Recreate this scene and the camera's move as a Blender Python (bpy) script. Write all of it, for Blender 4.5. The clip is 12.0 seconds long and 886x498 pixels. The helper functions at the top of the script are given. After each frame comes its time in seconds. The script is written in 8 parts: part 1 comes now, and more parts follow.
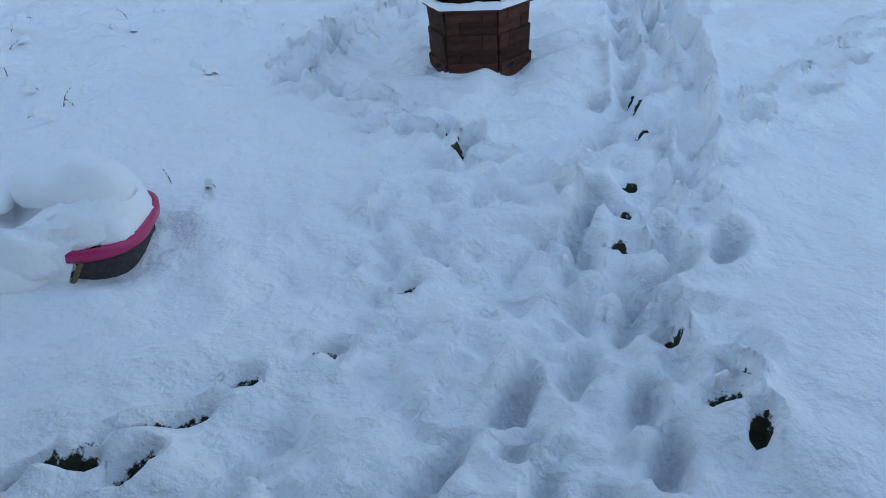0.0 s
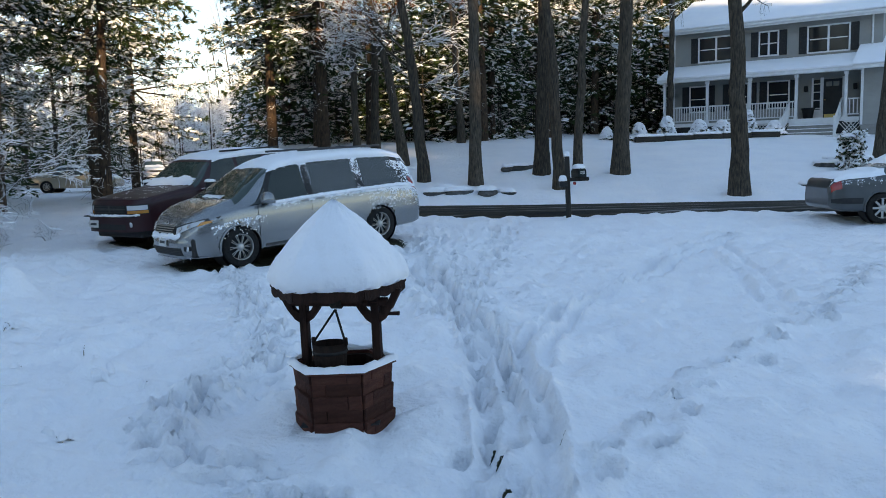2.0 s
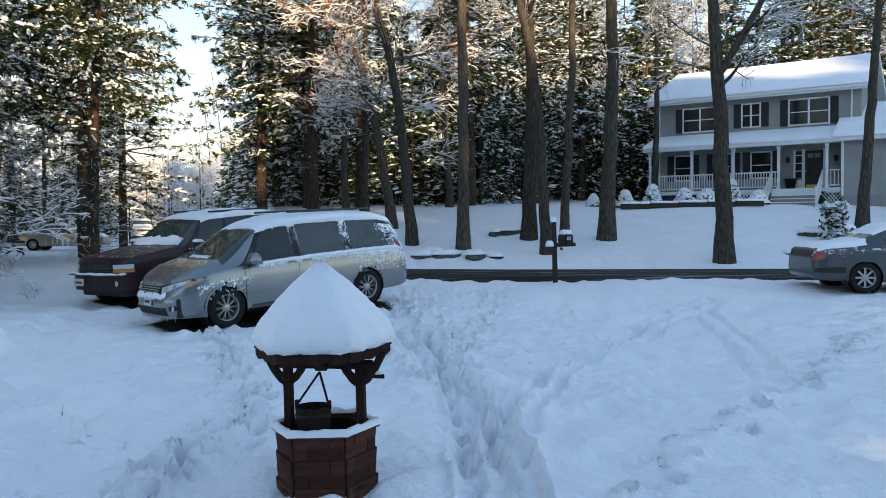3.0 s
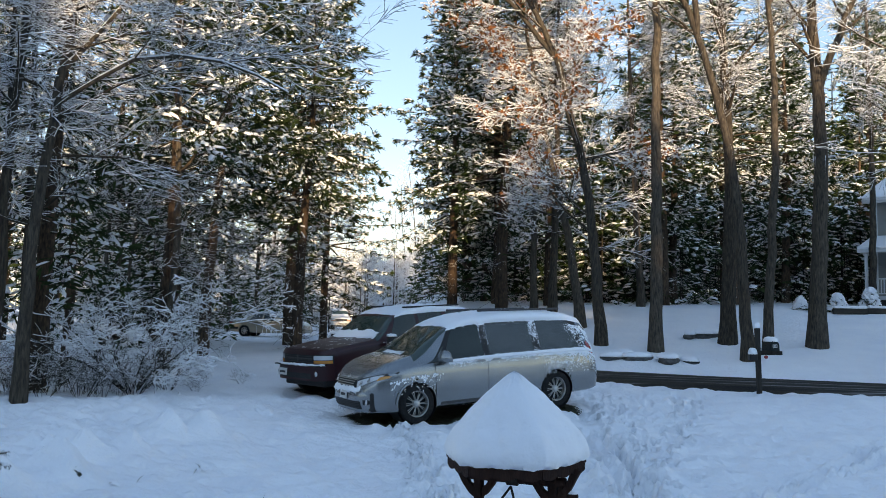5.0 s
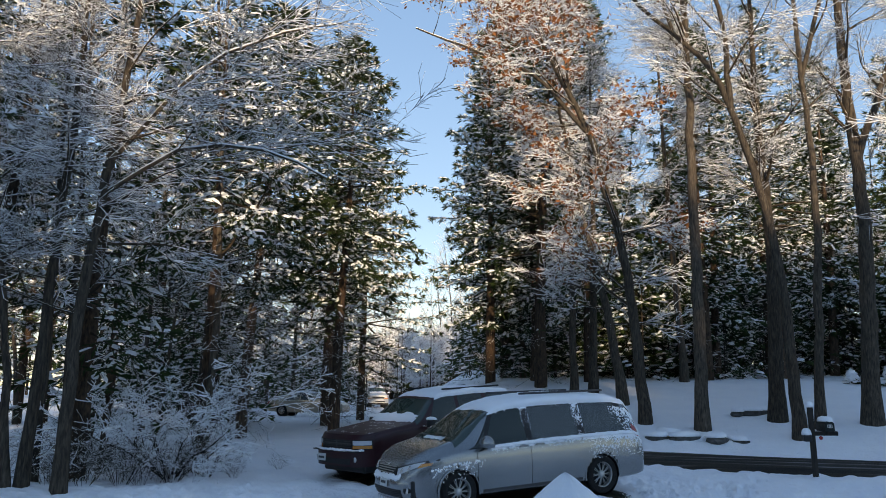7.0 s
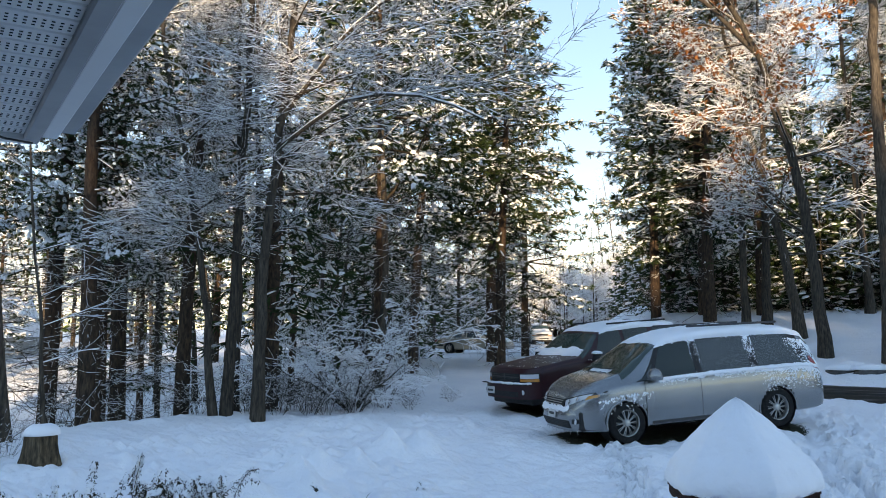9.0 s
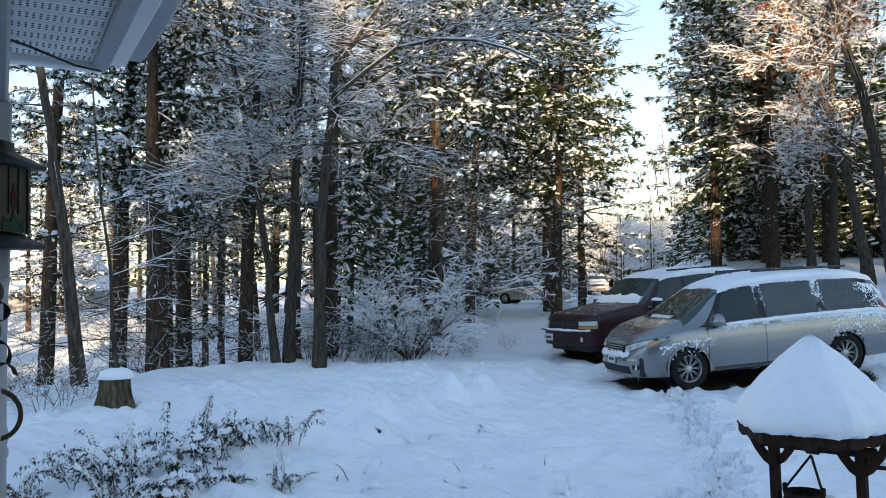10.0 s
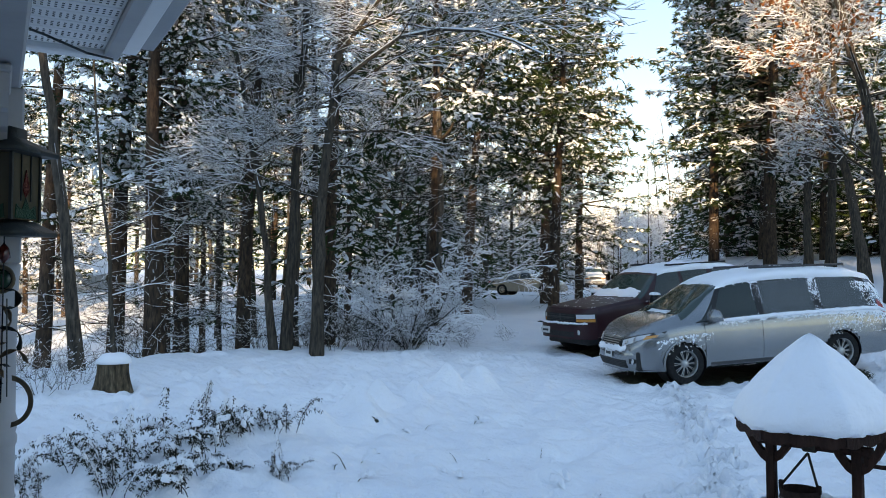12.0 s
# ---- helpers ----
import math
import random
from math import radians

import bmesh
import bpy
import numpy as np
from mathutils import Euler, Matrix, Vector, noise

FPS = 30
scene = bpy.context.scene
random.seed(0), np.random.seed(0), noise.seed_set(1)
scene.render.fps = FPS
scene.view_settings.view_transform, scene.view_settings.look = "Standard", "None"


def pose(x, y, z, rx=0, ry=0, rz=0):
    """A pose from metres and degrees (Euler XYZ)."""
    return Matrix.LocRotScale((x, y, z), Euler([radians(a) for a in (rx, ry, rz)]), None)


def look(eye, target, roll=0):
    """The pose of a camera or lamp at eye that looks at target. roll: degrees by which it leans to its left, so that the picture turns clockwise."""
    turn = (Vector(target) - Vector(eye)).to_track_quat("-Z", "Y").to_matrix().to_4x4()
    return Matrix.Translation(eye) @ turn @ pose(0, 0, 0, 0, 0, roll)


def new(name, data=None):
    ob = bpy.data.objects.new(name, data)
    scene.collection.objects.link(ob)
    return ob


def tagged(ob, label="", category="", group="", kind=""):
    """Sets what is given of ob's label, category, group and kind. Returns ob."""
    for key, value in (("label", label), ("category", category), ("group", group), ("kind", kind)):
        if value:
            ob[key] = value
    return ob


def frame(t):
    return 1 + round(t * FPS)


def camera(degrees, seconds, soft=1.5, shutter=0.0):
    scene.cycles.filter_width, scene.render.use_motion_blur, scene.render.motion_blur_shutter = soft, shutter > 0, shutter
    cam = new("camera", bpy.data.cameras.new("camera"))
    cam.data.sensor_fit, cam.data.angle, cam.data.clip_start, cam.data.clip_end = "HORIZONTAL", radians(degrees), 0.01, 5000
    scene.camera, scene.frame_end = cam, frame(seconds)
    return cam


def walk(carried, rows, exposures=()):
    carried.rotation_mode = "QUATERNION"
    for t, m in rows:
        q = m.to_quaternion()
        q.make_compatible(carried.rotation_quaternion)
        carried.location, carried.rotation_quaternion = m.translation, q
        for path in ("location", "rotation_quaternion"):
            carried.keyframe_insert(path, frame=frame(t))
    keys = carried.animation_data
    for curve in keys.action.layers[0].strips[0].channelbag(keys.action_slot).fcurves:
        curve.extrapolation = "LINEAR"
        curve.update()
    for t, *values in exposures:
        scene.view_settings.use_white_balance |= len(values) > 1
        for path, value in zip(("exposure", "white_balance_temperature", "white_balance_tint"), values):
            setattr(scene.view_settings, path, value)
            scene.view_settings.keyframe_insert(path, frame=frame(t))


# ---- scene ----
cam = camera(58.1, 12.0, 0.9)
# seconds, eye x, y, z (metres), heading to the left, tilt up, lean (degrees)
PATH = [
    (0, -0.039, 0.081, 1.586, 10.53, -28.71, -2.97),
    (0.5, -0.022, 0.078, 1.586, 8.16, -29.13, -2.54),
    (1, -0.007, 0.083, 1.625, 4.2, -27.55, -1.33),
    (1.5, 0.002, 0.08, 1.772, 0.11, -16.15, -0.8),
    (2, 0.0, 0.037, 1.876, 0.04, -6.42, -1.31),
    (2.5, 0.0, -0.0, 1.9, 0.01, -0.42, -0.45),
    (2.7, 0.01, 0.009, 1.877, -1.02, -1.53, -0.49),
    (4.3, -0.039, 0.014, 1.888, 4.44, -2.31, 0.88),
    (4.5, -0.048, 0.026, 1.907, 6.7, -0.23, 1.12),
    (5, -0.064, 0.05, 1.988, 12.45, 4.8, 1.3),
    (5.5, -0.066, 0.04, 2.128, 12.67, 10.42, 0.34),
    (6, -0.104, -0.004, 2.153, 9.71, 12.98, 0.81),
    (6.5, -0.091, 0.029, 2.126, 8.25, 14.31, 0.89),
    (7, -0.139, 0.088, 2.15, 15.1, 10.03, 0.69),
    (7.5, -0.104, 0.03, 2.094, 24.6, 6.92, 0.06),
    (7.7, -0.163, 0.052, 2.124, 26.19, 6.32, -0.15),
    (9.3, -0.089, -0.156, 2.065, 26.73, 5.19, -0.19),
    (9.5, -0.109, -0.151, 2.032, 27.61, 4.05, -0.35),
    (10, -0.176, -0.107, 1.996, 30.45, 2.25, -0.61),
    (10.5, -0.196, -0.077, 1.991, 31.6, 0.74, -0.76),
    (11, -0.21, -0.098, 1.984, 32.35, 0.54, -0.52),
    (11.5, -0.247, -0.109, 2.005, 32.54, 0.96, 0.22),
    (12, -0.204, -0.136, 2.012, 30.25, 1.52, 0.47),
]


def aim(x, y, z, yaw, tilt, lean):
    return Matrix.Translation((x, y, z)) @ Matrix.Rotation(radians(yaw), 4, "Z") @ Matrix.Rotation(radians(90 + tilt), 4, "X") @ Matrix.Rotation(radians(lean), 4, "Z")


# seconds, stops, white balance
EXPOSURES = [(t, stops, warmth, 14.5) for t, stops, warmth in ((0.0, 2.8, 12600), (1.0, 2.8, 12600), (2.0, 2.7, 12600), (2.7, 2.7, 12600), (4.5, 2.7, 12400), (5.5, 2.2, 11400), (6.5, 1.9, 10500), (7.5, 2.35, 11400), (9.5, 2.7, 12200), (10.5, 2.8, 12600), (12.0, 2.8, 12600))]
walk(cam, [(t, aim(*row)) for t, *row in PATH], EXPOSURES)

# ---- light ----
SUN_HEADING = 22.0     # the sun stands behind the porch, this many degrees to its right
SUN_HEIGHT = 11.5
world = bpy.data.worlds.new("world")
scene.world = world
world.use_nodes = True
sky = world.node_tree.nodes.new("ShaderNodeTexSky")
sky.sky_type = "NISHITA"
sky.sun_disc = False
sky.sun_elevation = radians(SUN_HEIGHT)
sky.sun_rotation = radians(180 - SUN_HEADING)
sky.altitude = 2000.0
sky.air_density = 1.0
sky.dust_density = 0.0
sky.ozone_density = 3.0
world.node_tree.nodes["Background"].inputs["Strength"].default_value = 0.15
sky_tone = world.node_tree.nodes.new("ShaderNodeHueSaturation")
sky_tone.inputs["Hue"].default_value = 0.517
sky_tone.inputs["Saturation"].default_value = 1.58
sky_tone.inputs["Value"].default_value = 1.0
sky_even = world.node_tree.nodes.new("ShaderNodeGamma")
sky_even.inputs["Gamma"].default_value = 0.5
world.node_tree.links.new(sky.outputs[0], sky_even.inputs["Color"])
world.node_tree.links.new(sky_even.outputs[0], sky_tone.inputs["Color"])
world.node_tree.links.new(sky_tone.outputs[0], world.node_tree.nodes["Background"].inputs["Color"])
sun_data = bpy.data.lights.new("sun", "SUN")
sun_data.energy = 1.2
sun_data.angle = radians(0.6)
sun_data.color = (1.0, 0.95, 0.86)
sun = new("sun", sun_data)
sun_from = Vector((math.sin(radians(SUN_HEADING)) * math.cos(radians(SUN_HEIGHT)), -math.cos(radians(SUN_HEADING)) * math.cos(radians(SUN_HEIGHT)), math.sin(radians(SUN_HEIGHT))))
sun.matrix_world = look(sun_from * 60, (0, 0, 0))
rng = np.random.default_rng(7)


# ---- materials ----
def material(name, colours, scale=4.0, rough=0.8, metal=0.0, bump=0.3, bump_scale=None, stretch=(1, 1, 1), spread=0.0, sheen=0.0, coat=0.0):
    """A noise-mixed surface: two or three colours, fine relief, and a little difference from object to object."""
    m = bpy.data.materials.new(name)
    m.use_nodes = True
    nt = m.node_tree
    b = nt.nodes["Principled BSDF"]
    tc = nt.nodes.new("ShaderNodeTexCoord")
    mp = nt.nodes.new("ShaderNodeMapping")
    mp.inputs["Scale"].default_value = stretch
    nt.links.new(tc.outputs["Object"], mp.inputs["Vector"])
    n1 = nt.nodes.new("ShaderNodeTexNoise")
    n1.inputs["Scale"].default_value = scale
    n1.inputs["Detail"].default_value = 6
    n1.inputs["Roughness"].default_value = 0.62
    nt.links.new(mp.outputs[0], n1.inputs["Vector"])
    ramp = nt.nodes.new("ShaderNodeValToRGB")
    els = ramp.color_ramp.elements
    while len(els) < len(colours):
        els.new(0.5)
    for i, c in enumerate(colours):
        els[i].position = 0.3 + 0.4 * i / max(1, len(colours) - 1)
        els[i].color = (*c, 1)
    nt.links.new(n1.outputs[0], ramp.inputs[0])
    out = ramp.outputs[0]
    if spread:
        info = nt.nodes.new("ShaderNodeObjectInfo")
        hs = nt.nodes.new("ShaderNodeHueSaturation")
        mr = nt.nodes.new("ShaderNodeMapRange")
        mr.inputs["To Min"].default_value, mr.inputs["To Max"].default_value = 1 - spread, 1 + spread
        nt.links.new(info.outputs["Random"], mr.inputs["Value"])
        nt.links.new(mr.outputs[0], hs.inputs["Value"])
        nt.links.new(out, hs.inputs["Color"])
        out = hs.outputs[0]
    nt.links.new(out, b.inputs["Base Color"])
    n2 = nt.nodes.new("ShaderNodeTexNoise")
    n2.inputs["Scale"].default_value = bump_scale or scale * 6
    n2.inputs["Detail"].default_value = 5
    nt.links.new(mp.outputs[0], n2.inputs["Vector"])
    bp = nt.nodes.new("ShaderNodeBump")
    bp.inputs["Strength"].default_value = bump
    bp.inputs["Distance"].default_value = 0.02
    nt.links.new(n2.outputs[0], bp.inputs["Height"])
    nt.links.new(bp.outputs[0], b.inputs["Normal"])
    b.inputs["Roughness"].default_value = rough
    b.inputs["Metallic"].default_value = metal
    b.inputs["Specular IOR Level"].default_value = 0.12 if rough > 0.7 else 0.4
    if coat:
        b.inputs["Coat Weight"].default_value = coat
        b.inputs["Coat Roughness"].default_value = 0.08
    if sheen:
        b.inputs["Sheen Weight"].default_value = sheen
    return m


def glass_material(name, tint, rough=0.05, dust=0.0, grain=9, shine=0.6):
    """Tinted glass that reflects; dust: share of frost on it."""
    m = bpy.data.materials.new(name)
    m.use_nodes = True
    nt = m.node_tree
    b = nt.nodes["Principled BSDF"]
    b.inputs["Base Color"].default_value = (*tint, 1)
    b.inputs["Roughness"].default_value = rough
    b.inputs["Specular IOR Level"].default_value = shine
    b.inputs["Coat Weight"].default_value = 0.0
    b.inputs["Coat Roughness"].default_value = 0.03
    if dust:
        n = nt.nodes.new("ShaderNodeTexNoise")
        n.inputs["Scale"].default_value = grain
        n.inputs["Detail"].default_value = 14
        n.inputs["Roughness"].default_value = 0.9
        r = nt.nodes.new("ShaderNodeValToRGB")
        r.color_ramp.elements[0].position, r.color_ramp.elements[1].position = 0.62 - dust * 0.3, 0.80 - dust * 0.2
        r.color_ramp.elements[0].color, r.color_ramp.elements[1].color = (*tint, 1), (0.75, 0.78, 0.82, 1)
        tc = nt.nodes.new("ShaderNodeTexCoord")
        nt.links.new(tc.outputs["Object"], n.inputs["Vector"])
        nt.links.new(n.outputs[0], r.inputs[0])
        nt.links.new(r.outputs[0], b.inputs["Base Color"])
    return m


def snow_material(name, bare=False):
    """Fresh snow: near white, soft, with a fine crust; bare: shows earth and leaf litter, and the paw pits' painted
    shade, where the ground's bare mask says so.
    """
    m = bpy.data.materials.new(name)
    m.use_nodes = True
    nt = m.node_tree
    b = nt.nodes["Principled BSDF"]
    tc = nt.nodes.new("ShaderNodeTexCoord")
    big = nt.nodes.new("ShaderNodeTexNoise")
    big.inputs["Scale"].default_value = 0.9
    big.inputs["Detail"].default_value = 5
    fine = nt.nodes.new("ShaderNodeTexNoise")
    fine.inputs["Scale"].default_value = 34
    fine.inputs["Detail"].default_value = 7
    fine.inputs["Roughness"].default_value = 0.6
    for n in (big, fine):
        nt.links.new(tc.outputs["Object"], n.inputs["Vector"])
    ramp = nt.nodes.new("ShaderNodeValToRGB")
    ramp.color_ramp.elements[0].position, ramp.color_ramp.elements[1].position = 0.3, 0.7
    ramp.color_ramp.elements[0].color, ramp.color_ramp.elements[1].color = (0.87, 0.89, 0.92, 1), (0.94, 0.95, 0.96, 1)
    nt.links.new(big.outputs[0], ramp.inputs[0])
    out = ramp.outputs[0]
    if bare:
        at = nt.nodes.new("ShaderNodeAttribute")
        at.attribute_name = "bare"
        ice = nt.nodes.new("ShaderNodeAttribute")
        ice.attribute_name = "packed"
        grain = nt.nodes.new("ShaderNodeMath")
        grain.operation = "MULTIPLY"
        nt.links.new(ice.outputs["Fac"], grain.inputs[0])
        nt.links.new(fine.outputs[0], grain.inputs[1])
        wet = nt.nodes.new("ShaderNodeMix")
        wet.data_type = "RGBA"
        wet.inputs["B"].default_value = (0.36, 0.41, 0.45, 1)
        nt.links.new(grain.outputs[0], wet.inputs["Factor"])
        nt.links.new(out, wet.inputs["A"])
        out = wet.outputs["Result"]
        dirt_shade = nt.nodes.new("ShaderNodeValToRGB")
        dirt_shade.color_ramp.elements[0].color, dirt_shade.color_ramp.elements[1].color = (0.012, 0.012, 0.010, 1), (0.06, 0.06, 0.035, 1)
        nt.links.new(fine.outputs[0], dirt_shade.inputs[0])
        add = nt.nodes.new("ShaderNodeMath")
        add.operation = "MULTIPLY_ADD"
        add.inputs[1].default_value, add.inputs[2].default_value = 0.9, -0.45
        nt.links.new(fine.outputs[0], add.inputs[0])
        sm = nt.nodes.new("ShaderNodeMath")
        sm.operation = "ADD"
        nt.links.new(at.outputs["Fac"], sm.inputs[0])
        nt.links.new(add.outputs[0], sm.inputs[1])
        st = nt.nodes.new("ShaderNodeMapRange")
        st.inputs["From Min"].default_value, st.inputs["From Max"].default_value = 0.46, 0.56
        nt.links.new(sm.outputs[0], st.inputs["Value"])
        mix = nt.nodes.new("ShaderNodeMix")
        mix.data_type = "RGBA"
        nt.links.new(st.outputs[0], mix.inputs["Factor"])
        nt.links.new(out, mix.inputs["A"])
        nt.links.new(dirt_shade.outputs[0], mix.inputs["B"])
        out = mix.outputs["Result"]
    nt.links.new(out, b.inputs["Base Color"])
    bp = nt.nodes.new("ShaderNodeBump")
    bp.inputs["Strength"].default_value = 0.4
    bp.inputs["Distance"].default_value = 0.012
    nt.links.new(fine.outputs[0], bp.inputs["Height"])
    mid = nt.nodes.new("ShaderNodeTexNoise")
    mid.inputs["Scale"].default_value = 6.5
    mid.inputs["Detail"].default_value = 6
    mid.inputs["Roughness"].default_value = 0.55
    nt.links.new(tc.outputs["Object"], mid.inputs["Vector"])
    bp2 = nt.nodes.new("ShaderNodeBump")
    bp2.inputs["Strength"].default_value = 0.65 if bare else 0.5
    bp2.inputs["Distance"].default_value = 0.14 if bare else 0.04
    nt.links.new(mid.outputs[0], bp2.inputs["Height"])
    nt.links.new(bp.outputs[0], bp2.inputs["Normal"])
    nt.links.new(bp2.outputs[0], b.inputs["Normal"])
    b.inputs["Roughness"].default_value = 0.85
    b.inputs["Specular IOR Level"].default_value = 0.2
    b.inputs["Subsurface Weight"].default_value = 0.0
    return m


M_SNOW = snow_material("snow")
M_GROUND = snow_material("snow_ground", bare=True)
M_BARK = material("bark", [(0.026, 0.021, 0.018), (0.075, 0.06, 0.048), (0.14, 0.115, 0.09)], 7, 0.95, bump=1.0, stretch=(3.2, 3.2, 0.55), spread=0.25)
M_TWIG = material("twig", [(0.03, 0.023, 0.018), (0.08, 0.06, 0.042)], 8, 0.95, spread=0.2)
M_PINE_BARK = material("pine_bark", [(0.03, 0.021, 0.017), (0.085, 0.055, 0.04), (0.15, 0.10, 0.068)], 6, 0.95, bump=1.0, stretch=(2.5, 2.5, 0.7), spread=0.2)
M_NEEDLE = material("needles", [(0.015, 0.028, 0.009), (0.042, 0.066, 0.022)], 2.5, 0.8, spread=0.25)
M_OAK_LEAF = material("dry_oak_leaves", [(0.16, 0.055, 0.022), (0.30, 0.12, 0.05)], 6, 0.85)
M_ASPHALT = material("wet_asphalt", [(0.008, 0.008, 0.009), (0.022, 0.020, 0.018), (0.045, 0.038, 0.03), (0.35, 0.36, 0.38)], 1.6, 0.75, bump=0.4, bump_scale=40, stretch=(0.12, 2.2, 1))


# ---- building helpers ----
def quads_mesh(name, verts, quads, smooth=False):
    """A mesh from numpy arrays of vertices and of faces with one count of corners."""
    verts, quads = np.asarray(verts, np.float32), np.asarray(quads, np.int32)
    me = bpy.data.meshes.new(name)
    k = quads.shape[1]
    me.vertices.add(len(verts))
    me.vertices.foreach_set("co", verts.ravel())
    me.loops.add(quads.size)
    me.loops.foreach_set("vertex_index", quads.ravel())
    me.polygons.add(len(quads))
    me.polygons.foreach_set("loop_start", np.arange(0, quads.size, k, dtype=np.int32))
    me.polygons.foreach_set("loop_total", np.full(len(quads), k, np.int32))
    if smooth:
        me.polygons.foreach_set("use_smooth", np.ones(len(quads), bool))
    me.update(calc_edges=True)
    return me


def part(name, data, mat, parent=None, label="", at=None):
    """Links a bmesh or a mesh as ONE object under a thing or a part."""
    if isinstance(data, bmesh.types.BMesh):
        me = bpy.data.meshes.new(name)
        data.normal_update()
        data.to_mesh(me)
        data.free()
    else:
        me = data
    if mat is not None and not me.materials:
        me.materials.append(mat)
    ob = new(name, me)
    if parent is not None:
        ob.parent = parent
    if at is not None:
        ob.matrix_basis = at
    if label:
        ob["label"] = label
    return ob


def thing(name, m, label, category, group=""):
    ob = new(name)
    ob.empty_display_size = 0.2
    ob.matrix_basis = m
    return tagged(ob, label, category, group)


def box(sx, sy, sz, at=(0, 0, 0), bevel=0.0, bm=None, turn=None, seg=1):
    """A box with its centre at at, bevelled; added to bm if given."""
    own = bmesh.new()
    bmesh.ops.create_cube(own, size=1.0)
    bmesh.ops.scale(own, vec=(sx, sy, sz), verts=own.verts)
    if bevel:
        bmesh.ops.bevel(own, geom=own.edges[:], offset=min(bevel, 0.45 * min(sx, sy, sz)), segments=seg, affect="EDGES")
    m = Matrix.Translation(at) @ (turn or Matrix())
    bmesh.ops.transform(own, matrix=m, verts=own.verts)
    return merge(bm, own)


def merge(bm, own):
    if bm is None:
        return own
    me = bpy.data.meshes.new("tmp")
    own.to_mesh(me)
    own.free()
    bm.from_mesh(me)
    bpy.data.meshes.remove(me)
    return bm


def lathe(profile, n=16, bm=None, at=(0, 0, 0), turn=None, smooth=True, cap=True):
    """Turns (radius, height) pairs round the z axis."""
    own = bmesh.new()
    rings = []
    for r, z in profile:
        rings.append([own.verts.new((r * math.cos(2 * math.pi * k / n), r * math.sin(2 * math.pi * k / n), z)) for k in range(n)])
    for a, b in zip(rings, rings[1:]):
        for k in range(n):
            f = own.faces.new((a[k], a[(k + 1) % n], b[(k + 1) % n], b[k]))
            f.smooth = smooth
    if cap:
        own.faces.new(rings[0][::-1])
        own.faces.new(rings[-1])
    bmesh.ops.transform(own, matrix=Matrix.Translation(at) @ (turn or Matrix()), verts=own.verts)
    return merge(bm, own)


def rod(a, b, ra, rb=None, n=8, bm=None, smooth=True):
    """A tapered round bar from a to b."""
    a, b = Vector(a), Vector(b)
    d = b - a
    return lathe([(ra, 0), (ra if rb is None else rb, d.length)], n, bm, a, d.to_track_quat("Z", "Y").to_matrix().to_4x4(), smooth)


def prism(outline, depth, bm=None, at=None, bevel=0.0):
    """An outline in x and z, given depth along y."""
    own = bmesh.new()
    vs = [own.verts.new((x, 0, z)) for x, z in outline]
    f = own.faces.new(vs)
    r = bmesh.ops.extrude_face_region(own, geom=[f])
    bmesh.ops.translate(own, vec=(0, depth, 0), verts=[v for v in r["geom"] if isinstance(v, bmesh.types.BMVert)])
    bmesh.ops.recalc_face_normals(own, faces=own.faces)
    if bevel:
        bmesh.ops.bevel(own, geom=own.edges[:], offset=bevel, segments=1, affect="EDGES")
    if at is not None:
        bmesh.ops.transform(own, matrix=at, verts=own.verts)
    return merge(bm, own)


def snow_blob(rx, ry, h, seed=0, n=14, rings=5, rough=0.12, base=0.0):
    """A lumpy cap of snow with a flat foot."""
    own = bmesh.new()
    r = random.Random(seed)
    ph = [r.uniform(0, 6.28) for _ in range(6)]
    rows = []
    for j in range(rings):
        a = 0.5 * math.pi * j / rings
        row = []
        for k in range(n):
            t = 2 * math.pi * k / n
            w = 1 + rough * (math.sin(2 * t + ph[0]) + 0.6 * math.sin(3 * t + ph[1]) + 0.5 * math.sin(5 * t + ph[2] + j)) * 0.6
            row.append(own.verts.new((rx * w * math.cos(a) ** 0.6 * math.cos(t), ry * w * math.cos(a) ** 0.6 * math.sin(t), base + h * math.sin(a) * (1 + rough * math.sin(t * 2 + ph[3] + j)))))
        rows.append(row)
    top = own.verts.new((rx * 0.05, 0, base + h))
    for p, q in zip(rows, rows[1:]):
        for k in range(n):
            own.faces.new((p[k], p[(k + 1) % n], q[(k + 1) % n], q[k])).smooth = True
    for k in range(n):
        own.faces.new((rows[-1][k], rows[-1][(k + 1) % n], top)).smooth = True
    own.faces.new(rows[0][::-1])
    return own


# ---- the ground ----
def step(a, b, v):
    """A smooth step from 0 at a to 1 at b."""
    t = np.clip((v - a) / (b - a), 0.0, 1.0)
    return t * t * (3 - 2 * t)


ROAD = [(60.0, 18.5), (30.0, 20.6), (12.0, 21.9), (2.0, 22.9), (-4.5, 25.2), (-8.6, 29.8), (-11.8, 38.0), (-17.2, 55.0), (-28.5, 88.0), (-40.0, 125.0), (-54.0, 170.0)]


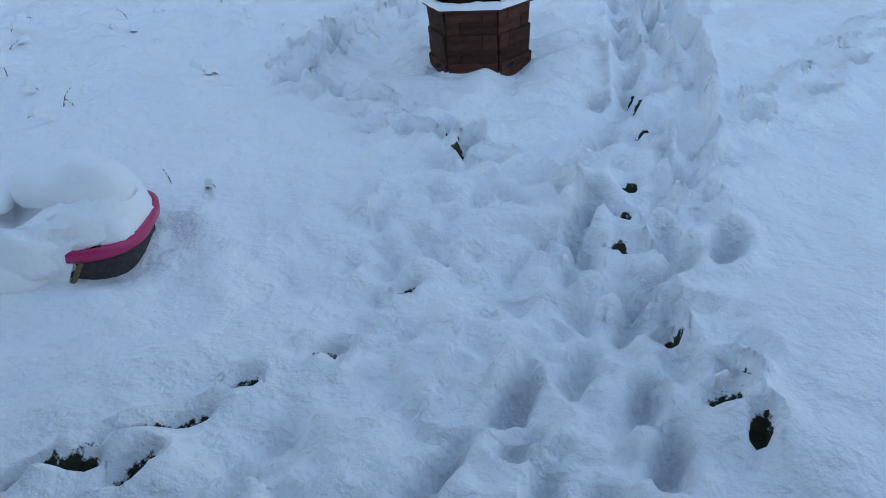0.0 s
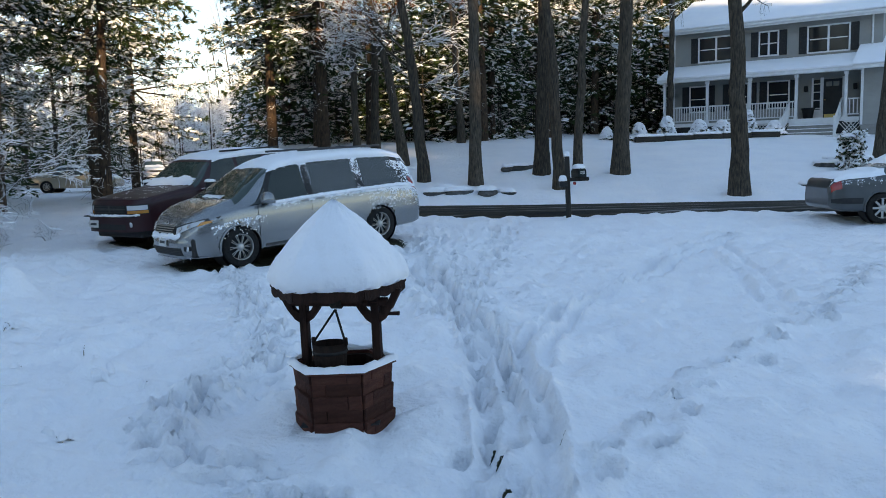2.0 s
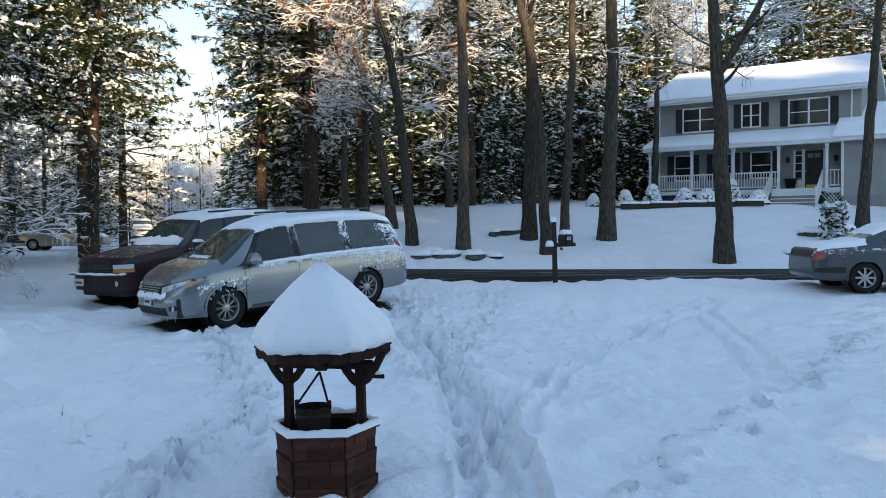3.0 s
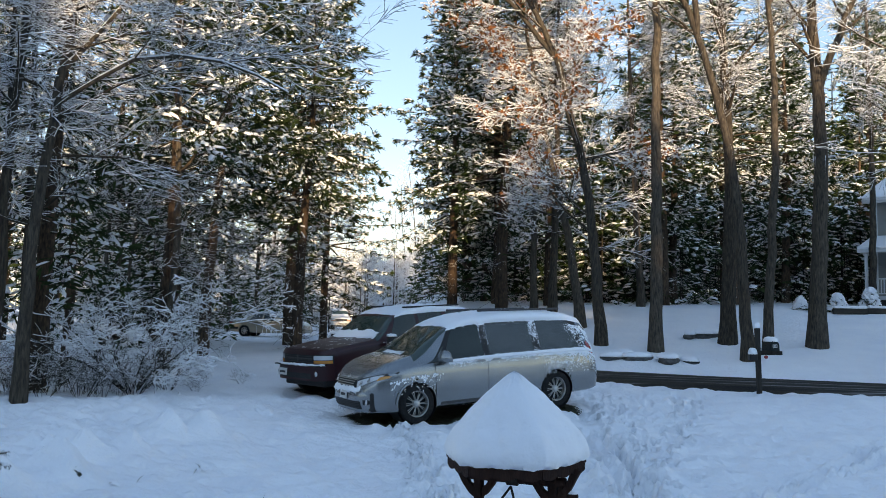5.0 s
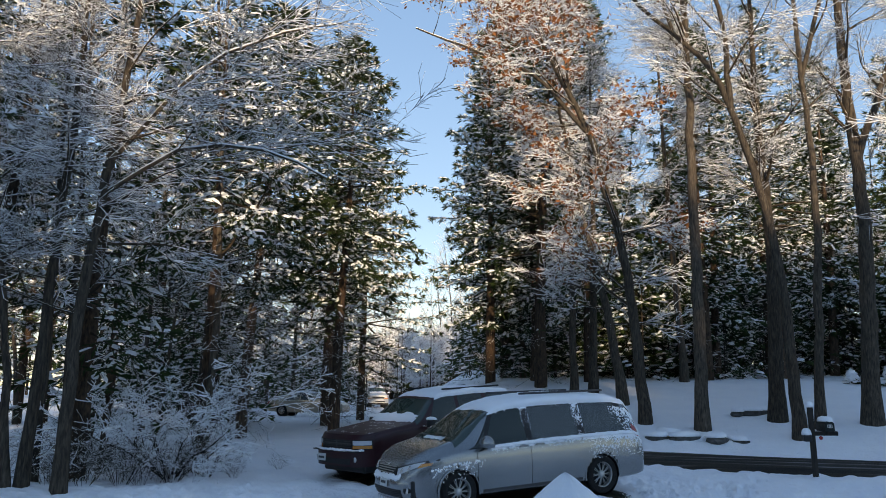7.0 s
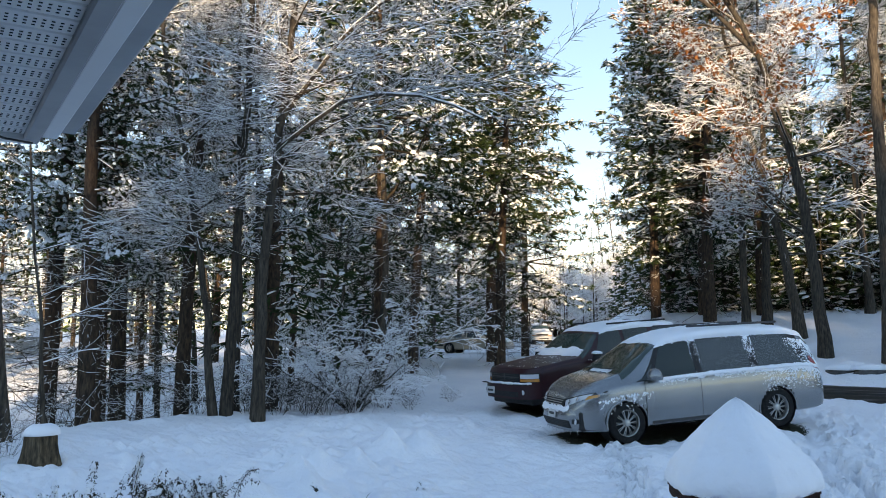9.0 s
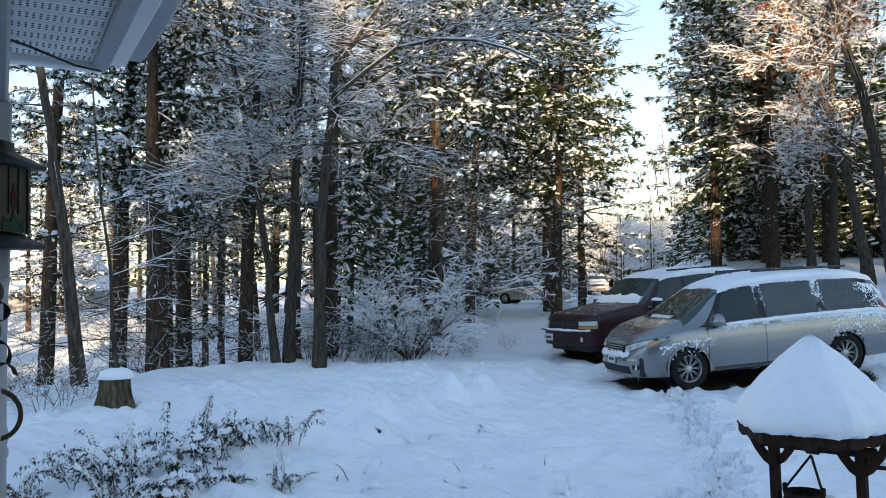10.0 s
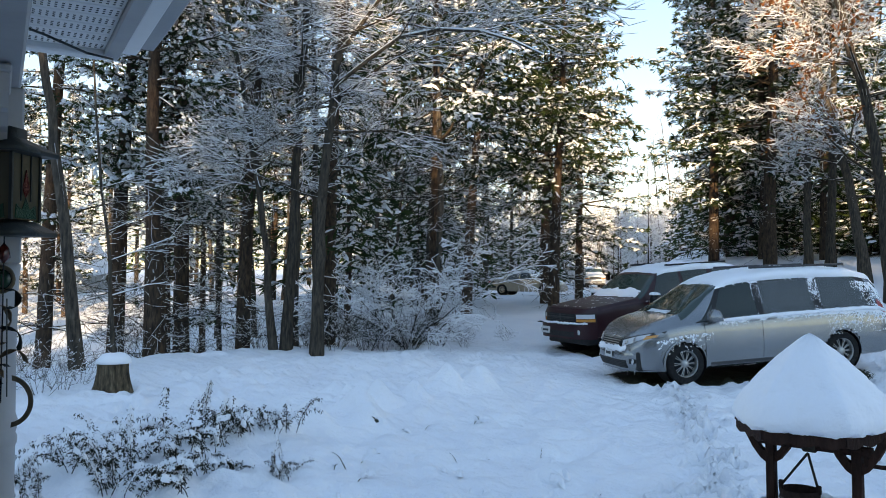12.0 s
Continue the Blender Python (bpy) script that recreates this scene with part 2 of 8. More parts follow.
def height(x, y):
    """The lie of the land, in metres, before footprints."""
    x, y = np.asarray(x, float), np.asarray(y, float)
    z = -0.22 + 0.22 * step(1.5, 5.5, y)
    z = z + 0.34 * step(-3.5, -8.5, x) * (1 - step(12.0, 18.0, y))
    z = z - 1.3 * step(-11.5, -19, x) * (1 - step(19, 27, y))
    z = z + 0.42 * step(13.2, 19.4, y + 0.12 * x)
    right = step(-13, -3, x + 0.25 * (y - 26))
    up = np.clip(y - 24.8, 0, None)
    z = z + right * (0.15 * np.minimum(up, 15) + 0.05 * np.clip(up - 15, 0, 40)) + (1 - right) * 0.004 * np.minimum(up, 80)
    z = z + 0.10 * np.exp(-(((x + 3.0) / 2.6) ** 2 + ((y - 15.4) / 2.4) ** 2) ** 2)
    # the last term adds an unseen slope that lifts the shading pines
    return z + 16.0 * step(-40, -84, y)


def ground(x, y):
    return float(height(x, y))


def smooth_noise(x, y, scale, seed, octaves=3):
    """Value noise on arrays, about -1 to 1."""
    out, amp, total = np.zeros(np.shape(x)), 1.0, 0.0
    for o in range(octaves):
        r = np.random.default_rng(seed + o)
        table = r.uniform(-1, 1, (256, 256))
        u, v = np.asarray(x) / scale + 37.7 * o, np.asarray(y) / scale + 11.3 * o
        i, j = np.floor(u).astype(int), np.floor(v).astype(int)
        fu, fv = u - i, v - j
        fu, fv = fu * fu * (3 - 2 * fu), fv * fv * (3 - 2 * fv)
        at = lambda a, b: table[a % 256, b % 256]
        out += amp * ((at(i, j) * (1 - fu) + at(i + 1, j) * fu) * (1 - fv) + (at(i, j + 1) * (1 - fu) + at(i + 1, j + 1) * fu) * fv)
        total += amp
        amp *= 0.5
        scale = scale / 2.03
    return out / total


def spread_axis(lo, hi, fine, near_lo, near_hi, grow, mid_lo, mid_hi):
    """Coordinates spaced fine apart in the middle, wider and wider outside."""
    mid = list(np.arange(near_lo, near_hi, fine))
    for sign, end, wide in ((1, hi, mid_hi), (-1, lo, mid_lo)):
        v, s = (mid[-1] if sign > 0 else near_lo), fine
        extra = []
        while sign * (end - v) > 0:
            s = min(s * 1.05, 0.055) if sign * (wide - v) > 0 else s * grow
            v += sign * s
            extra.append(v)
        mid = mid + extra if sign > 0 else extra[::-1] + mid
    return np.array(mid)


def along(points, n):
    """n places spread evenly on a polyline, with the direction there."""
    p = np.array(points, float)
    seg = np.hypot(*np.diff(p, axis=0).T)
    s = np.concatenate([[0], np.cumsum(seg)])
    q = np.linspace(0, s[-1], n)
    x, y = np.interp(q, s, p[:, 0]), np.interp(q, s, p[:, 1])
    return x, y, np.arctan2(np.gradient(y), np.gradient(x))


def road_distance(x, y):
    best = np.full(np.shape(x), 1e9)
    for (ax, ay), (bx, by) in zip(ROAD, ROAD[1:]):
        t = np.clip(((x - ax) * (bx - ax) + (y - ay) * (by - ay)) / ((bx - ax) ** 2 + (by - ay) ** 2), 0, 1)
        best = np.minimum(best, np.hypot(x - ax - t * (bx - ax), y - ay - t * (by - ay)))
    return best


TRAILS = [
    # points, prints, spread sideways, depth
    ([(-0.05, 1.5), (0.05, 2.5), (0.13, 3.2), (0.25, 4.4), (0.45, 6.0), (0.48, 8.4), (0.27, 10.5), (0.1, 13.1), (-0.3, 17.0)], 100, 0.22, 0.045),
    ([(0.2, 2.8), (0.34, 3.19), (0.54, 3.43), (0.67, 4.11), (0.84, 4.71), (1.08, 4.77), (1.66, 5.83), (2.5, 7.0), (3.57, 8.27), (4.78, 9.69), (5.39, 10.83), (6.39, 12.05), (8.5, 15.0)], 46, 0.13, 0.072),
    ([(0.0, 3.5), (-0.3, 3.75), (-0.59, 4.09), (-0.9, 4.49), (-1.3, 4.7), (-1.62, 4.84), (-2.05, 5.5), (-2.06, 6.6), (-1.74, 7.55), (-1.9, 8.45), (-2.56, 10.35), (-3.33, 12.55), (-4.1, 14.4)], 96, 0.13, 0.05),
    ([(0.4, 8.6), (-0.1, 9.6), (-0.6, 11.6), (-1.6, 13.6), (-2.4, 14.3)], 40, 0.16, 0.05),
    ([(0.3, 9.5), (0.4, 12.0), (0.9, 15.0), (1.4, 18.0)], 44, 0.2, 0.045),
]
# shallow wheel and drag marks: points, half width, depth
GROOVES = [
    ([(0.3, 4.6), (0.36, 6.1), (0.39, 7.25), (0.36, 8.65), (0.14, 10.35), (-0.18, 12.25), (-0.52, 14.4), (-0.74, 16.0)], 0.30, 0.035),
    ([(0.48, 6.1), (0.52, 7.3), (0.48, 8.7), (0.27, 10.4), (-0.05, 12.3), (-0.38, 14.5)], 0.06, 0.045),
    ([(0.22, 6.1), (0.25, 7.25), (0.22, 8.6), (0.0, 10.3), (-0.32, 12.2), (-0.66, 14.4)], 0.06, 0.045),
    ([(0.50, 3.8), (0.68, 5.0), (0.72, 5.7), (0.71, 7.0), (0.73, 7.75), (1.53, 9.95), (2.43, 11.41), (4.19, 14.43), (5.69, 16.03)], 0.07, 0.05),
    ([(0.88, 6.8), (0.95, 7.5), (1.75, 9.93), (2.62, 11.25), (4.38, 14.25), (5.9, 15.9)], 0.06, 0.04),
    ([(0.26, 4.9), (0.29, 5.7), (0.33, 7.1), (0.40, 8.4), (0.15, 10.4), (-0.05, 13.1)], 0.07, 0.05),
    ([(0.55, 5.9), (0.58, 7.2), (0.52, 8.6), (0.30, 10.5)], 0.05, 0.04),
    ([(3.9, 9.6), (4.6, 12.4), (5.0, 15.4)], 0.07, 0.025),
    ([(4.3, 9.6), (5.0, 12.4), (5.4, 15.4)], 0.07, 0.025),
]
xs = spread_axis(-900, 900, 0.031, -2.6, 3.0, 1.085, -10.5, 7.0)
ys = spread_axis(-160, 1500, 0.031, 1.5, 11.0, 1.07, 1.3, 16.0)
GX, GY = np.meshgrid(xs, ys)
GZ = height(GX, GY)
near = 1 - step(14, 26, np.hypot(GX, GY - 3))
bare = np.zeros(GX.shape)
packed = np.zeros(GX.shape)
GZ += near * 0.09 * smooth_noise(GX, GY, 0.75, 11) + near * 0.06 * smooth_noise(GX, GY, 0.26, 21, 2)
GZ += (1 - step(60, 120, np.hypot(GX, GY))) * 0.07 * smooth_noise(GX, GY, 3.2, 31)
# rough tussocks beside the beds, grass under thin snow
GZ += 0.055 * step(-1.0, -4.0, GX) * (1 - step(12, 16, GY)) * smooth_noise(GX, GY, 0.24, 41, 2)
# the trodden walk from the porch, a hand lower than the lawn
walk_mask = step(-1.75, -1.6, GX + 0.82 * (GY - 1.7) * -1) * (1 - step(0.52, 0.66, GX + 0.42 * (GY - 2.2))) * (1 - step(2.9, 3.3, GY))
GZ -= 0.05 * walk_mask
GZ += walk_mask * 0.06 * smooth_noise(GX, GY, 0.17, 51, 2)


def dent(x, y, turn, depth, length, width, rim=0.25, soil_shade=0.0, hard=1.6, ice=0.0):
    """Presses a print into the snow, with a low rim round it."""
    reach = 2.6 * max(length, width)
    i0, i1 = np.searchsorted(xs, (x - reach, x + reach))
    j0, j1 = np.searchsorted(ys, (y - reach, y + reach))
    if i1 - i0 < 2 or j1 - j0 < 2:
        return
    dx, dy = GX[j0:j1, i0:i1] - x, GY[j0:j1, i0:i1] - y
    u = (dx * math.cos(turn) + dy * math.sin(turn)) / length
    v = (-dx * math.sin(turn) + dy * math.cos(turn)) / width
    q = np.sqrt(u * u + v * v)
    GZ[j0:j1, i0:i1] += -depth * np.exp(-q ** (2 * hard)) + rim * depth * np.exp(-((q - 1.45) / 0.4) ** 2)
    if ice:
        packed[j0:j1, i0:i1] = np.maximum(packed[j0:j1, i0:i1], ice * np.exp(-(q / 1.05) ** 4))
    if soil_shade:
        bare[j0:j1, i0:i1] = np.maximum(bare[j0:j1, i0:i1], soil_shade * np.exp(-(q / 1.05) ** 4))


def groove(points, half, deep):
    """A shallow trough pressed along a line."""
    best = np.full(GX.shape, 1e9)
    for (ax, ay), (bx, by) in zip(points, points[1:]):
        t = np.clip(((GX - ax) * (bx - ax) + (GY - ay) * (by - ay)) / ((bx - ax) ** 2 + (by - ay) ** 2), 0, 1)
        best = np.minimum(best, np.hypot(GX - ax - t * (bx - ax), GY - ay - t * (by - ay)))
    best = best + 0.03 * smooth_noise(GX, GY, 0.3, 71, 2)
    rough = 1 + 0.5 * smooth_noise(GX, GY, 0.5, 73, 2)
    GZ[:] += rough * deep * (0.35 * np.exp(-((best - 1.7 * half) / (0.5 * half)) ** 2) - np.exp(-(np.maximum(best, 0) / half) ** 4))


for points, half, deep in GROOVES:
    groove(points, half, 2.5 * deep)
for points, count, side, deep in TRAILS:
    tx, ty, td = along(points, count)
    for k in range(count):
        off = side * (1 if k % 2 else -1) * rng.uniform(0.4, 1.25) + rng.normal(0, 0.03)
        px, py = tx[k] - off * math.sin(td[k]), ty[k] + off * math.cos(td[k]) + rng.normal(0, 0.08)
        ang = td[k] + rng.normal(0, 0.3)
        d = deep * rng.uniform(1.0, 2.3) * (0.8 if py < 4.2 else 1.25)
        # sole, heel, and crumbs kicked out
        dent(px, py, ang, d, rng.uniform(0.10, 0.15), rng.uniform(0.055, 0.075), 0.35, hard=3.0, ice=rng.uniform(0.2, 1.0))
        dent(px - 0.09 * math.cos(ang), py - 0.09 * math.sin(ang), ang, d * 0.6, 0.05, 0.045, 0.2, hard=3.0)
        for _ in range(3):
            dent(px + rng.normal(0, 0.15), py + rng.normal(0, 0.15), rng.uniform(0, 3.1), rng.uniform(-0.035, 0.045), rng.uniform(0.025, 0.05), rng.uniform(0.02, 0.04), 0.2, hard=1.8)
# paw holes up the middle, a line of pits; their dark colour paints shade over bare ground
for x, y in ((0.17, 3.3), (0.19, 3.55), (0.23, 3.78), (0.32, 4.41), (0.35, 4.63), (0.32, 4.82), (0.35, 5.11), (0.32, 5.36), (0.39, 5.88), (0.44, 6.3), (0.48, 6.7), (0.52, 7.13), (0.5, 7.6), (0.46, 8.3), (0.36, 9.2), (-0.67, 4.1), (-1.14, 4.58), (-0.74, 4.33), (0.77, 5.21), (1.73, 5.84), (-0.07, 2.07), (-0.18, 2.52), (-0.09, 2.56), (-0.08, 2.76)):
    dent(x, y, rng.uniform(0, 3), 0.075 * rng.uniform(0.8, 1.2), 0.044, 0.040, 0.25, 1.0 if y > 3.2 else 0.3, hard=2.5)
    dent(x + rng.normal(0, 0.02), y - 0.05, 0, -0.012, 0.06, 0.05, 0.0)
# the churned snow between the drive and the lawn
for k in range(260):
    y = rng.uniform(9, 19)
    dent(rng.normal(0.1, 0.75) + 0.02 * (y - 9), y, rng.uniform(0, 3.1), rng.uniform(-0.06, 0.12), rng.uniform(0.07, 0.15), rng.uniform(0.05, 0.09), 0.3, hard=2.0)
# scuffs on the walk
for k in range(380):
    dent(rng.uniform(-1.1, 0.65), rng.uniform(1.4, 4.2), rng.uniform(0, 3.1), rng.uniform(-0.04, 0.07), rng.uniform(0.035, 0.11), rng.uniform(0.025, 0.055), 0.3, hard=2.6)
# packed boot prints on the walk
for x, y, turn in ((0.21, 2.85, 1.2), (-0.01, 3.18, 1.3), (-0.01, 2.5, 1.4), (0.24, 2.35, 1.5), (-0.41, 2.04, 1.2), (-0.46, 1.89, 1.2), (-0.09, 1.87, 1.5), (0.41, 3.15, 1.0), (0.02, 3.6, 1.3), (-0.25, 2.3, 1.2), (0.3, 2.1, 1.5)):
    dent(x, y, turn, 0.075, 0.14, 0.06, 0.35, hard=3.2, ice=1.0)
# gaps along the edges of the walk, where soil shows
for x, y, turn, long in ((-1.74, 1.72, 0.85, 0.09), (-1.45, 2.0, 0.75, 0.17), (-1.22, 2.27, 0.8, 0.05), (-0.97, 2.53, 0.5, 0.06), (-0.74, 2.95, 1.2, 0.05), (-1.40, 1.78, 0.9, 0.07), (-1.6, 1.78, 0.5, 0.07),
                         (0.58, 2.18, 1.3, 0.045), (0.55, 2.44, 2.0, 0.06), (0.49, 2.31, 0.1, 0.05), (0.35, 2.73, 1.9, 0.045), (0.25, 2.95, 2.1, 0.012)):
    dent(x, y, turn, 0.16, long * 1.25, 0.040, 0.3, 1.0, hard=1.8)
    dent(x + 0.05, y - 0.07, turn, -0.03, 0.16, 0.10, 0.0)
# drifts of snow over stones at the bed's edge
for x, y, r, h in ((-6.28, 7.3, 0.2, 0.24), (-6.1, 7.95, 0.2, 0.29), (-5.8, 7.8, 0.13, 0.14), (-6.3, 8.65, 0.17, 0.26), (-6.05, 9.2, 0.2, 0.30), (-6.15, 10.2, 0.23, 0.34), (-5.93, 10.8, 0.26, 0.34), (-6.35, 6.6, 0.2, 0.14)):
    dent(x, y, rng.uniform(0, 3), -h, r * 1.1, r * 0.95, 0, hard=0.85)
    dent(x, y, rng.uniform(0, 3), -0.3 * h, r * 2.0, r * 1.5, 0, hard=1.0)
    for _ in range(5):
        dent(x + rng.normal(0, 0.13), y + rng.normal(0, 0.13), 0, rng.uniform(-0.05, 0.02), 0.07, 0.06, 0, hard=1.0)
# snow lying over the withered bed
for x, y in ((-6.0, 4.5), (-5.7, 4.9), (-6.2, 5.2), (-5.5, 5.5), (-6.1, 5.9), (-5.2, 5.2), (-6.5, 4.5)):
    for _ in range(5):
        dent(x + rng.normal(0, 0.2), y + rng.normal(0, 0.2), rng.uniform(0, 3), -rng.uniform(0.03, 0.10), rng.uniform(0.10, 0.2), rng.uniform(0.08, 0.14), 0, hard=0.9)
dent(-5.72, 7.75, 0.5, 0.08, 0.05, 0.04, 0.1, 0.7)
# the trodden line from the well's side to the front of the van
tx, ty, td = along([(-1.95, 5.6), (-1.78, 6.3), (-1.65, 7.4), (-2.2, 9.2), (-2.6, 10.8), (-3.15, 12.7)], 120)
for k in range(120):
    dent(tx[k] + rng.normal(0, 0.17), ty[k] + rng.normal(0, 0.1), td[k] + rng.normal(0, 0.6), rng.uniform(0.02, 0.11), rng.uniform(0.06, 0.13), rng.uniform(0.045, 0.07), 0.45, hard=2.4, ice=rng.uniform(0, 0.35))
# crusted clods on the strip before the woods
for k in range(1500):
    y = rng.uniform(6.0, 15.0)
    dent(rng.uniform(-10.3, -6.7) + 0.1 * (y - 8), y, rng.uniform(0, 3.1), rng.uniform(-0.06, 0.045), rng.uniform(0.06, 0.13), rng.uniform(0.05, 0.09), 0.1, hard=1.2)
# thin grassy patches by the drive
for k in range(700):
    # the lawn's own hummocks under thin snow
    dent(rng.uniform(-4.5, 8), rng.uniform(4, 15), rng.uniform(0, 3.1), rng.uniform(-0.08, 0.08), rng.uniform(0.08, 0.2), rng.uniform(0.06, 0.12), 0.0, hard=1.1)
for x, y in ((0.0, 11.2), (-0.2, 12.4), (0.25, 10.4), (-0.9, 5.6), (0.45, 8.0)):
    dent(x, y, rng.uniform(0, 3), 0.05, 0.10, 0.05, 0.2, 0.5)
# bare strips under the parked cars
for ox, oy, half, way in ((-3.0, 15.4, 2.35, 222.0), (-5.5, 18.55, 2.2, 238.0)):
    cw, sw = math.cos(radians(way)), math.sin(radians(way))
    ux, uy = (GX - ox) * cw + (GY - oy) * sw, -(GX - ox) * sw + (GY - oy) * cw
    m = (1 - step(half - 0.4, half + 0.3, np.abs(ux))) * (1 - step(0.75, 1.0, np.abs(uy - 0.05)))
    bare = np.maximum(bare, 0.85 * m)
    GZ -= 0.05 * m
# tyre-churned snow behind the cars and by the road
d_road = road_distance(GX, GY)
churn = (1 - step(3.6, 5.5, d_road)) * step(-9, -4, GX) * (1 - step(12, 20, GX))
GZ += churn * 0.05 * smooth_noise(GX, GY, 0.45, 61, 2)
GZ -= 0.10 * (1 - step(2.3, 2.7, d_road))
# the walk's snow settles: its prints lose their sharpest edges
soft_z = GZ.copy()
soft_z[1:-1, 1:-1] = (GZ[1:-1, 1:-1] * 4 + GZ[:-2, 1:-1] + GZ[2:, 1:-1] + GZ[1:-1, :-2] + GZ[1:-1, 2:]) / 8
GZ[:] = np.where(GY < 4.2, soft_z, GZ)
quads = np.arange(len(ys) * len(xs)).reshape(len(ys), len(xs))
quads = np.stack([quads[:-1, :-1], quads[:-1, 1:], quads[1:, 1:], quads[1:, :-1]], -1).reshape(-1, 4)
sheet = quads_mesh("ground", np.stack([GX, GY, GZ], -1).reshape(-1, 3), quads, True)
layer = sheet.attributes.new("bare", "FLOAT", "POINT")
layer.data.foreach_set("value", bare.ravel().astype(np.float32))
layer = sheet.attributes.new("packed", "FLOAT", "POINT")
layer.data.foreach_set("value", packed.ravel().astype(np.float32))
tagged(part("ground", sheet, M_GROUND), "snow-covered lawn crossed by footprints and paw prints", "ground", kind="structure")


def surface(x, y):
    """The snow's height with drifts and prints."""
    i, j = int(np.searchsorted(xs, x)), int(np.searchsorted(ys, y))
    return float(GZ[min(j, len(ys) - 1), min(i, len(xs) - 1)])


# the road: a strip of wet asphalt between snow shoulders, from past the parked cars to the right
rx, ry, rd = along([(60.0, 18.5), (30.0, 20.6), (12.0, 21.9), (2.0, 22.9), (-2.5, 24.1)], 120)
offs = np.linspace(-2.25, 2.25, 9)
rv = np.stack([np.stack([rx - o * np.sin(rd), ry + o * np.cos(rd), height(rx, ry) + 0.012 + 0.03 * (1 - (o / 2.3) ** 2) + 0 * rx], -1) for o in offs], 1)
q = np.arange(120 * 9).reshape(120, 9)
q = np.stack([q[:-1, :-1], q[:-1, 1:], q[1:, 1:], q[1:, :-1]], -1).reshape(-1, 4)
for c in range(9):
    rv[:, c, 2] += np.where(np.abs(offs[c]) > 2.0, -0.1, 0) - 0.02
tagged(part("road", quads_mesh("road", rv.reshape(-1, 3), q, True), M_ASPHALT), "wet dark asphalt road with slushy wheel tracks", "road", kind="structure")


# ---- trees ----
class Wood:
    """Collects limbs, snow and foliage of one tree as arrays."""

    def __init__(self, seed):
        self.r = np.random.default_rng(seed)
        self.segs = {8: [], 5: [], 3: []}      # sides: rows of p0, p1, r0, r1
        self.snow = []                          # p0, p1, half width, height
        self.pads = []                          # centre, length way, half length, half width, height
        self.tufts = []                         # root, way, length
        self.leaves = []                        # centre, size
        self.heavy = 1.0                        # depth of snow on limbs

    def limb(self, p, d, length, r, level, depth, bend, snow=1.0, up=0.15, kids=7, tip=0.3, spread=0.9, steps=None, keep_pts=None):
        """Grows one limb and what springs from it."""
        g = self.r
        n = steps or max(2, int(length / (0.7 if level == 0 else 0.38 if level == 1 else 0.24)))
        p, d = np.array(p, float), np.array(d, float)
        d /= np.linalg.norm(d)
        sides = 8 if level == 0 else 5 if r > 0.03 else 3
        pts, dirs = [p.copy()], [d.copy()]
        for k in range(n):
            w = g.normal(0, bend, 3)
            w[2] += up * (0.3 if level == 0 else 0.55)
            d = d + w
            d /= np.linalg.norm(d)
            q = p + d * length / n
            r0, r1 = r * (1 - (1 - tip) * k / n), r * (1 - (1 - tip) * (k + 1) / n)
            self.segs[sides].append((*p, *q, r0, r1))
            flat = math.hypot(d[0], d[1])
            if snow and flat > 0.28 and g.random() < 0.95 * snow:
                self.snow.append((*p, *q, r0 * 0.8 + (0.002 + 0.004 * g.random()) * self.heavy, (0.008 + 0.012 * g.random()) * (0.5 + 0.6 * flat) * self.heavy + 0.45 * r0 * flat))
            p = q
            pts.append(p.copy())
            dirs.append(d.copy())
        if keep_pts is not None:
            keep_pts.extend(zip(pts, dirs))
        if depth > 0:
            m = int(kids * g.uniform(0.8, 1.2))
            first = 0.25 if level else 0.0
            for k in range(m):
                f = first + (1 - first) * (k + g.random()) / m
                i = min(n - 1, int(f * n))
                base = pts[i] + (pts[i + 1] - pts[i]) * (f * n - i)
                side = g.normal(0, 1, 3)
                side -= dirs[i] * side.dot(dirs[i])
                side /= np.linalg.norm(side) + 1e-9
                side[2] *= 0.7
                way = dirs[i] * g.uniform(0.45, 0.9) + side * spread * g.uniform(0.7, 1.1)
                self.limb(base, way, length * g.uniform(0.36, 0.62) * (1.1 - 0.45 * f), max(0.0045, r * (1 - 0.6 * f) * g.uniform(0.4, 0.58)), level + 1, depth - 1, bend * 1.15, snow, up, kids, 0.4, spread)
        return pts, dirs

    def tubes(self):
        vs, fs, base = [], [], 0
        for sides, rows in self.segs.items():
            if not rows:
                continue
            a = np.array(rows)
            p0, p1, r0, r1 = a[:, :3], a[:, 3:6], a[:, 6], a[:, 7]
            d = p1 - p0
            d /= np.linalg.norm(d, axis=1, keepdims=True) + 1e-9
            ref = np.where(np.abs(d[:, 2:3]) > 0.9, [[1.0, 0, 0]], [[0, 0, 1.0]])
            u = np.cross(d, ref)
            u /= np.linalg.norm(u, axis=1, keepdims=True)
            w = np.cross(d, u)
            ang = 2 * np.pi * np.arange(sides) / sides
            ring = u[:, None] * np.cos(ang)[None, :, None] + w[:, None] * np.sin(ang)[None, :, None]
            v = np.concatenate([p0[:, None] + ring * r0[:, None, None], p1[:, None] + d[:, None] * r1[:, None, None] * 0.4 + ring * r1[:, None, None]], 1)
            k = np.arange(sides)
            f = np.stack([k, (k + 1) % sides, sides + (k + 1) % sides, sides + k], -1)
            fs.append((f[None] + (base + 2 * sides * np.arange(len(a)))[:, None, None]).reshape(-1, 4))
            vs.append(v.reshape(-1, 3))
            base += 2 * sides * len(a)
        return np.concatenate(vs), np.concatenate(fs)

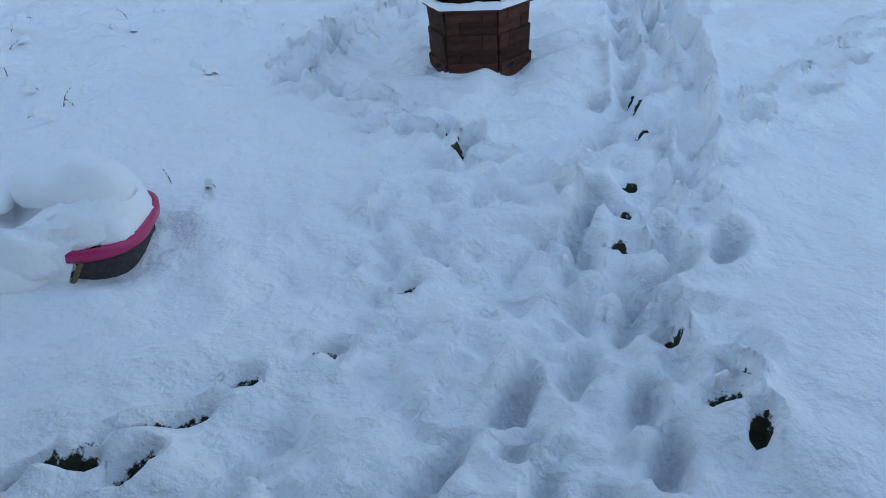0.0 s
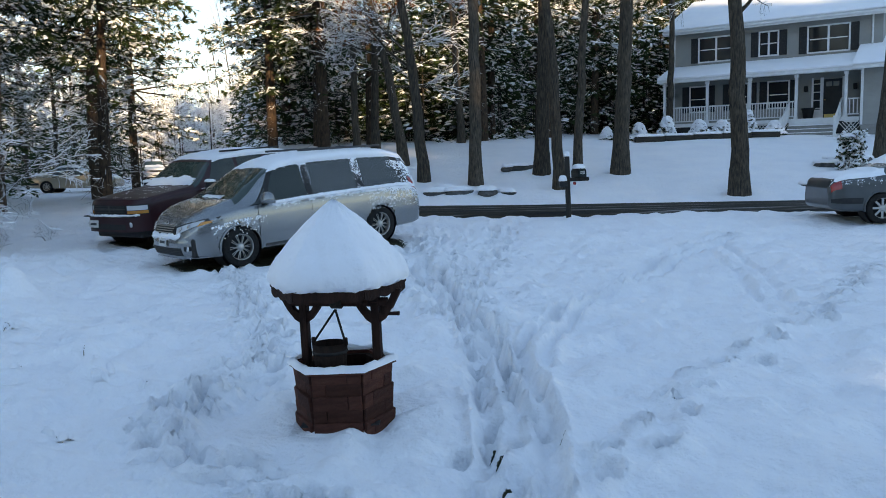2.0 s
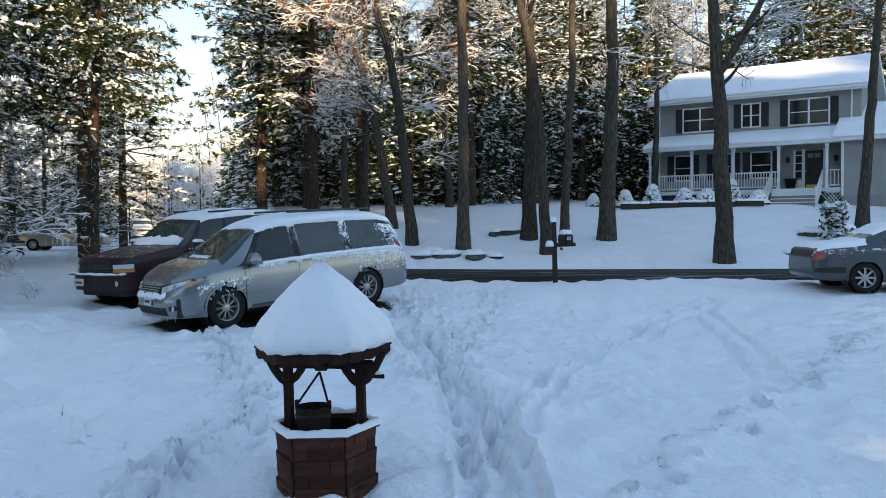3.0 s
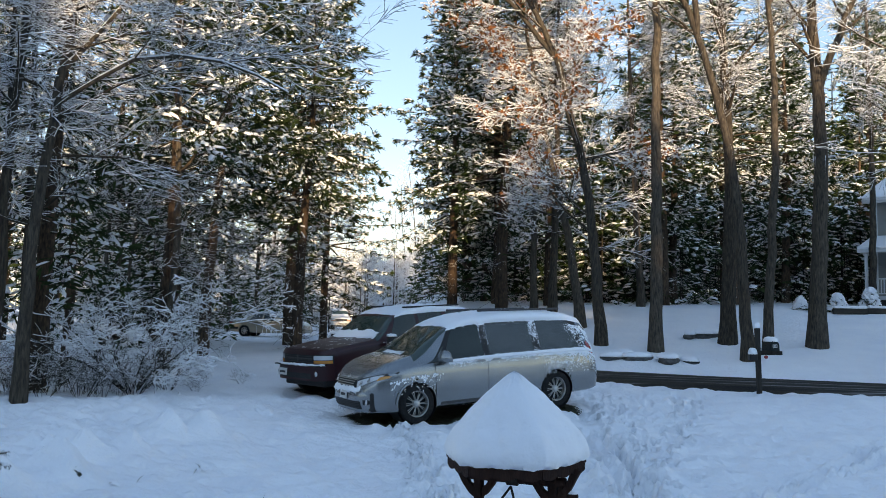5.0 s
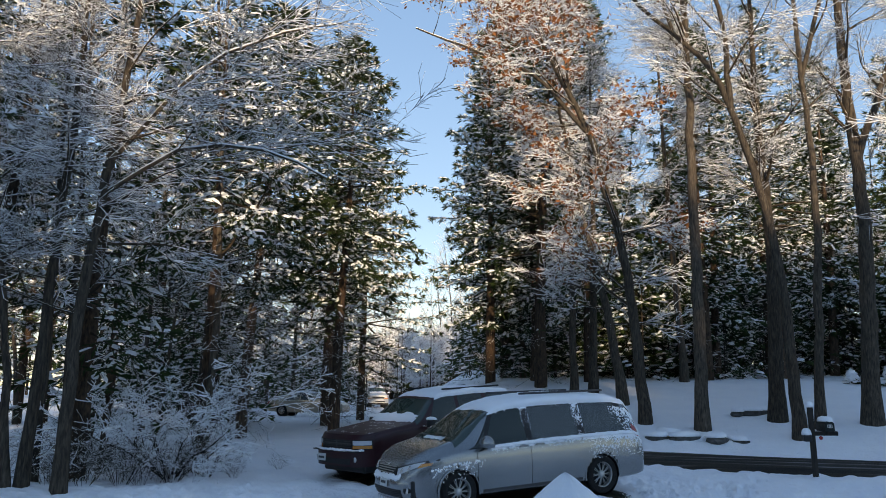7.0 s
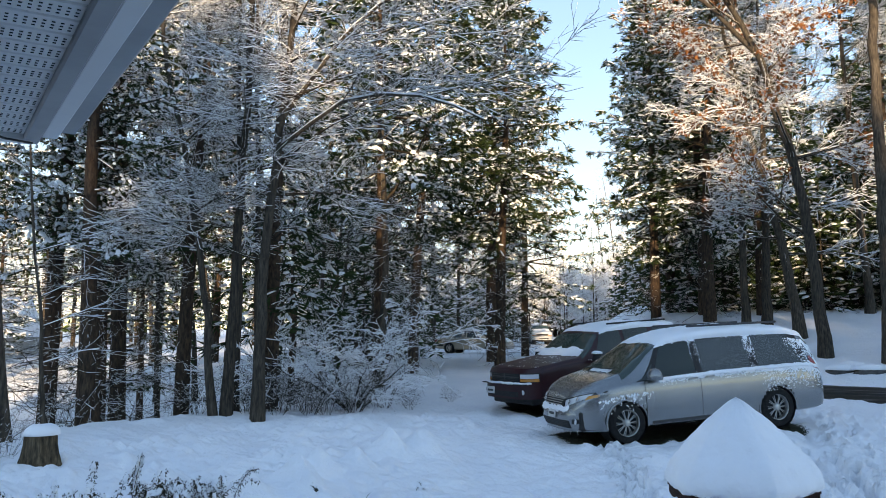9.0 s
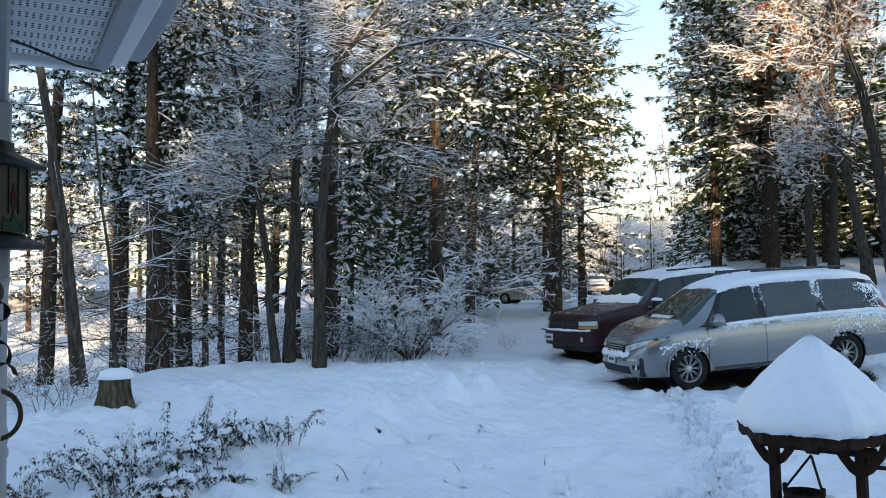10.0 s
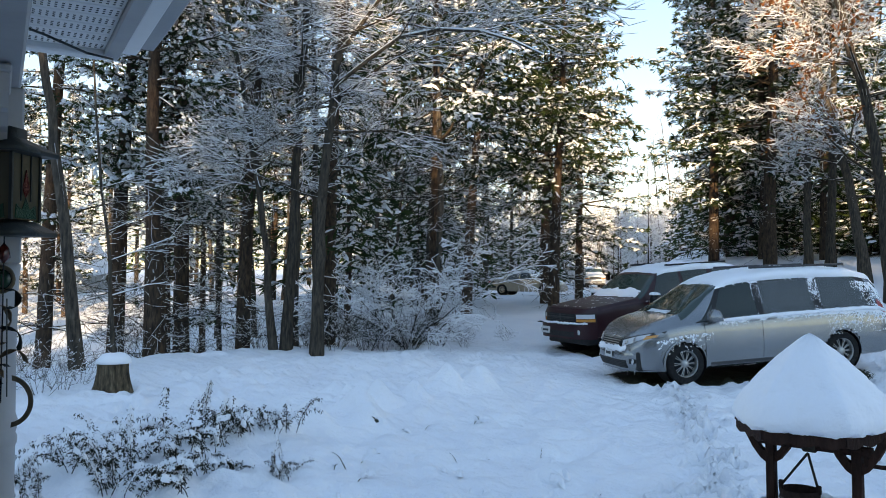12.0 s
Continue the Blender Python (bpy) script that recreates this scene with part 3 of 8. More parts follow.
    def snow_mesh(self):
        """Ridges of snow along limbs, and pads on boughs."""
        vs, fs, base = [], [], 0
        if self.snow:
            a = np.array(self.snow)
            p0, p1, w, h = a[:, :3], a[:, 3:6], a[:, 6:7], a[:, 7:8]
            d = p1 - p0
            p0, p1 = p0 - d * 0.04, p1 + d * 0.04
            s = np.cross(d, [[0, 0, 1.0]])
            s /= np.linalg.norm(s, axis=1, keepdims=True) + 1e-9
            up = np.array([[0, 0, 1.0]])
            p0, p1 = p0 - up * w * 0.3 * max(0.0, self.heavy - 0.7), p1 - up * w * 0.3 * max(0.0, self.heavy - 0.7)
            jig = 1 + self.r.uniform(-0.35, 0.35, (len(a), 1))
            v = np.stack([p0 - s * w, p0 + up * h, p0 + s * w, p1 - s * w, p1 + up * h * jig, p1 + s * w], 1)
            f = np.array([[0, 1, 4, 3], [1, 2, 5, 4], [2, 0, 3, 5]])
            fs.append((f[None] + (6 * np.arange(len(a)))[:, None, None]).reshape(-1, 4))
            vs.append(v.reshape(-1, 3))
            base += 6 * len(a)
        if self.pads:
            a = np.array(self.pads)
            c, d, ll, ww, h = a[:, :3], a[:, 3:6], a[:, 6], a[:, 7], a[:, 8]
            s = np.cross(d, [[0, 0, 1.0]])
            s /= np.linalg.norm(s, axis=1, keepdims=True) + 1e-9
            k = 6
            ang = 2 * np.pi * np.arange(k) / k
            wob = 1 + self.r.uniform(-0.35, 0.35, (len(a), k))
            low = c[:, None] + d[:, None] * (np.cos(ang)[None, :] * wob * ll[:, None])[..., None] + s[:, None] * (np.sin(ang)[None, :] * wob * ww[:, None])[..., None]
            low[..., 2] -= 0.02 + 0.25 * h[:, None] * self.r.random((len(a), k))
            wob2 = 1 + self.r.uniform(-0.3, 0.3, (len(a), k))
            top = c[:, None] + 0.6 * (d[:, None] * (np.cos(ang)[None, :] * wob2 * ll[:, None])[..., None] + s[:, None] * (np.sin(ang)[None, :] * wob2 * ww[:, None])[..., None])
            top[..., 2] += h[:, None] * self.r.uniform(0.7, 1.1, (len(a), k))
            v = np.concatenate([low, top], 1)
            i = np.arange(k)
            f = np.concatenate([np.stack([i, (i + 1) % k, k + (i + 1) % k, k + i], -1), np.array([[k, k + 1, k + 2, k + 3], [k + 3, k + 4, k + 5, k]])])
            fs.append((f[None] + (base + 2 * k * np.arange(len(a)))[:, None, None]).reshape(-1, 4))
            vs.append(v.reshape(-1, 3))
        return np.concatenate(vs), np.concatenate(fs)

    def needles(self, blades=7, width=0.012):
        """Sprays of narrow blades round every tuft."""
        a = np.array(self.tufts)
        n = len(a)
        root, way, ln = a[:, :3], a[:, 3:6], a[:, 6]
        dirs = way[:, None] * self.r.uniform(0.5, 1.2, (n, blades, 1)) + self.r.normal(0, 0.55, (n, blades, 3)) * [1, 1, 0.55]
        dirs /= np.linalg.norm(dirs, axis=2, keepdims=True)
        side = np.cross(dirs, self.r.normal(0, 1, (n, blades, 3)))
        side /= np.linalg.norm(side, axis=2, keepdims=True) + 1e-9
        length = ln[:, None, None] * self.r.uniform(0.6, 1.2, (n, blades, 1))
        start = root[:, None] + dirs * 0.02
        wide = width * self.r.uniform(0.7, 1.5, (n, blades, 1))
        v = np.stack([start - side * wide * 0.5, start + dirs * length * 0.6 - side * wide - [0, 0, 0.006], start + dirs * length - [0, 0, 0.02], start + dirs * length * 0.6 + side * wide], 2)
        return v.reshape(-1, 3), np.arange(n * blades * 4).reshape(-1, 4)

    def leaf_cards(self):
        a = np.array(self.leaves)
        n = len(a)
        u = self.r.normal(0, 1, (n, 3))
        u /= np.linalg.norm(u, axis=1, keepdims=True)
        w = np.cross(u, self.r.normal(0, 1, (n, 3)))
        w /= np.linalg.norm(w, axis=1, keepdims=True)
        s = a[:, 3:4]
        v = np.stack([a[:, :3] - u * s, a[:, :3] - w * s * 0.45, a[:, :3] + u * s, a[:, :3] + w * s * 0.45], 1)
        return v.reshape(-1, 3), np.arange(n * 4).reshape(-1, 4)


def bare_tree(seed, tall, r, lean=(0, 0), first=0.35, limbs=11, depth=3, kids=6, reach=0.3, up=0.16, snow=1.0, wiggle=0.035, fork=0, leaves=0, heavy=1.5, twigs=0, twig_len=0.4):
    """A leafless tree with snow along its limbs; returns the meshes of trunk, branches, snow (and dry leaves)."""
    w = Wood(seed)
    w.heavy = heavy
    pts = []
    way = np.array([lean[0], lean[1], 1.0])
    w.limb((0, 0, -0.25), way, tall, r, 0, 0, wiggle, snow * 0.4, 0.10, 0, 0.22, steps=int(tall / 0.8), keep_pts=pts)
    trunk = list(w.segs[8])
    flare = []
    for i, row in enumerate(trunk[:2]):
        row = list(row)
        if i == 0:
            row[6] *= 1.28
            row[7] *= 1.04
        flare.append(tuple(row))
    trunk[:2] = flare
    w.segs[8] = []
    g = w.r
    n = len(pts)
    for k in range(limbs):
        f = first + (0.98 - first) * (k + g.random() * 0.8) / limbs
        i = min(n - 1, int(f * n))
        p, d = pts[i]
        t = g.uniform(0, 6.283)
        rise = g.uniform(0.25, 0.9) + 0.5 * f
        rad = r * (1 - 0.75 * f) * g.uniform(0.4, 0.62)
        w.limb(p, (math.cos(t), math.sin(t), rise), tall * reach * (1.15 - 0.6 * f) * g.uniform(0.75, 1.2), max(0.02, rad), 1, depth - 1, 0.11, snow, up, kids, 0.25)
    for k in range(fork):
        p, d = pts[int(n * (first + 0.1 * k))]
        t = g.uniform(0, 6.283)
        w.limb(p, (0.45 * math.cos(t), 0.45 * math.sin(t), 1), tall * 0.5, r * 0.5, 1, depth, 0.06, snow, up, kids + 2, 0.2)
    if twigs:
        # the finest twigs, fanned from the thin ends
        rows = np.array([s for s in w.segs[3] if s[7] < 0.014])
        for s in rows[g.permutation(len(rows))[:4200]]:
            e, d = s[3:6], s[3:6] - s[:3]
            d = d / (np.linalg.norm(d) + 1e-9)
            for _ in range(twigs):
                h = d * 0.7 + g.normal(0, 0.55, 3)
                h[2] = h[2] * 0.6 + 0.08
                h = e - d * 0.1 * g.random() + h / (np.linalg.norm(h) + 1e-9) * twig_len * g.uniform(0.5, 1.3)
                w.segs[3].append((*e, *h, 0.005, 0.003))
                if snow and g.random() < 0.8:
                    w.snow.append((*e, *h, 0.0045 * heavy, 0.010 * heavy))
    if leaves:
        rows = [s for s in w.segs[3]]
        for k in range(leaves):
            s = rows[int(g.integers(len(rows)))]
            for _ in range(3):
                w.leaves.append((s[3] + g.normal(0, 0.10), s[4] + g.normal(0, 0.10), s[5] + g.normal(0, 0.08) - 0.03, g.uniform(0.06, 0.11)))
    stem = Wood(seed)
    stem.segs[8] = trunk
    out = [quads_mesh("trunk", *stem.tubes(), True), quads_mesh("branches", *w.tubes(), True), quads_mesh("snow", *w.snow_mesh(), False)]
    if leaves:
        out.append(quads_mesh("leaves", *w.leaf_cards()))
    return out


def smooth_path(points, gap, g, wiggle=0.02):
    """A curve through the given places, cut into even steps."""
    p = np.array(points, float)
    p = np.concatenate([[2 * p[0] - p[1]], p, [2 * p[-1] - p[-2]]])
    out = []
    for a, b, c, d in zip(p, p[1:], p[2:], p[3:]):
        n = max(2, int(np.linalg.norm(c - b) / gap))
        for k in range(n):
            t = k / n
            out.append(0.5 * (2 * b + (c - a) * t + (2 * a - 5 * b + 4 * c - d) * t * t + (3 * b - a - 3 * c + d) * t ** 3))
    out = np.array(out + [p[-2]])
    out[1:] += g.normal(0, wiggle, (len(out) - 1, 3))
    return out


def stem_tree(seed, stems, first=6.0, limbs=13, reach=4.0, rise=(0.35, 1.0), depth=3, kids=7, up=0.05, heavy=1.4, twigs=1, twig_len=0.42, bend=0.07, leaves=0, favour=0.0, plaster=0.5):
    """A leafless tree whose main stems follow given curves (places, thick end, thin end), with limbs, twigs and snow on them."""
    w = Wood(seed)
    w.heavy = heavy
    g = w.r
    trunk, starts = [], []
    for n, (places, ra, rb) in enumerate(stems):
        pts = smooth_path(places, 0.6, g)
        if n == 0:
            pts[0, 2] = -0.3
        rad = ra + (rb - ra) * np.linspace(0, 1, len(pts)) ** 0.9
        if n == 0:
            rad[0] *= 1.35
            rad[1] *= 1.08
        for k in range(len(pts) - 1):
            p, q = pts[k], pts[k + 1]
            trunk.append((*p, *q, rad[k], rad[k + 1]))
            d = (q - p) / np.linalg.norm(q - p)
            flat = math.hypot(d[0], d[1])
            if flat > 0.13 and g.random() < plaster + flat:
                # snow plastered on the upper side of a leaning stem
                lift = np.array((-d[0] * d[2], -d[1] * d[2], 1 - d[2] ** 2)) / max(flat, 0.05) * rad[k] * 0.62
                w.snow.append((*(p + lift), *(q + lift), rad[k] * 0.72, 0.03 + 0.35 * rad[k] * flat))
            if pts[k][2] > first:
                starts.append((p, d, rad[k], k / len(pts)))
    for k in range(limbs):
        p, d, r0, f = starts[min(len(starts) - 1, int(len(starts) * (k + g.random()) / limbs))]
        t = g.uniform(0, 6.283) if g.random() > abs(favour) else g.normal(0.0 if favour > 0 else math.pi, 0.6)
        way = np.array((math.cos(t), math.sin(t), g.uniform(*rise)))
        w.limb(p, way, reach * g.uniform(0.6, 1.15) * (1.1 - 0.55 * f), max(0.016, min(0.075, r0 * g.uniform(0.35, 0.55))), 1, depth - 1, bend, 1.0, up, kids, 0.2, 0.85)
    thin = np.array([q for q in w.segs[3] if q[7] < 0.014])
    if twigs and len(thin):
        for q in thin[g.permutation(len(thin))[:3800]]:
            e, d = q[3:6], q[3:6] - q[:3]
            d = d / (np.linalg.norm(d) + 1e-9)
            for _ in range(twigs):
                h = d * 0.9 + g.normal(0, 0.5, 3)
                h[2] = h[2] * 0.6 + 0.05
                h = e + h / (np.linalg.norm(h) + 1e-9) * twig_len * g.uniform(0.5, 1.3)
                w.segs[3].append((*e, *h, 0.005, 0.003))
                if g.random() < 0.75:
                    w.snow.append((*e, *h, 0.0045 * heavy, 0.010 * heavy))
    for k in range(leaves):
        q = thin[int(g.integers(len(thin)))]
        for _ in range(3):
            w.leaves.append((q[3] + g.normal(0, 0.12), q[4] + g.normal(0, 0.12), q[5] + g.normal(0, 0.10) - 0.05, g.uniform(0.06, 0.12)))
    stem = Wood(seed)
    stem.segs[8] = trunk
    out = [quads_mesh("trunk", *stem.tubes(), True), quads_mesh("branches", *w.tubes(), True), quads_mesh("snow", *w.snow_mesh(), False)]
    if leaves:
        out.append(quads_mesh("leaves", *w.leaf_cards()))
    return out


def conifer(seed, tall, r, first=0.18, whorl=0.55, per=5, reach=0.2, droop=-0.12, snow=1.0, tufts=1.0, dead=0, lopsided=0.25, blades=4, width=0.022, tuft_len=0.2, round_top=0.75, coarse=1.0, load=1.0):
    """A pine or hemlock: whorls of drooping boughs with needle sprays and pads of snow."""
    w = Wood(seed)
    w.heavy = 0.4
    g = w.r
    pts = []
    w.limb((0, 0, -0.25), (0.02, 0.01, 1), tall, r, 0, 0, 0.012, 0, 0.10, 0, 0.08, steps=int(tall / 0.8), keep_pts=pts)
    trunk = list(w.segs[8])
    w.segs[8] = []
    n = len(pts)
    fine = min(coarse, 2.6) ** 0.75
    z = tall * first
    for k in range(dead):
        h = tall * first * g.uniform(0.25, 1.0)
        p, _ = pts[min(n - 1, int(n * h / tall))]
        t = g.uniform(0, 6.283)
        w.limb(p, (math.cos(t), math.sin(t), g.uniform(-0.15, 0.15)), g.uniform(0.8, 2.6), 0.016, 1, 2, 0.17, 0.55 * snow, 0.0, 5, 0.3)
    while z < tall * 0.985:
        f = (z / tall - first) / (1 - first)
        shape = (1 - f) ** round_top * (0.55 + 0.45 * min(1.0, f / 0.18))
        p, _ = pts[min(n - 1, int(n * z / tall))]
        p = np.array((p[0], p[1], z))
        t0 = g.uniform(0, 6.283)
        for k in range(per):
            if g.random() < 0.08:
                continue
            t = t0 + 6.283 * k / per + g.normal(0, 0.25)
            length = max(0.35, tall * reach * shape * g.uniform(0.65, 1.15) * (1 + lopsided * math.sin(t + seed)))
            d = np.array((math.cos(t), math.sin(t), droop + 0.55 * f + g.normal(0, 0.16)))
            d /= np.linalg.norm(d)
            m = max(3, int(length / (0.32 * coarse)))
            q = p + (0, 0, g.uniform(-0.6, 0.6) * whorl)
            rad = max(0.010, 0.012 * length)
            for i in range(m):
                d = d + (0, 0, -0.035 if i < m * 0.6 else 0.05)
                d = d + g.normal(0, 0.04, 3)
                d /= np.linalg.norm(d)
                e = q + d * length / m
                w.segs[3].append((*q, *e, rad * (1 - i / m) + 0.004, rad * (1 - (i + 1) / m) + 0.004))
                fi = (i + 1) / m
                side = np.cross(d, (0, 0, 1.0))
                side /= np.linalg.norm(side) + 1e-9
                if fi > 0.28:
                    spray = min(0.75, 0.30 * length) * (1.15 - 0.75 * fi) + 0.1
                    for sgn in (-1, 1):
                        if g.random() > 0.9 * tufts:
                            continue
                        way = side * sgn + d * 0.7 + (0, 0, g.normal(-0.15, 0.28))
                        way /= np.linalg.norm(way)
                        tip = e + way * spray
                        w.segs[3].append((*e, *tip, 0.006, 0.003))
                        for s in np.arange(0.25, 1.01, 0.30 / max(0.3, spray) * 0.62 * coarse):
                            c = e + (tip - e) * min(1, s)
                            w.tufts.append((*c, *(way * 0.8 + d * 0.3 + g.normal(0, 0.25, 3)), tuft_len))
                            for _ in range(2 if coarse < 2.5 else 1):
                                if snow and g.random() < 0.45 * snow:
                                    w.pads.append((*(c + g.normal(0, 0.05, 3) * fine + (0, 0, 0.03)), *(way + g.normal(0, 0.3, 3)), (0.06 + 0.08 * g.random()) * fine * load, (0.025 + 0.035 * g.random()) * fine * load, (0.02 + 0.03 * g.random()) * load))
                    w.tufts.append((*e, *d, tuft_len * 1.1))
                    if snow and g.random() < 0.9 * snow:
                        w.pads.append((*(e + (0, 0, 0.02)), *d, (0.08 + 0.10 * g.random()) * fine * load, (0.035 + 0.05 * g.random()) * fine * load, (0.03 + 0.04 * g.random()) * load))
                elif snow and g.random() < 0.5:
                    w.snow.append((*q, *e, 0.03, 0.04))
                q = e
            for _ in range(3):
                w.tufts.append((*q, *(d + g.normal(0, 0.3, 3)), tuft_len * 1.1))
        z += whorl * g.uniform(0.75, 1.25) * (1 - 0.45 * f)
    stem = Wood(seed)
    stem.segs[8] = trunk
    if not w.snow:
        w.snow.append((0, 0, tall, 0.05, 0, tall, 0.01, 0.02))
    return [quads_mesh("trunk", *stem.tubes(), True), quads_mesh("boughs", *w.tubes()), quads_mesh("snow", *w.snow_mesh(), True), quads_mesh("needles", *w.needles(blades, width))]


def plant(name, meshes, mats, x, y, label, category, group="", turn=0.0, size=1.0, sink=0.0, names=("trunk", "crown", "snow", "foliage")):
    """Stands a tree on the ground; the meshes may be shared."""
    t = thing(name, pose(x, y, surface(x, y) - sink, 0, 0, turn) @ Matrix.Scale(size, 4), label, category, group)
    for n, me, mat in zip(names, meshes, mats):
        ob = part(n, me, mat, t)
        if n != "trunk":
            ob["kind"] = "stuff"
    return t


BARE_MATS = (M_BARK, M_TWIG, M_SNOW, M_OAK_LEAF)
PINE_MATS = (M_PINE_BARK, M_TWIG, M_SNOW, M_NEEDLE)
PINE_NAMES = ("trunk", "branchwork", "snow", "crown")
LEANS = ((0.02, 0), (-0.05, 0.02), (0.06, -0.02))
SLIM = [bare_tree(130 + k, 15, 0.105, lean, 0.33, 15, 3, 6, 0.27, heavy=0.8) for k, lean in enumerate(LEANS)]
PINES = [conifer(140, 23, 0.34, 0.22, 0.74, 5, 0.25, -0.05, dead=20, lopsided=0.45, blades=6, width=0.021, tuft_len=0.30, coarse=1.7, snow=0.75, load=1.15), conifer(141, 20, 0.28, 0.16, 0.66, 5, 0.24, -0.12, dead=14, lopsided=0.45, blades=6, width=0.021, tuft_len=0.34, coarse=1.7, snow=0.75, load=1.15)]
FAR_PINES = [conifer(145, 23, 0.32, 0.2, 0.95, 5, 0.23, -0.08, dead=6, blades=4, width=0.034, tuft_len=0.5, coarse=3.0), conifer(146, 20, 0.28, 0.14, 0.9, 5, 0.22, -0.14, dead=4, blades=4, width=0.034, tuft_len=0.5, coarse=3.0)]
HEMLOCKS = [conifer(150, 14, 0.2, 0.05, 0.95, 5, 0.21, -0.2, dead=4, blades=4, width=0.04, tuft_len=0.48, coarse=3.2), conifer(151, 11, 0.15, 0.03, 0.75, 5, 0.23, -0.25, blades=4, width=0.04, tuft_len=0.48, coarse=3.2)]
SHADE_PINES = [conifer(160, 23, 0.34, 0.15, 2.4, 5, 0.26, -0.08, blades=3, width=0.4, tuft_len=1.5, coarse=9.0)]
SIDE_PINES = [conifer(165, 18, 0.2, 0.30, 0.7, 4, 0.17, -0.1, dead=34, blades=8, width=0.010, tuft_len=0.15, coarse=0.85, snow=0.8), conifer(166, 19, 0.23, 0.26, 0.75, 4, 0.18, -0.15, dead=32, blades=8, width=0.010, tuft_len=0.15, coarse=0.85, snow=0.8)]
SIDE_HEMLOCKS = [conifer(155, 13, 0.17, 0.15, 0.6, 5, 0.2, -0.2, dead=10, blades=7, width=0.014, tuft_len=0.2, coarse=1.2, snow=0.8), conifer(156, 10, 0.13, 0.17, 0.55, 5, 0.22, -0.25, dead=8, blades=7, width=0.014, tuft_len=0.2, coarse=1.2, snow=0.8)]
HARDWOODS = [bare_tree(170 + k, 19, 0.17, (0.02, 0.0), 0.3, 16, 3, 7, 0.24, twigs=1, twig_len=0.6) for k in range(2)]

# the wood's edge across the road
oak = stem_tree(201, [([(0, 0, 0), (-0.45, 0, 5.1), (-1.05, 0, 7.9), (-1.7, -0.1, 10.5), (-3.3, -0.2, 14.0), (-4.4, -0.4, 17.5)], 0.21, 0.05), ([(-1.7, -0.1, 10.5), (-3.8, -0.3, 13.0), (-6.4, -0.8, 14.2), (-8.2, -1.2, 15.0)], 0.10, 0.03), ([(-2.5, -0.1, 12.4), (-2.7, 0.2, 15.6), (-3.3, 0.1, 18.6)], 0.09, 0.03)], 3.6, 30, 4.6, (0.0, 0.9), 4, 6, 0.05, 1.5, 1, leaves=2600, favour=-0.35)
plant("oak_tree", oak, BARE_MATS, -0.65, 29.3, "tall oak keeping rusty dry leaves among snowy twigs", "tree")
lean_tree = stem_tree(202, [([(0, 0, 0), (-0.4, 0.1, 6.2), (-1.5, 0.2, 10.8), (-2.4, 0.3, 12.8), (-4.4, 0.3, 15.0), (-5.6, 0.2, 17.0), (-6.6, 0.2, 19.0)], 0.20, 0.04), ([(-1.5, 0.2, 10.8), (-1.6, 0.2, 13.8), (-2.2, 0.3, 16.6), (-2.4, 0.2, 20.5)], 0.11, 0.03), ([(-3.3, 0.3, 13.9), (-4.0, 0.8, 17.0), (-4.3, 1.0, 19.5)], 0.07, 0.02)], 10.5, 22, 4.2, (0.5, 1.3), 3, 7, 0.07, 1.4, 1, favour=-0.3)
plant("leaning_tree", lean_tree, BARE_MATS, 4.0, 27.3, "slim bare hardwood leaning with snow on its trunk", "tree")
birch = stem_tree(204, [([(0, 0, 0), (-0.45, 0, 3.0), (-1.0, 0, 5.5), (-1.7, -0.1, 8.7), (-2.4, -0.2, 12.5)], 0.21, 0.06)], 3.0, 20, 4.0, (-0.1, 0.6), 3, 7, 0.02, 1.6, 1, favour=-0.3, plaster=1.0)
plant("birch_tree", birch, BARE_MATS, -1.55, 33.0, "leaning pale trunk plastered with snow", "tree")
fork_tree = stem_tree(203, [([(0, 0, 0), (-0.22, 0, 5.5), (-0.45, 0.1, 9.2), (-0.7, 0.2, 12.9), (-1.0, 0.4, 17.0)], 0.31, 0.07), ([(-0.15, 0, 6.1), (0.5, -0.1, 7.2), (1.45, -0.4, 8.9), (2.4, -0.8, 9.8), (3.2, -1.2, 11.0)], 0.14, 0.04), ([(-0.45, 0.1, 9.2), (0.3, -0.1, 11.7), (0.55, -0.2, 15.3)], 0.15, 0.04)], 5.0, 20, 4.2, (0.1, 0.9), 3, 7, 0.04, 1.3, 1)
plant("forked_tree", fork_tree, BARE_MATS, 9.58, 25.75, "forked bare hardwood with spreading snowy limbs", "tree")
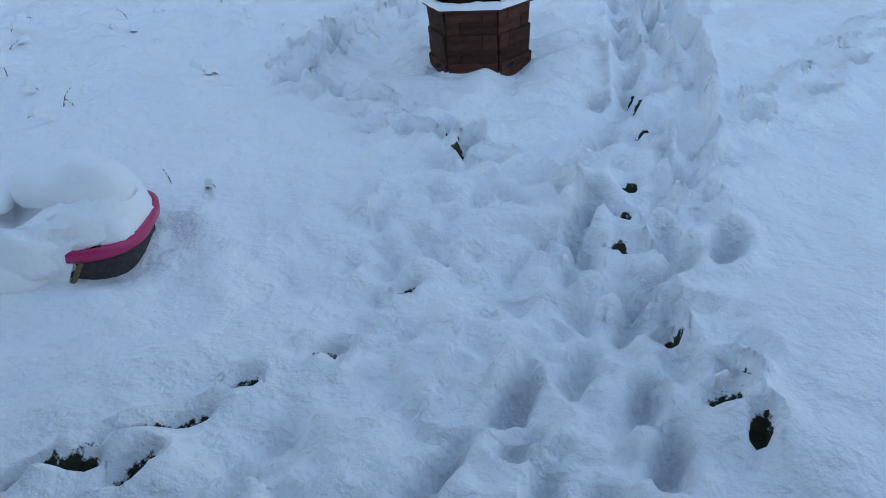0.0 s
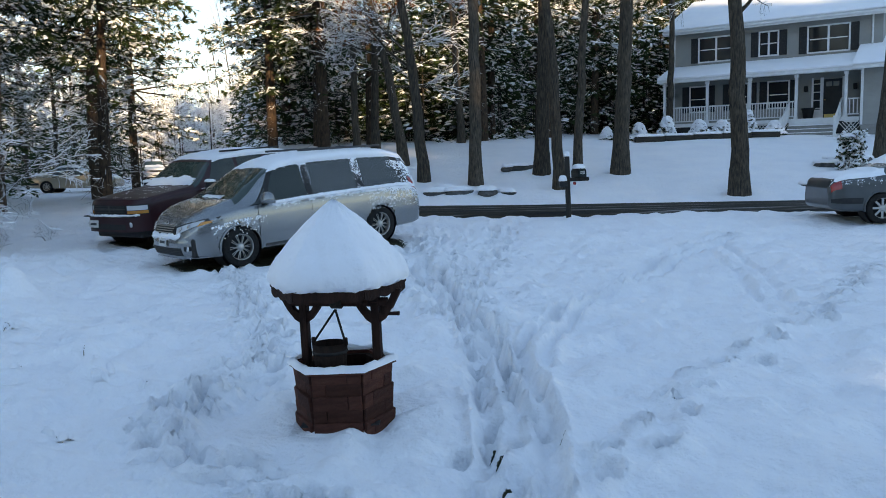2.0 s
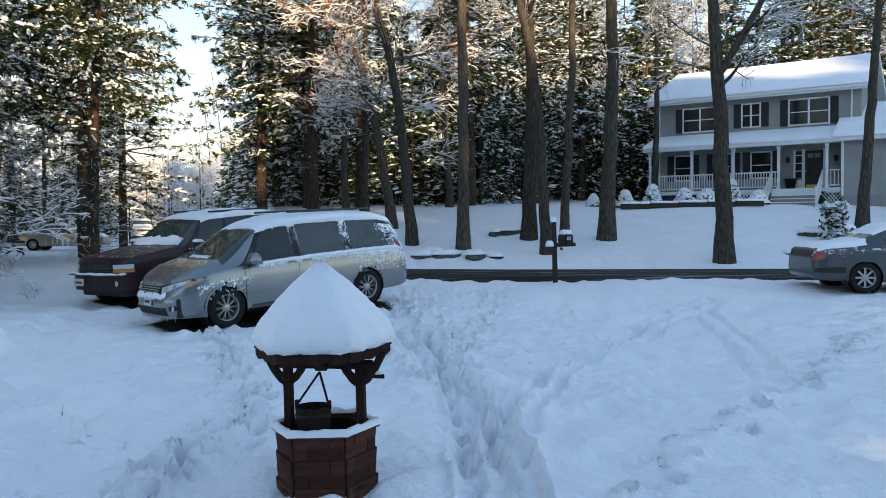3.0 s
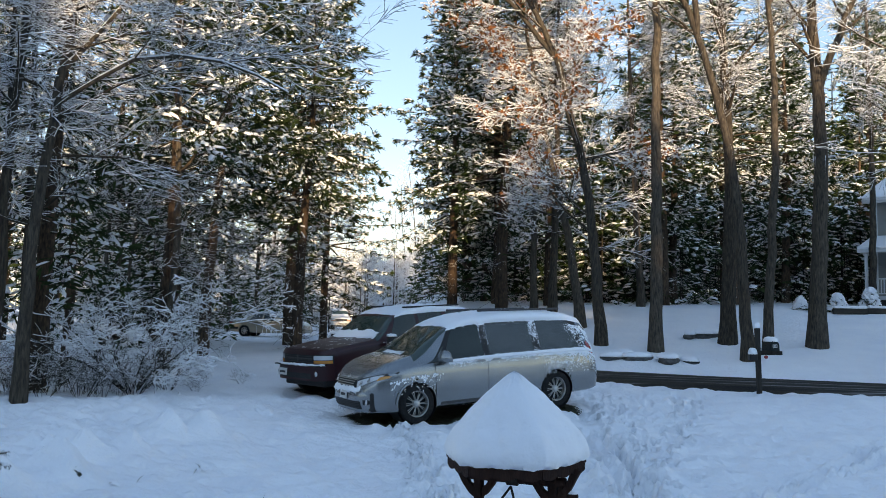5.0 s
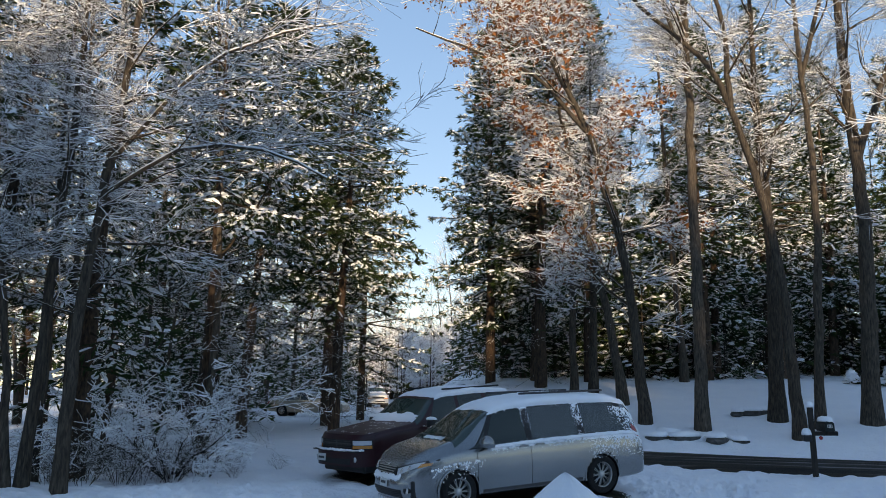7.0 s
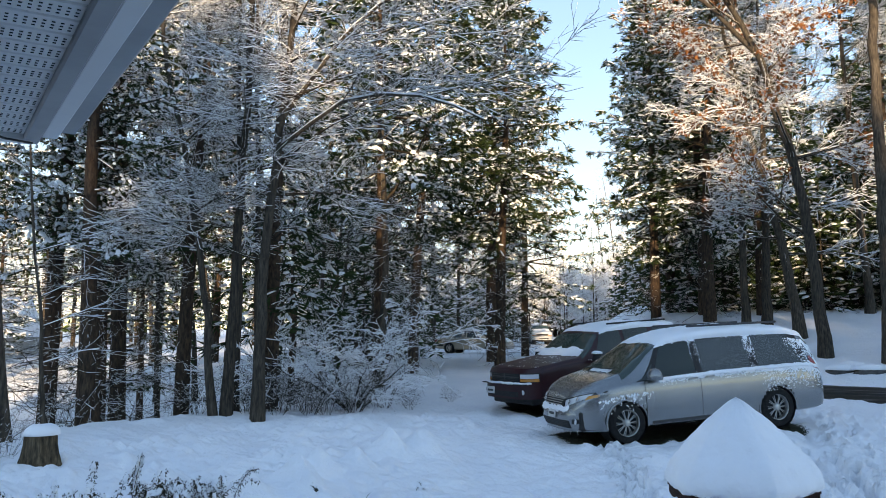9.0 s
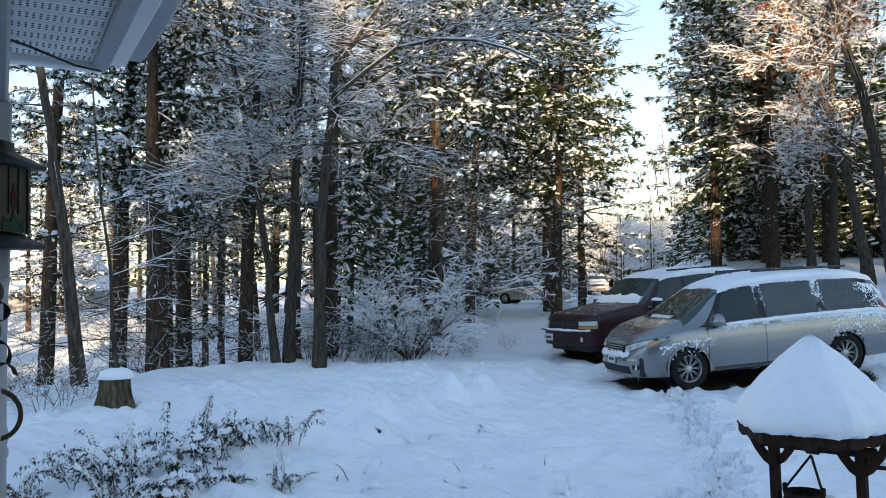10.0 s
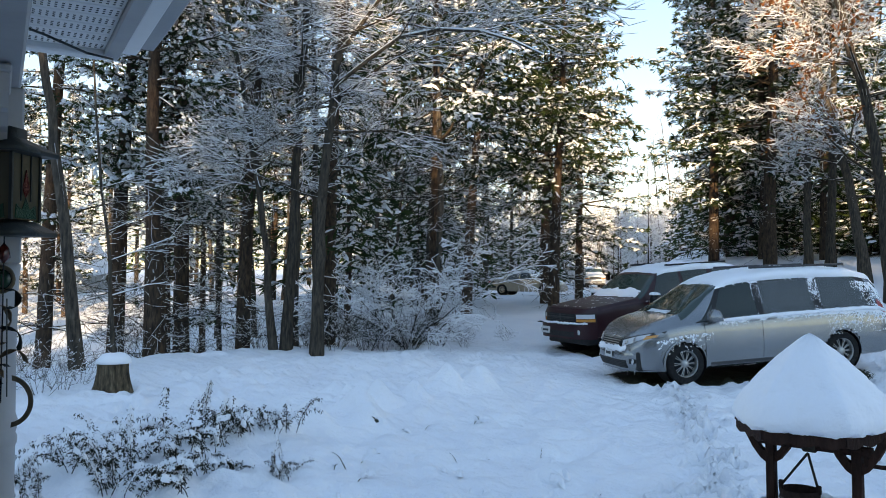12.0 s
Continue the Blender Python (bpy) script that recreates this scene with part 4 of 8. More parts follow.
HARDWOOD_STEMS = (
    (1.2, 28.4, [([(0, 0, 0), (0, 0, 7.5), (0, 0, 12.5), (-0.1, 0, 17.0), (-0.1, 0, 21.0)], 0.23, 0.06)], 11.5, 13, 3.2),
    (3.75, 30.2, [([(0, 0, 0), (0.12, 0, 5.1), (0.03, 0, 8.3), (-0.12, 0, 11.7), (-0.1, 0, 17.5)], 0.28, 0.05)], 7.0, 16, 3.6),
    (4.9, 29.0, [([(0, 0, 0), (0.32, 0, 7.5), (0.15, 0, 12.0), (-0.05, 0, 17.0), (-0.3, 0, 20.5)], 0.17, 0.04), ([(0.15, 0, 12.0), (0.95, -0.2, 15.3), (1.4, -0.3, 19.5)], 0.09, 0.03)], 10.5, 17, 3.2),
    (6.65, 29.9, [([(0, 0, 0), (0.22, 0, 7.1), (0, 0, 11.8), (-0.05, 0, 17.2), (0.1, 0, 21.5)], 0.31, 0.06), ([(0.2, 0, 9.0), (1.6, -0.4, 13.1), (2.2, -0.6, 15.8), (2.6, -0.7, 20.0)], 0.14, 0.03)], 9.5, 21, 3.8),
    (17.65, 32.3, [([(0, 0, 0), (0.2, -0.1, 3.9), (0.5, -0.3, 10.0), (0.6, -0.3, 17.0)], 0.25, 0.05)], 7.5, 14, 3.8),
    (-2.95, 35.9, [([(0, 0, 0), (0.15, 0, 6.0), (0.1, 0, 11.0), (0.2, 0, 16.0)], 0.2, 0.04)], 8.0, 13, 3.2),
    (-3.75, 35.8, [([(0, 0, 0), (-0.05, 0, 7.0), (0.1, 0, 12.0), (0, 0, 17.0)], 0.17, 0.04)], 9.0, 12, 3.2),
    (1.0, 40.0, [([(0, 0, 0), (-0.25, 0, 5.0), (-0.5, 0, 10.0), (-0.7, 0, 18.0)], 0.19, 0.04)], 7.5, 13, 3.6),
    (12.6, 44.5, [([(0, 0, 0), (0.1, 0, 7.0), (-0.1, 0, 18.0)], 0.2, 0.05)], 8.0, 12, 3.6),
)
for n, (x, y, stems, first, limbs, reach) in enumerate(HARDWOOD_STEMS):
    plant("hardwood_tree", stem_tree(220 + n, stems, first, limbs, reach, (0.45, 1.3), 3, 8, 0.07, 1.0, 1), BARE_MATS, x, y, "tall bare hardwood with snow along its branches", "tree", "hardwoods beyond the road")
for x, y, k, turn, size in ((-6.0, 40.0, 0, 0, 1.05), (-8.5, 45.0, 1, 80, 1.15), (-3.4, 39.5, 1, 200, 1.0), (2.2, 43.0, 1, 140, 0.95), (-11.5, 56.0, 0, 40, 1.0), (-8.6, 41.2, 1, 20, 0.98), (-5.5, 37.8, 0, 230, 0.9), (6.0, 45.0, 0, 50, 0.9), (9.5, 50.0, 1, 310, 0.95)):
    plant("pine_tree", PINES[k], PINE_MATS, x, y, "tall white pine loaded with snow", "tree", "pines beyond the road", turn, size, names=PINE_NAMES)
# the pines and woods beside the yard
plant("pine_tree", conifer(210, 15.5, 0.17, 0.40, 0.6, 5, 0.22, -0.12, dead=80, round_top=0.6, blades=5, snow=0.7, load=1.3), PINE_MATS, -12.5, 20.3, "white pine with heavy snow on its boughs", "tree", "pines beside the drive", names=PINE_NAMES)
plant("pine_tree", conifer(211, 16.8, 0.26, 0.33, 0.45, 6, 0.26, -0.2, dead=40, lopsided=0.25, round_top=0.62, blades=7, width=0.02, tuft_len=0.3, coarse=1.25, snow=0.75, load=1.1), PINE_MATS, -12.75, 30.4, "dense white pine with heavy snow on its boughs", "tree", "pines beside the drive", names=PINE_NAMES)
plant("pine_tree", conifer(212, 16.0, 0.22, 0.34, 0.5, 6, 0.26, -0.2, dead=40, lopsided=0.3, round_top=0.6, blades=7, width=0.02, tuft_len=0.3, coarse=1.3, snow=0.75, load=1.1), PINE_MATS, -14.4, 26.0, "white pine with thick snow along its boughs", "tree", "pines beside the drive", names=PINE_NAMES)
for x, y, k, turn, size in ((-21.5, 34.0, 0, 100, 0.85), (-18.8, 31.5, 1, 150, 0.9), (-15.01, 34.9, 0, 200, 0.8), (-15.65, 41.0, 1, 20, 0.8)):
    plant("pine_tree", PINES[k], PINE_MATS, x, y, "white pine with heavy snow on its boughs", "tree", "pines beside the drive", turn, size, names=PINE_NAMES)


# ---- vehicles ----
M_SILVER = material("silver_blue_paint", [(0.22, 0.235, 0.24), (0.27, 0.285, 0.29)], 1.5, 0.26, 0.75, bump=0.012, coat=0.9)
M_MAROON = material("maroon_paint", [(0.026, 0.002, 0.004), (0.040, 0.003, 0.006)], 1.5, 0.42, 0.0, bump=0.02, coat=0.12)
M_GREEN_GREY = material("dark_grey_green_paint", [(0.055, 0.065, 0.068), (0.08, 0.092, 0.095)], 1.5, 0.35, 0.4, bump=0.03, coat=0.5)
M_TAN = material("tan_paint", [(0.33, 0.29, 0.22), (0.40, 0.36, 0.28)], 1.5, 0.35, 0.4, bump=0.02, coat=0.5)
M_WHITE_PAINT = material("white_paint", [(0.62, 0.62, 0.60), (0.74, 0.74, 0.72)], 1.5, 0.4, 0.0, bump=0.02, coat=0.5)
M_RUBBER = material("tyre_rubber", [(0.012, 0.012, 0.012), (0.03, 0.03, 0.03)], 20, 0.9, bump=0.5)
M_ALLOY = material("alloy", [(0.40, 0.40, 0.39), (0.52, 0.52, 0.50)], 8, 0.38, 0.85, bump=0.05)
M_BLACK = material("black_plastic", [(0.010, 0.010, 0.011), (0.022, 0.022, 0.023)], 12, 0.6, bump=0.2)
M_TRIM_GREY = material("dull_grey_plastic", [(0.04, 0.04, 0.042), (0.07, 0.07, 0.072)], 12, 0.65, bump=0.2)
M_CHROME = material("chrome", [(0.6, 0.6, 0.6), (0.7, 0.7, 0.7)], 6, 0.18, 1.0, bump=0.03)
M_LENS = glass_material("headlight_lens", (0.58, 0.60, 0.62), 0.06)
M_AMBER = material("amber_lens", [(0.65, 0.20, 0.03), (0.8, 0.28, 0.05)], 9, 0.2, bump=0.05, coat=0.8)
M_RED = material("red_lens", [(0.35, 0.015, 0.015), (0.5, 0.03, 0.025)], 9, 0.2, bump=0.05, coat=0.8)
M_CAR_GLASS = glass_material("car_glass", (0.012, 0.022, 0.016), 0.015)
M_FROST_GLASS = glass_material("frosted_car_glass", (0.028, 0.036, 0.032), 0.08, dust=0.36, grain=75)
M_WINDSHIELD = glass_material("windshield_glass", (0.035, 0.060, 0.052), 0.05, dust=0.10, grain=3)
M_PLATE = material("number_plate", [(0.55, 0.56, 0.55), (0.65, 0.66, 0.64)], 9, 0.5, bump=0.05)


class Shell:
    """The skin of a car: half sections between stations along its length, front at +x."""

    def __init__(self, stations):
        self.s = np.array(sorted(stations), float)

    def section(self, x):
        zl, zb, zt, wl, wb, wt = (np.interp(x, self.s[:, 0], self.s[:, k]) for k in range(1, 7))
        hb = zb - zl
        top = zt - zb
        wm = max(wl, wb) * 1.012
        return np.array([(0, zl), (wl * 0.9, zl), (wl * 0.985, zl + 0.05 * hb), (wl, zl + 0.16 * hb), (wm, zl + 0.42 * hb), (wm * 0.998, zl + 0.72 * hb), (wb * 0.995, zl + 0.93 * hb), (wb * 0.975, zb),
                         (wb * 0.94 + (wt - wb) * 0.12, zb + 0.14 * top), (wb * 0.94 + (wt - wb * 0.94) * 0.55, zb + 0.52 * top), (wt * 1.0, zb + 0.86 * top), (wt * 0.93, zb + 0.955 * top), (wt * 0.62, zt - 0.006), (0, zt)])

    def at(self, x, v, side=1):
        p = self.section(x)
        i = min(len(p) - 2, int(v))
        y, z = p[i] + (p[i + 1] - p[i]) * (v - i)
        return Vector((x, y * side, z))

    def out(self, x, v, side=1):
        a = self.at(x + 0.02, v, side) - self.at(x - 0.02, v, side)
        b = self.at(x, min(12.99, v + 0.05), side) - self.at(x, max(0, v - 0.05), side)
        n = b.cross(a) * side
        return n.normalized() if n.length > 1e-9 else Vector((0, 0, 1))

    def body(self, arches, radius, step_x=0.05):
        own = bmesh.new()
        xs_ = np.arange(self.s[0, 0], self.s[-1, 0] + 1e-6, step_x)
        vv = [0, 0.5, 1, 1.5, 2, 2.5, 3, 3.25, 3.5, 3.75, 4, 4.3, 4.6, 5, 5.5, 6, 6.5, 7, 8, 9, 10, 10.5, 11, 11.5, 12, 12.5, 13]
        rows = []
        for x in xs_:
            half = [self.at(x, min(v, 12.999)) for v in vv]
            ring = half + [Vector((p.x, -p.y, p.z)) for p in half[-2:0:-1]]
            rows.append([own.verts.new(p) for p in ring])
        n = len(rows[0])
        for a, b in zip(rows, rows[1:]):
            for k in range(n):
                c = (a[k].co + b[(k + 1) % n].co) / 2
                if any(math.hypot(c.x - ax, c.z - az) < radius and abs(c.y) > 0.45 for ax, az in arches):
                    continue
                own.faces.new((a[k], b[k], b[(k + 1) % n], a[(k + 1) % n])).smooth = True
        own.faces.new(rows[0])
        own.faces.new(rows[-1][::-1])
        bmesh.ops.recalc_face_normals(own, faces=own.faces)
        return own

    def patch(self, xa, xb, va, vb, lift, side=1, nx=8, nv=5, thick=0.0, shear=None, jag=0.0, seed=0, bm=None):
        """A piece of skin laid lift above the body; shear shifts its ends along x by height; jag roughens it like snow."""
        own = bm or bmesh.new()
        r = random.Random(seed)
        grid = []
        for i in range(nx + 1):
            row = []
            for j in range(nv + 1):
                f, g = i / nx, j / nv
                x0, x1 = (xa, xb) if shear is None else (xa + shear[0] * g, xb + shear[1] * g)
                x = x0 + (x1 - x0) * f
                v = min(12.995, va + (vb - va) * g)
                edge = 0.0 if i in (0, nx) or j in (0, nv) else 1.0
                h = lift + thick * edge * r.uniform(0.75, 1.15)
                if jag and not edge:
                    x += r.uniform(-jag, jag)
                    v = max(0, min(12.995, v + r.uniform(-jag, jag) * 3))
                row.append(own.verts.new(self.at(x, v, side) + self.out(x, v, side) * h))
            grid.append(row)
        for i in range(nx):
            for j in range(nv):
                own.faces.new((grid[i][j], grid[i + 1][j], grid[i + 1][j + 1], grid[i][j + 1])).smooth = True
        bmesh.ops.recalc_face_normals(own, faces=own.faces[-nx * nv:] if bm is None else own.faces)
        return own

    def roof_patch(self, xa, xb, v, lift, thick, nx=16, ny=12, jag=0.0, seed=0):
        """A patch over the top from side to side, above section place v."""
        own = bmesh.new()
        r = random.Random(seed)
        grid = []
        for i in range(nx + 1):
            x = xa + (xb - xa) * i / nx
            row = []
            for j in range(ny + 1):
                g = -1 + 2 * j / ny
                side = 1 if g >= 0 else -1
                edge_v = v[0] + (v[1] - v[0]) * i / nx if isinstance(v, tuple) else v
                vv = min(12.995, 13 - (13 - edge_v) * abs(g))
                edge = min(1.0, 2.5 * min(i, nx - i) / nx + 0.0) * min(1.0, 3.0 * min(j, ny - j) / ny)
                h = lift + thick * min(1, edge ** 0.5) * (r.uniform(0.85, 1.1) if thick else 1)
                xx = x + (r.uniform(-jag, jag) if edge == 0 else 0)
                row.append(own.verts.new(self.at(xx, vv, side) + self.out(xx, vv, side) * h))
            grid.append(row)
        for i in range(nx):
            for j in range(ny):
                own.faces.new((grid[i][j], grid[i + 1][j], grid[i + 1][j + 1], grid[i][j + 1])).smooth = True
        bmesh.ops.recalc_face_normals(own, faces=own.faces)
        return own


def tyre_mesh(r, width):
    return lathe([(r * 0.66, -width / 2), (r * 0.9, -width / 2 - 0.004), (r * 0.985, -width / 2 + 0.02), (r, -width / 2 + 0.05), (r, width / 2 - 0.05), (r * 0.985, width / 2 - 0.02), (r * 0.9, width / 2 + 0.004), (r * 0.66, width / 2)], 32, cap=False)


def rim_mesh(r, spokes, width=0.03, pairs=False):
    """The rim's ring, spokes and hub, facing +z."""
    own = lathe([(r * 1.0, -0.10), (r * 1.0, 0.0), (r * 0.965, 0.012), (r * 0.92, -0.01), (r * 0.90, -0.08)], 32, cap=False)
    lathe([(0.001, 0.008), (0.04, 0.008), (0.062, -0.006), (0.075, -0.05)], 14, own, cap=False)
    for k in range(spokes):
        t = 2 * math.pi * k / spokes
        offs_ = (-0.09, 0.09) if pairs else (0,)
        for o in offs_:
            a = Vector((math.cos(t + o * 0.4), math.sin(t + o * 0.4), 0)) * 0.055
            b = Vector((math.cos(t + o), math.sin(t + o), 0)) * r * 0.94
            d = b - a
            box(d.length, width, 0.022, (a + b) / 2 + Vector((0, 0, -0.018)), 0.006, own, Matrix.Rotation(math.atan2(d.y, d.x), 4, "Z"))
    return own


def wheel(parent, x, y, r, side, spokes, pairs, width=0.21, bar=0.03):
    """tyre > rim > dark drum, standing at the axle's end."""
    m = Matrix.Translation((x, y, r)) @ Matrix.Rotation(radians(-90 * side), 4, "X")
    t = part("tyre", tyre_mesh(r, width), M_RUBBER, parent, "black winter-wet rubber tyre", m)
    part("rim", rim_mesh(r * 0.68, spokes, bar, pairs), M_ALLOY, t, "bright alloy rim", Matrix.Translation((0, 0, width / 2 - 0.02)))
    part("brake", lathe([(0.001, 0), (r * 0.64, 0), (r * 0.64, -0.02)], 20), M_BLACK, t, "", Matrix.Translation((0, 0, width / 2 - 0.10)))
    return t


def arch_lip(x, z, r, w, side, shell, thick=0.022):
    """The rolled edge of a wheel arch."""
    own = bmesh.new()
    prev = None
    for k in range(25):
        t = math.pi * (-0.06 + 1.12 * k / 24)
        ring = []
        px, pz = x + r * math.cos(t), z + r * math.sin(t)
        for q in range(6):
            a = 2 * math.pi * q / 6
            rr = r + thick * math.cos(a)
            ring.append(own.verts.new((x + rr * math.cos(t), side * (w + thick * 0.6 * math.sin(a)), z + rr * math.sin(t))))
        if prev:
            for q in range(6):
                own.faces.new((prev[q], prev[(q + 1) % 6], ring[(q + 1) % 6], ring[q])).smooth = True
        prev = ring
    bmesh.ops.recalc_face_normals(own, faces=own.faces)
    return own


def specks(shell, spots, seed, side=1, small=0.004, big=0.014):
    """Snow that clings to the paint in clumps; spots: x range, v range, count."""
    r = random.Random(seed)
    own = bmesh.new()
    for xa, xb, va, vb, count in spots:
        for _ in range(count // 3 + 1):
            f = r.random() ** 1.8
            cx, cv, wide = r.uniform(xa, xb), vb + (va - vb) * f, r.uniform(0.015, 0.06)
            for _ in range(int(r.uniform(2, 9) * (1.1 - 0.5 * f))):
                x = min(xb, max(xa, cx + r.gauss(0, wide)))
                v = min(vb, max(va, cv + r.gauss(0, wide * 4)))
                c, n = shell.at(x, v, side), shell.out(x, v, side)
                s = r.uniform(small, big) * (1.1 - 0.5 * f)
                u = Vector((1, 0, 0))
                w = n.cross(u).normalized()
                k = 5
                t0 = r.uniform(0, 6)
                ring = [own.verts.new(c + n * 0.002 + (u * math.cos(t0 + 6.283 * q / k) * s * r.uniform(0.4, 1.5) + w * math.sin(t0 + 6.283 * q / k) * s * r.uniform(0.4, 1.7))) for q in range(k)]
                tip = own.verts.new(c + n * s * 0.6)
                for q in range(k):
                    own.faces.new((ring[q], ring[(q + 1) % k], tip)).smooth = True
    bmesh.ops.recalc_face_normals(own, faces=own.faces)
    return own


def plate(parent, x, z, turn=0, y=0.0):
    p = part("number_plate", box(0.012, 0.30, 0.15, (0, 0, 0), 0.004), M_PLATE, parent, "white number plate with plain bars", pose(x, y, z, 0, -8, turn))
    part("plate_mark", box(0.004, 0.20, 0.045, (0.0085, 0, -0.005)), M_TRIM_GREY, p)
    return p


def car(name, m, label, shell, paint, r, axles, half_track, spokes, pairs, arch_r, extra, bar=0.03):
    t = thing(name, m, label, "car")
    body = part("body", shell.body([(x, r) for x in axles], arch_r), paint, t)
    part("underbody", box(axles[0] - axles[1] + 1.6, half_track * 2 - 0.35, 0.34, ((axles[0] + axles[1]) / 2, 0, 0.42), 0.03), M_BLACK, t)
    for x in axles:
        for s in (1, -1):
            wheel(t, x, s * (half_track - 0.10), r, s, spokes, pairs, bar=bar)
            part("wheel_arch", arch_lip(x, r, arch_r, half_track + 0.005, s, shell), paint, body)
            part("wheel_well", lathe([(arch_r * 0.99, -0.16), (arch_r * 0.99, 0.2), (0.01, 0.2)], 24, cap=False), M_BLACK, body, "", Matrix.Translation((x, s * (half_track - 0.19), r)) @ Matrix.Rotation(radians(90 * s), 4, "X"))
    extra(t, body, shell)
    return t


def seam(shell, x, va, vb, side=1, w=0.008, slant=0.0):
    return shell.patch(x, x + w, va, vb, 0.003, side, 1, 10, shear=(slant, slant))


def front_patch(fx, ya, yb, za, zb, lift, ny=16, nz=4, slope=0.0, taper=1.0, jag=0.0, thick=0.0, seed=0):
    """A piece of the car's face: x given by fx(y, z); slope raises it outwards, taper narrows its far end."""
    own = bmesh.new()
    r = random.Random(seed)
    grid = []
    for i in range(ny + 1):
        f = i / ny
        y = ya + (yb - ya) * f
        row = []
        for j in range(nz + 1):
            g = j / nz
            mid, half = (za + zb) / 2, (zb - za) / 2 * (1 + (taper - 1) * f)
            z = mid + half * (2 * g - 1) + slope * abs(y - ya)
            edge = i in (0, ny) or j in (0, nz)
            if edge and jag:
                z += r.uniform(-jag, jag)
            h = lift + (0 if edge else thick * r.uniform(0.6, 1.3))
            row.append(own.verts.new((fx(y, z) + h, y, z)))
        grid.append(row)
    for i in range(ny):
        for j in range(nz):
            own.faces.new((grid[i][j], grid[i + 1][j], grid[i + 1][j + 1], grid[i][j + 1])).smooth = True
    bmesh.ops.recalc_face_normals(own, faces=own.faces)
    if own.faces and own.faces[0].normal.x < 0:
        bmesh.ops.reverse_faces(own, faces=own.faces)
    return own


# the minivan
VAN = Shell([(-2.60, .34, .66, .80, .80, .82, .74), (-2.57, .30, .80, .98, .88, .90, .80), (-2.50, .28, .92, 1.12, .93, .94, .84), (-2.42, .26, 1.00, 1.50, .95, .965, .74), (-2.30, .25, 1.05, 1.665, .955, .975, .70), (-2.0, .24, 1.07, 1.73, .96, .985, .70),
             (-1.2, .24, 1.07, 1.76, .965, .985, .71), (-0.3, .24, 1.06, 1.76, .965, .985, .71), (0.2, .24, 1.05, 1.74, .965, .985, .70), (0.48, .24, 1.04, 1.705, .965, .982, .69), (0.74, .24, 1.03, 1.63, .965, .98, .67), (1.12, .24, 1.02, 1.405, .96, .972, .70), (1.50, .24, 1.00, 1.18, .955, .96, .78),
             (1.8, .23, .95, 1.11, .94, .94, .78), (2.0, .23, .89, 1.06, .91, .91, .74), (2.2, .25, .79, .98, .82, .82, .64), (2.30, .28, .70, .92, .74, .74, .54), (2.38, .32, .60, .82, .62, .62, .44), (2.44, .38, .52, .68, .48, .48, .32)])


def van_face(y, z):
    return 2.48 - 0.58 * (abs(y) / 0.95) ** 4.5 - 0.9 * max(0.0, z - 0.52) ** 1.35 - 0.6 * max(0.0, 0.40 - z) ** 1.2


VAN_CUTS = [(float(x), VAN.section(x)) for x in np.arange(2.44, 1.3, -0.006)]


def skin_front(y, z):
    """How far forward the skin reaches at that place across and up."""
    for x, p in VAN_CUTS:
        if p[1, 1] <= z <= p[-1, 1] and np.interp(z, p[1:, 1], p[1:, 0]) >= abs(y):
            return x
    return 1.3


def van_front(y, z):
    """The car's face or its skin, whichever stands further out."""
    return max(van_face(y, z), skin_front(y, z))


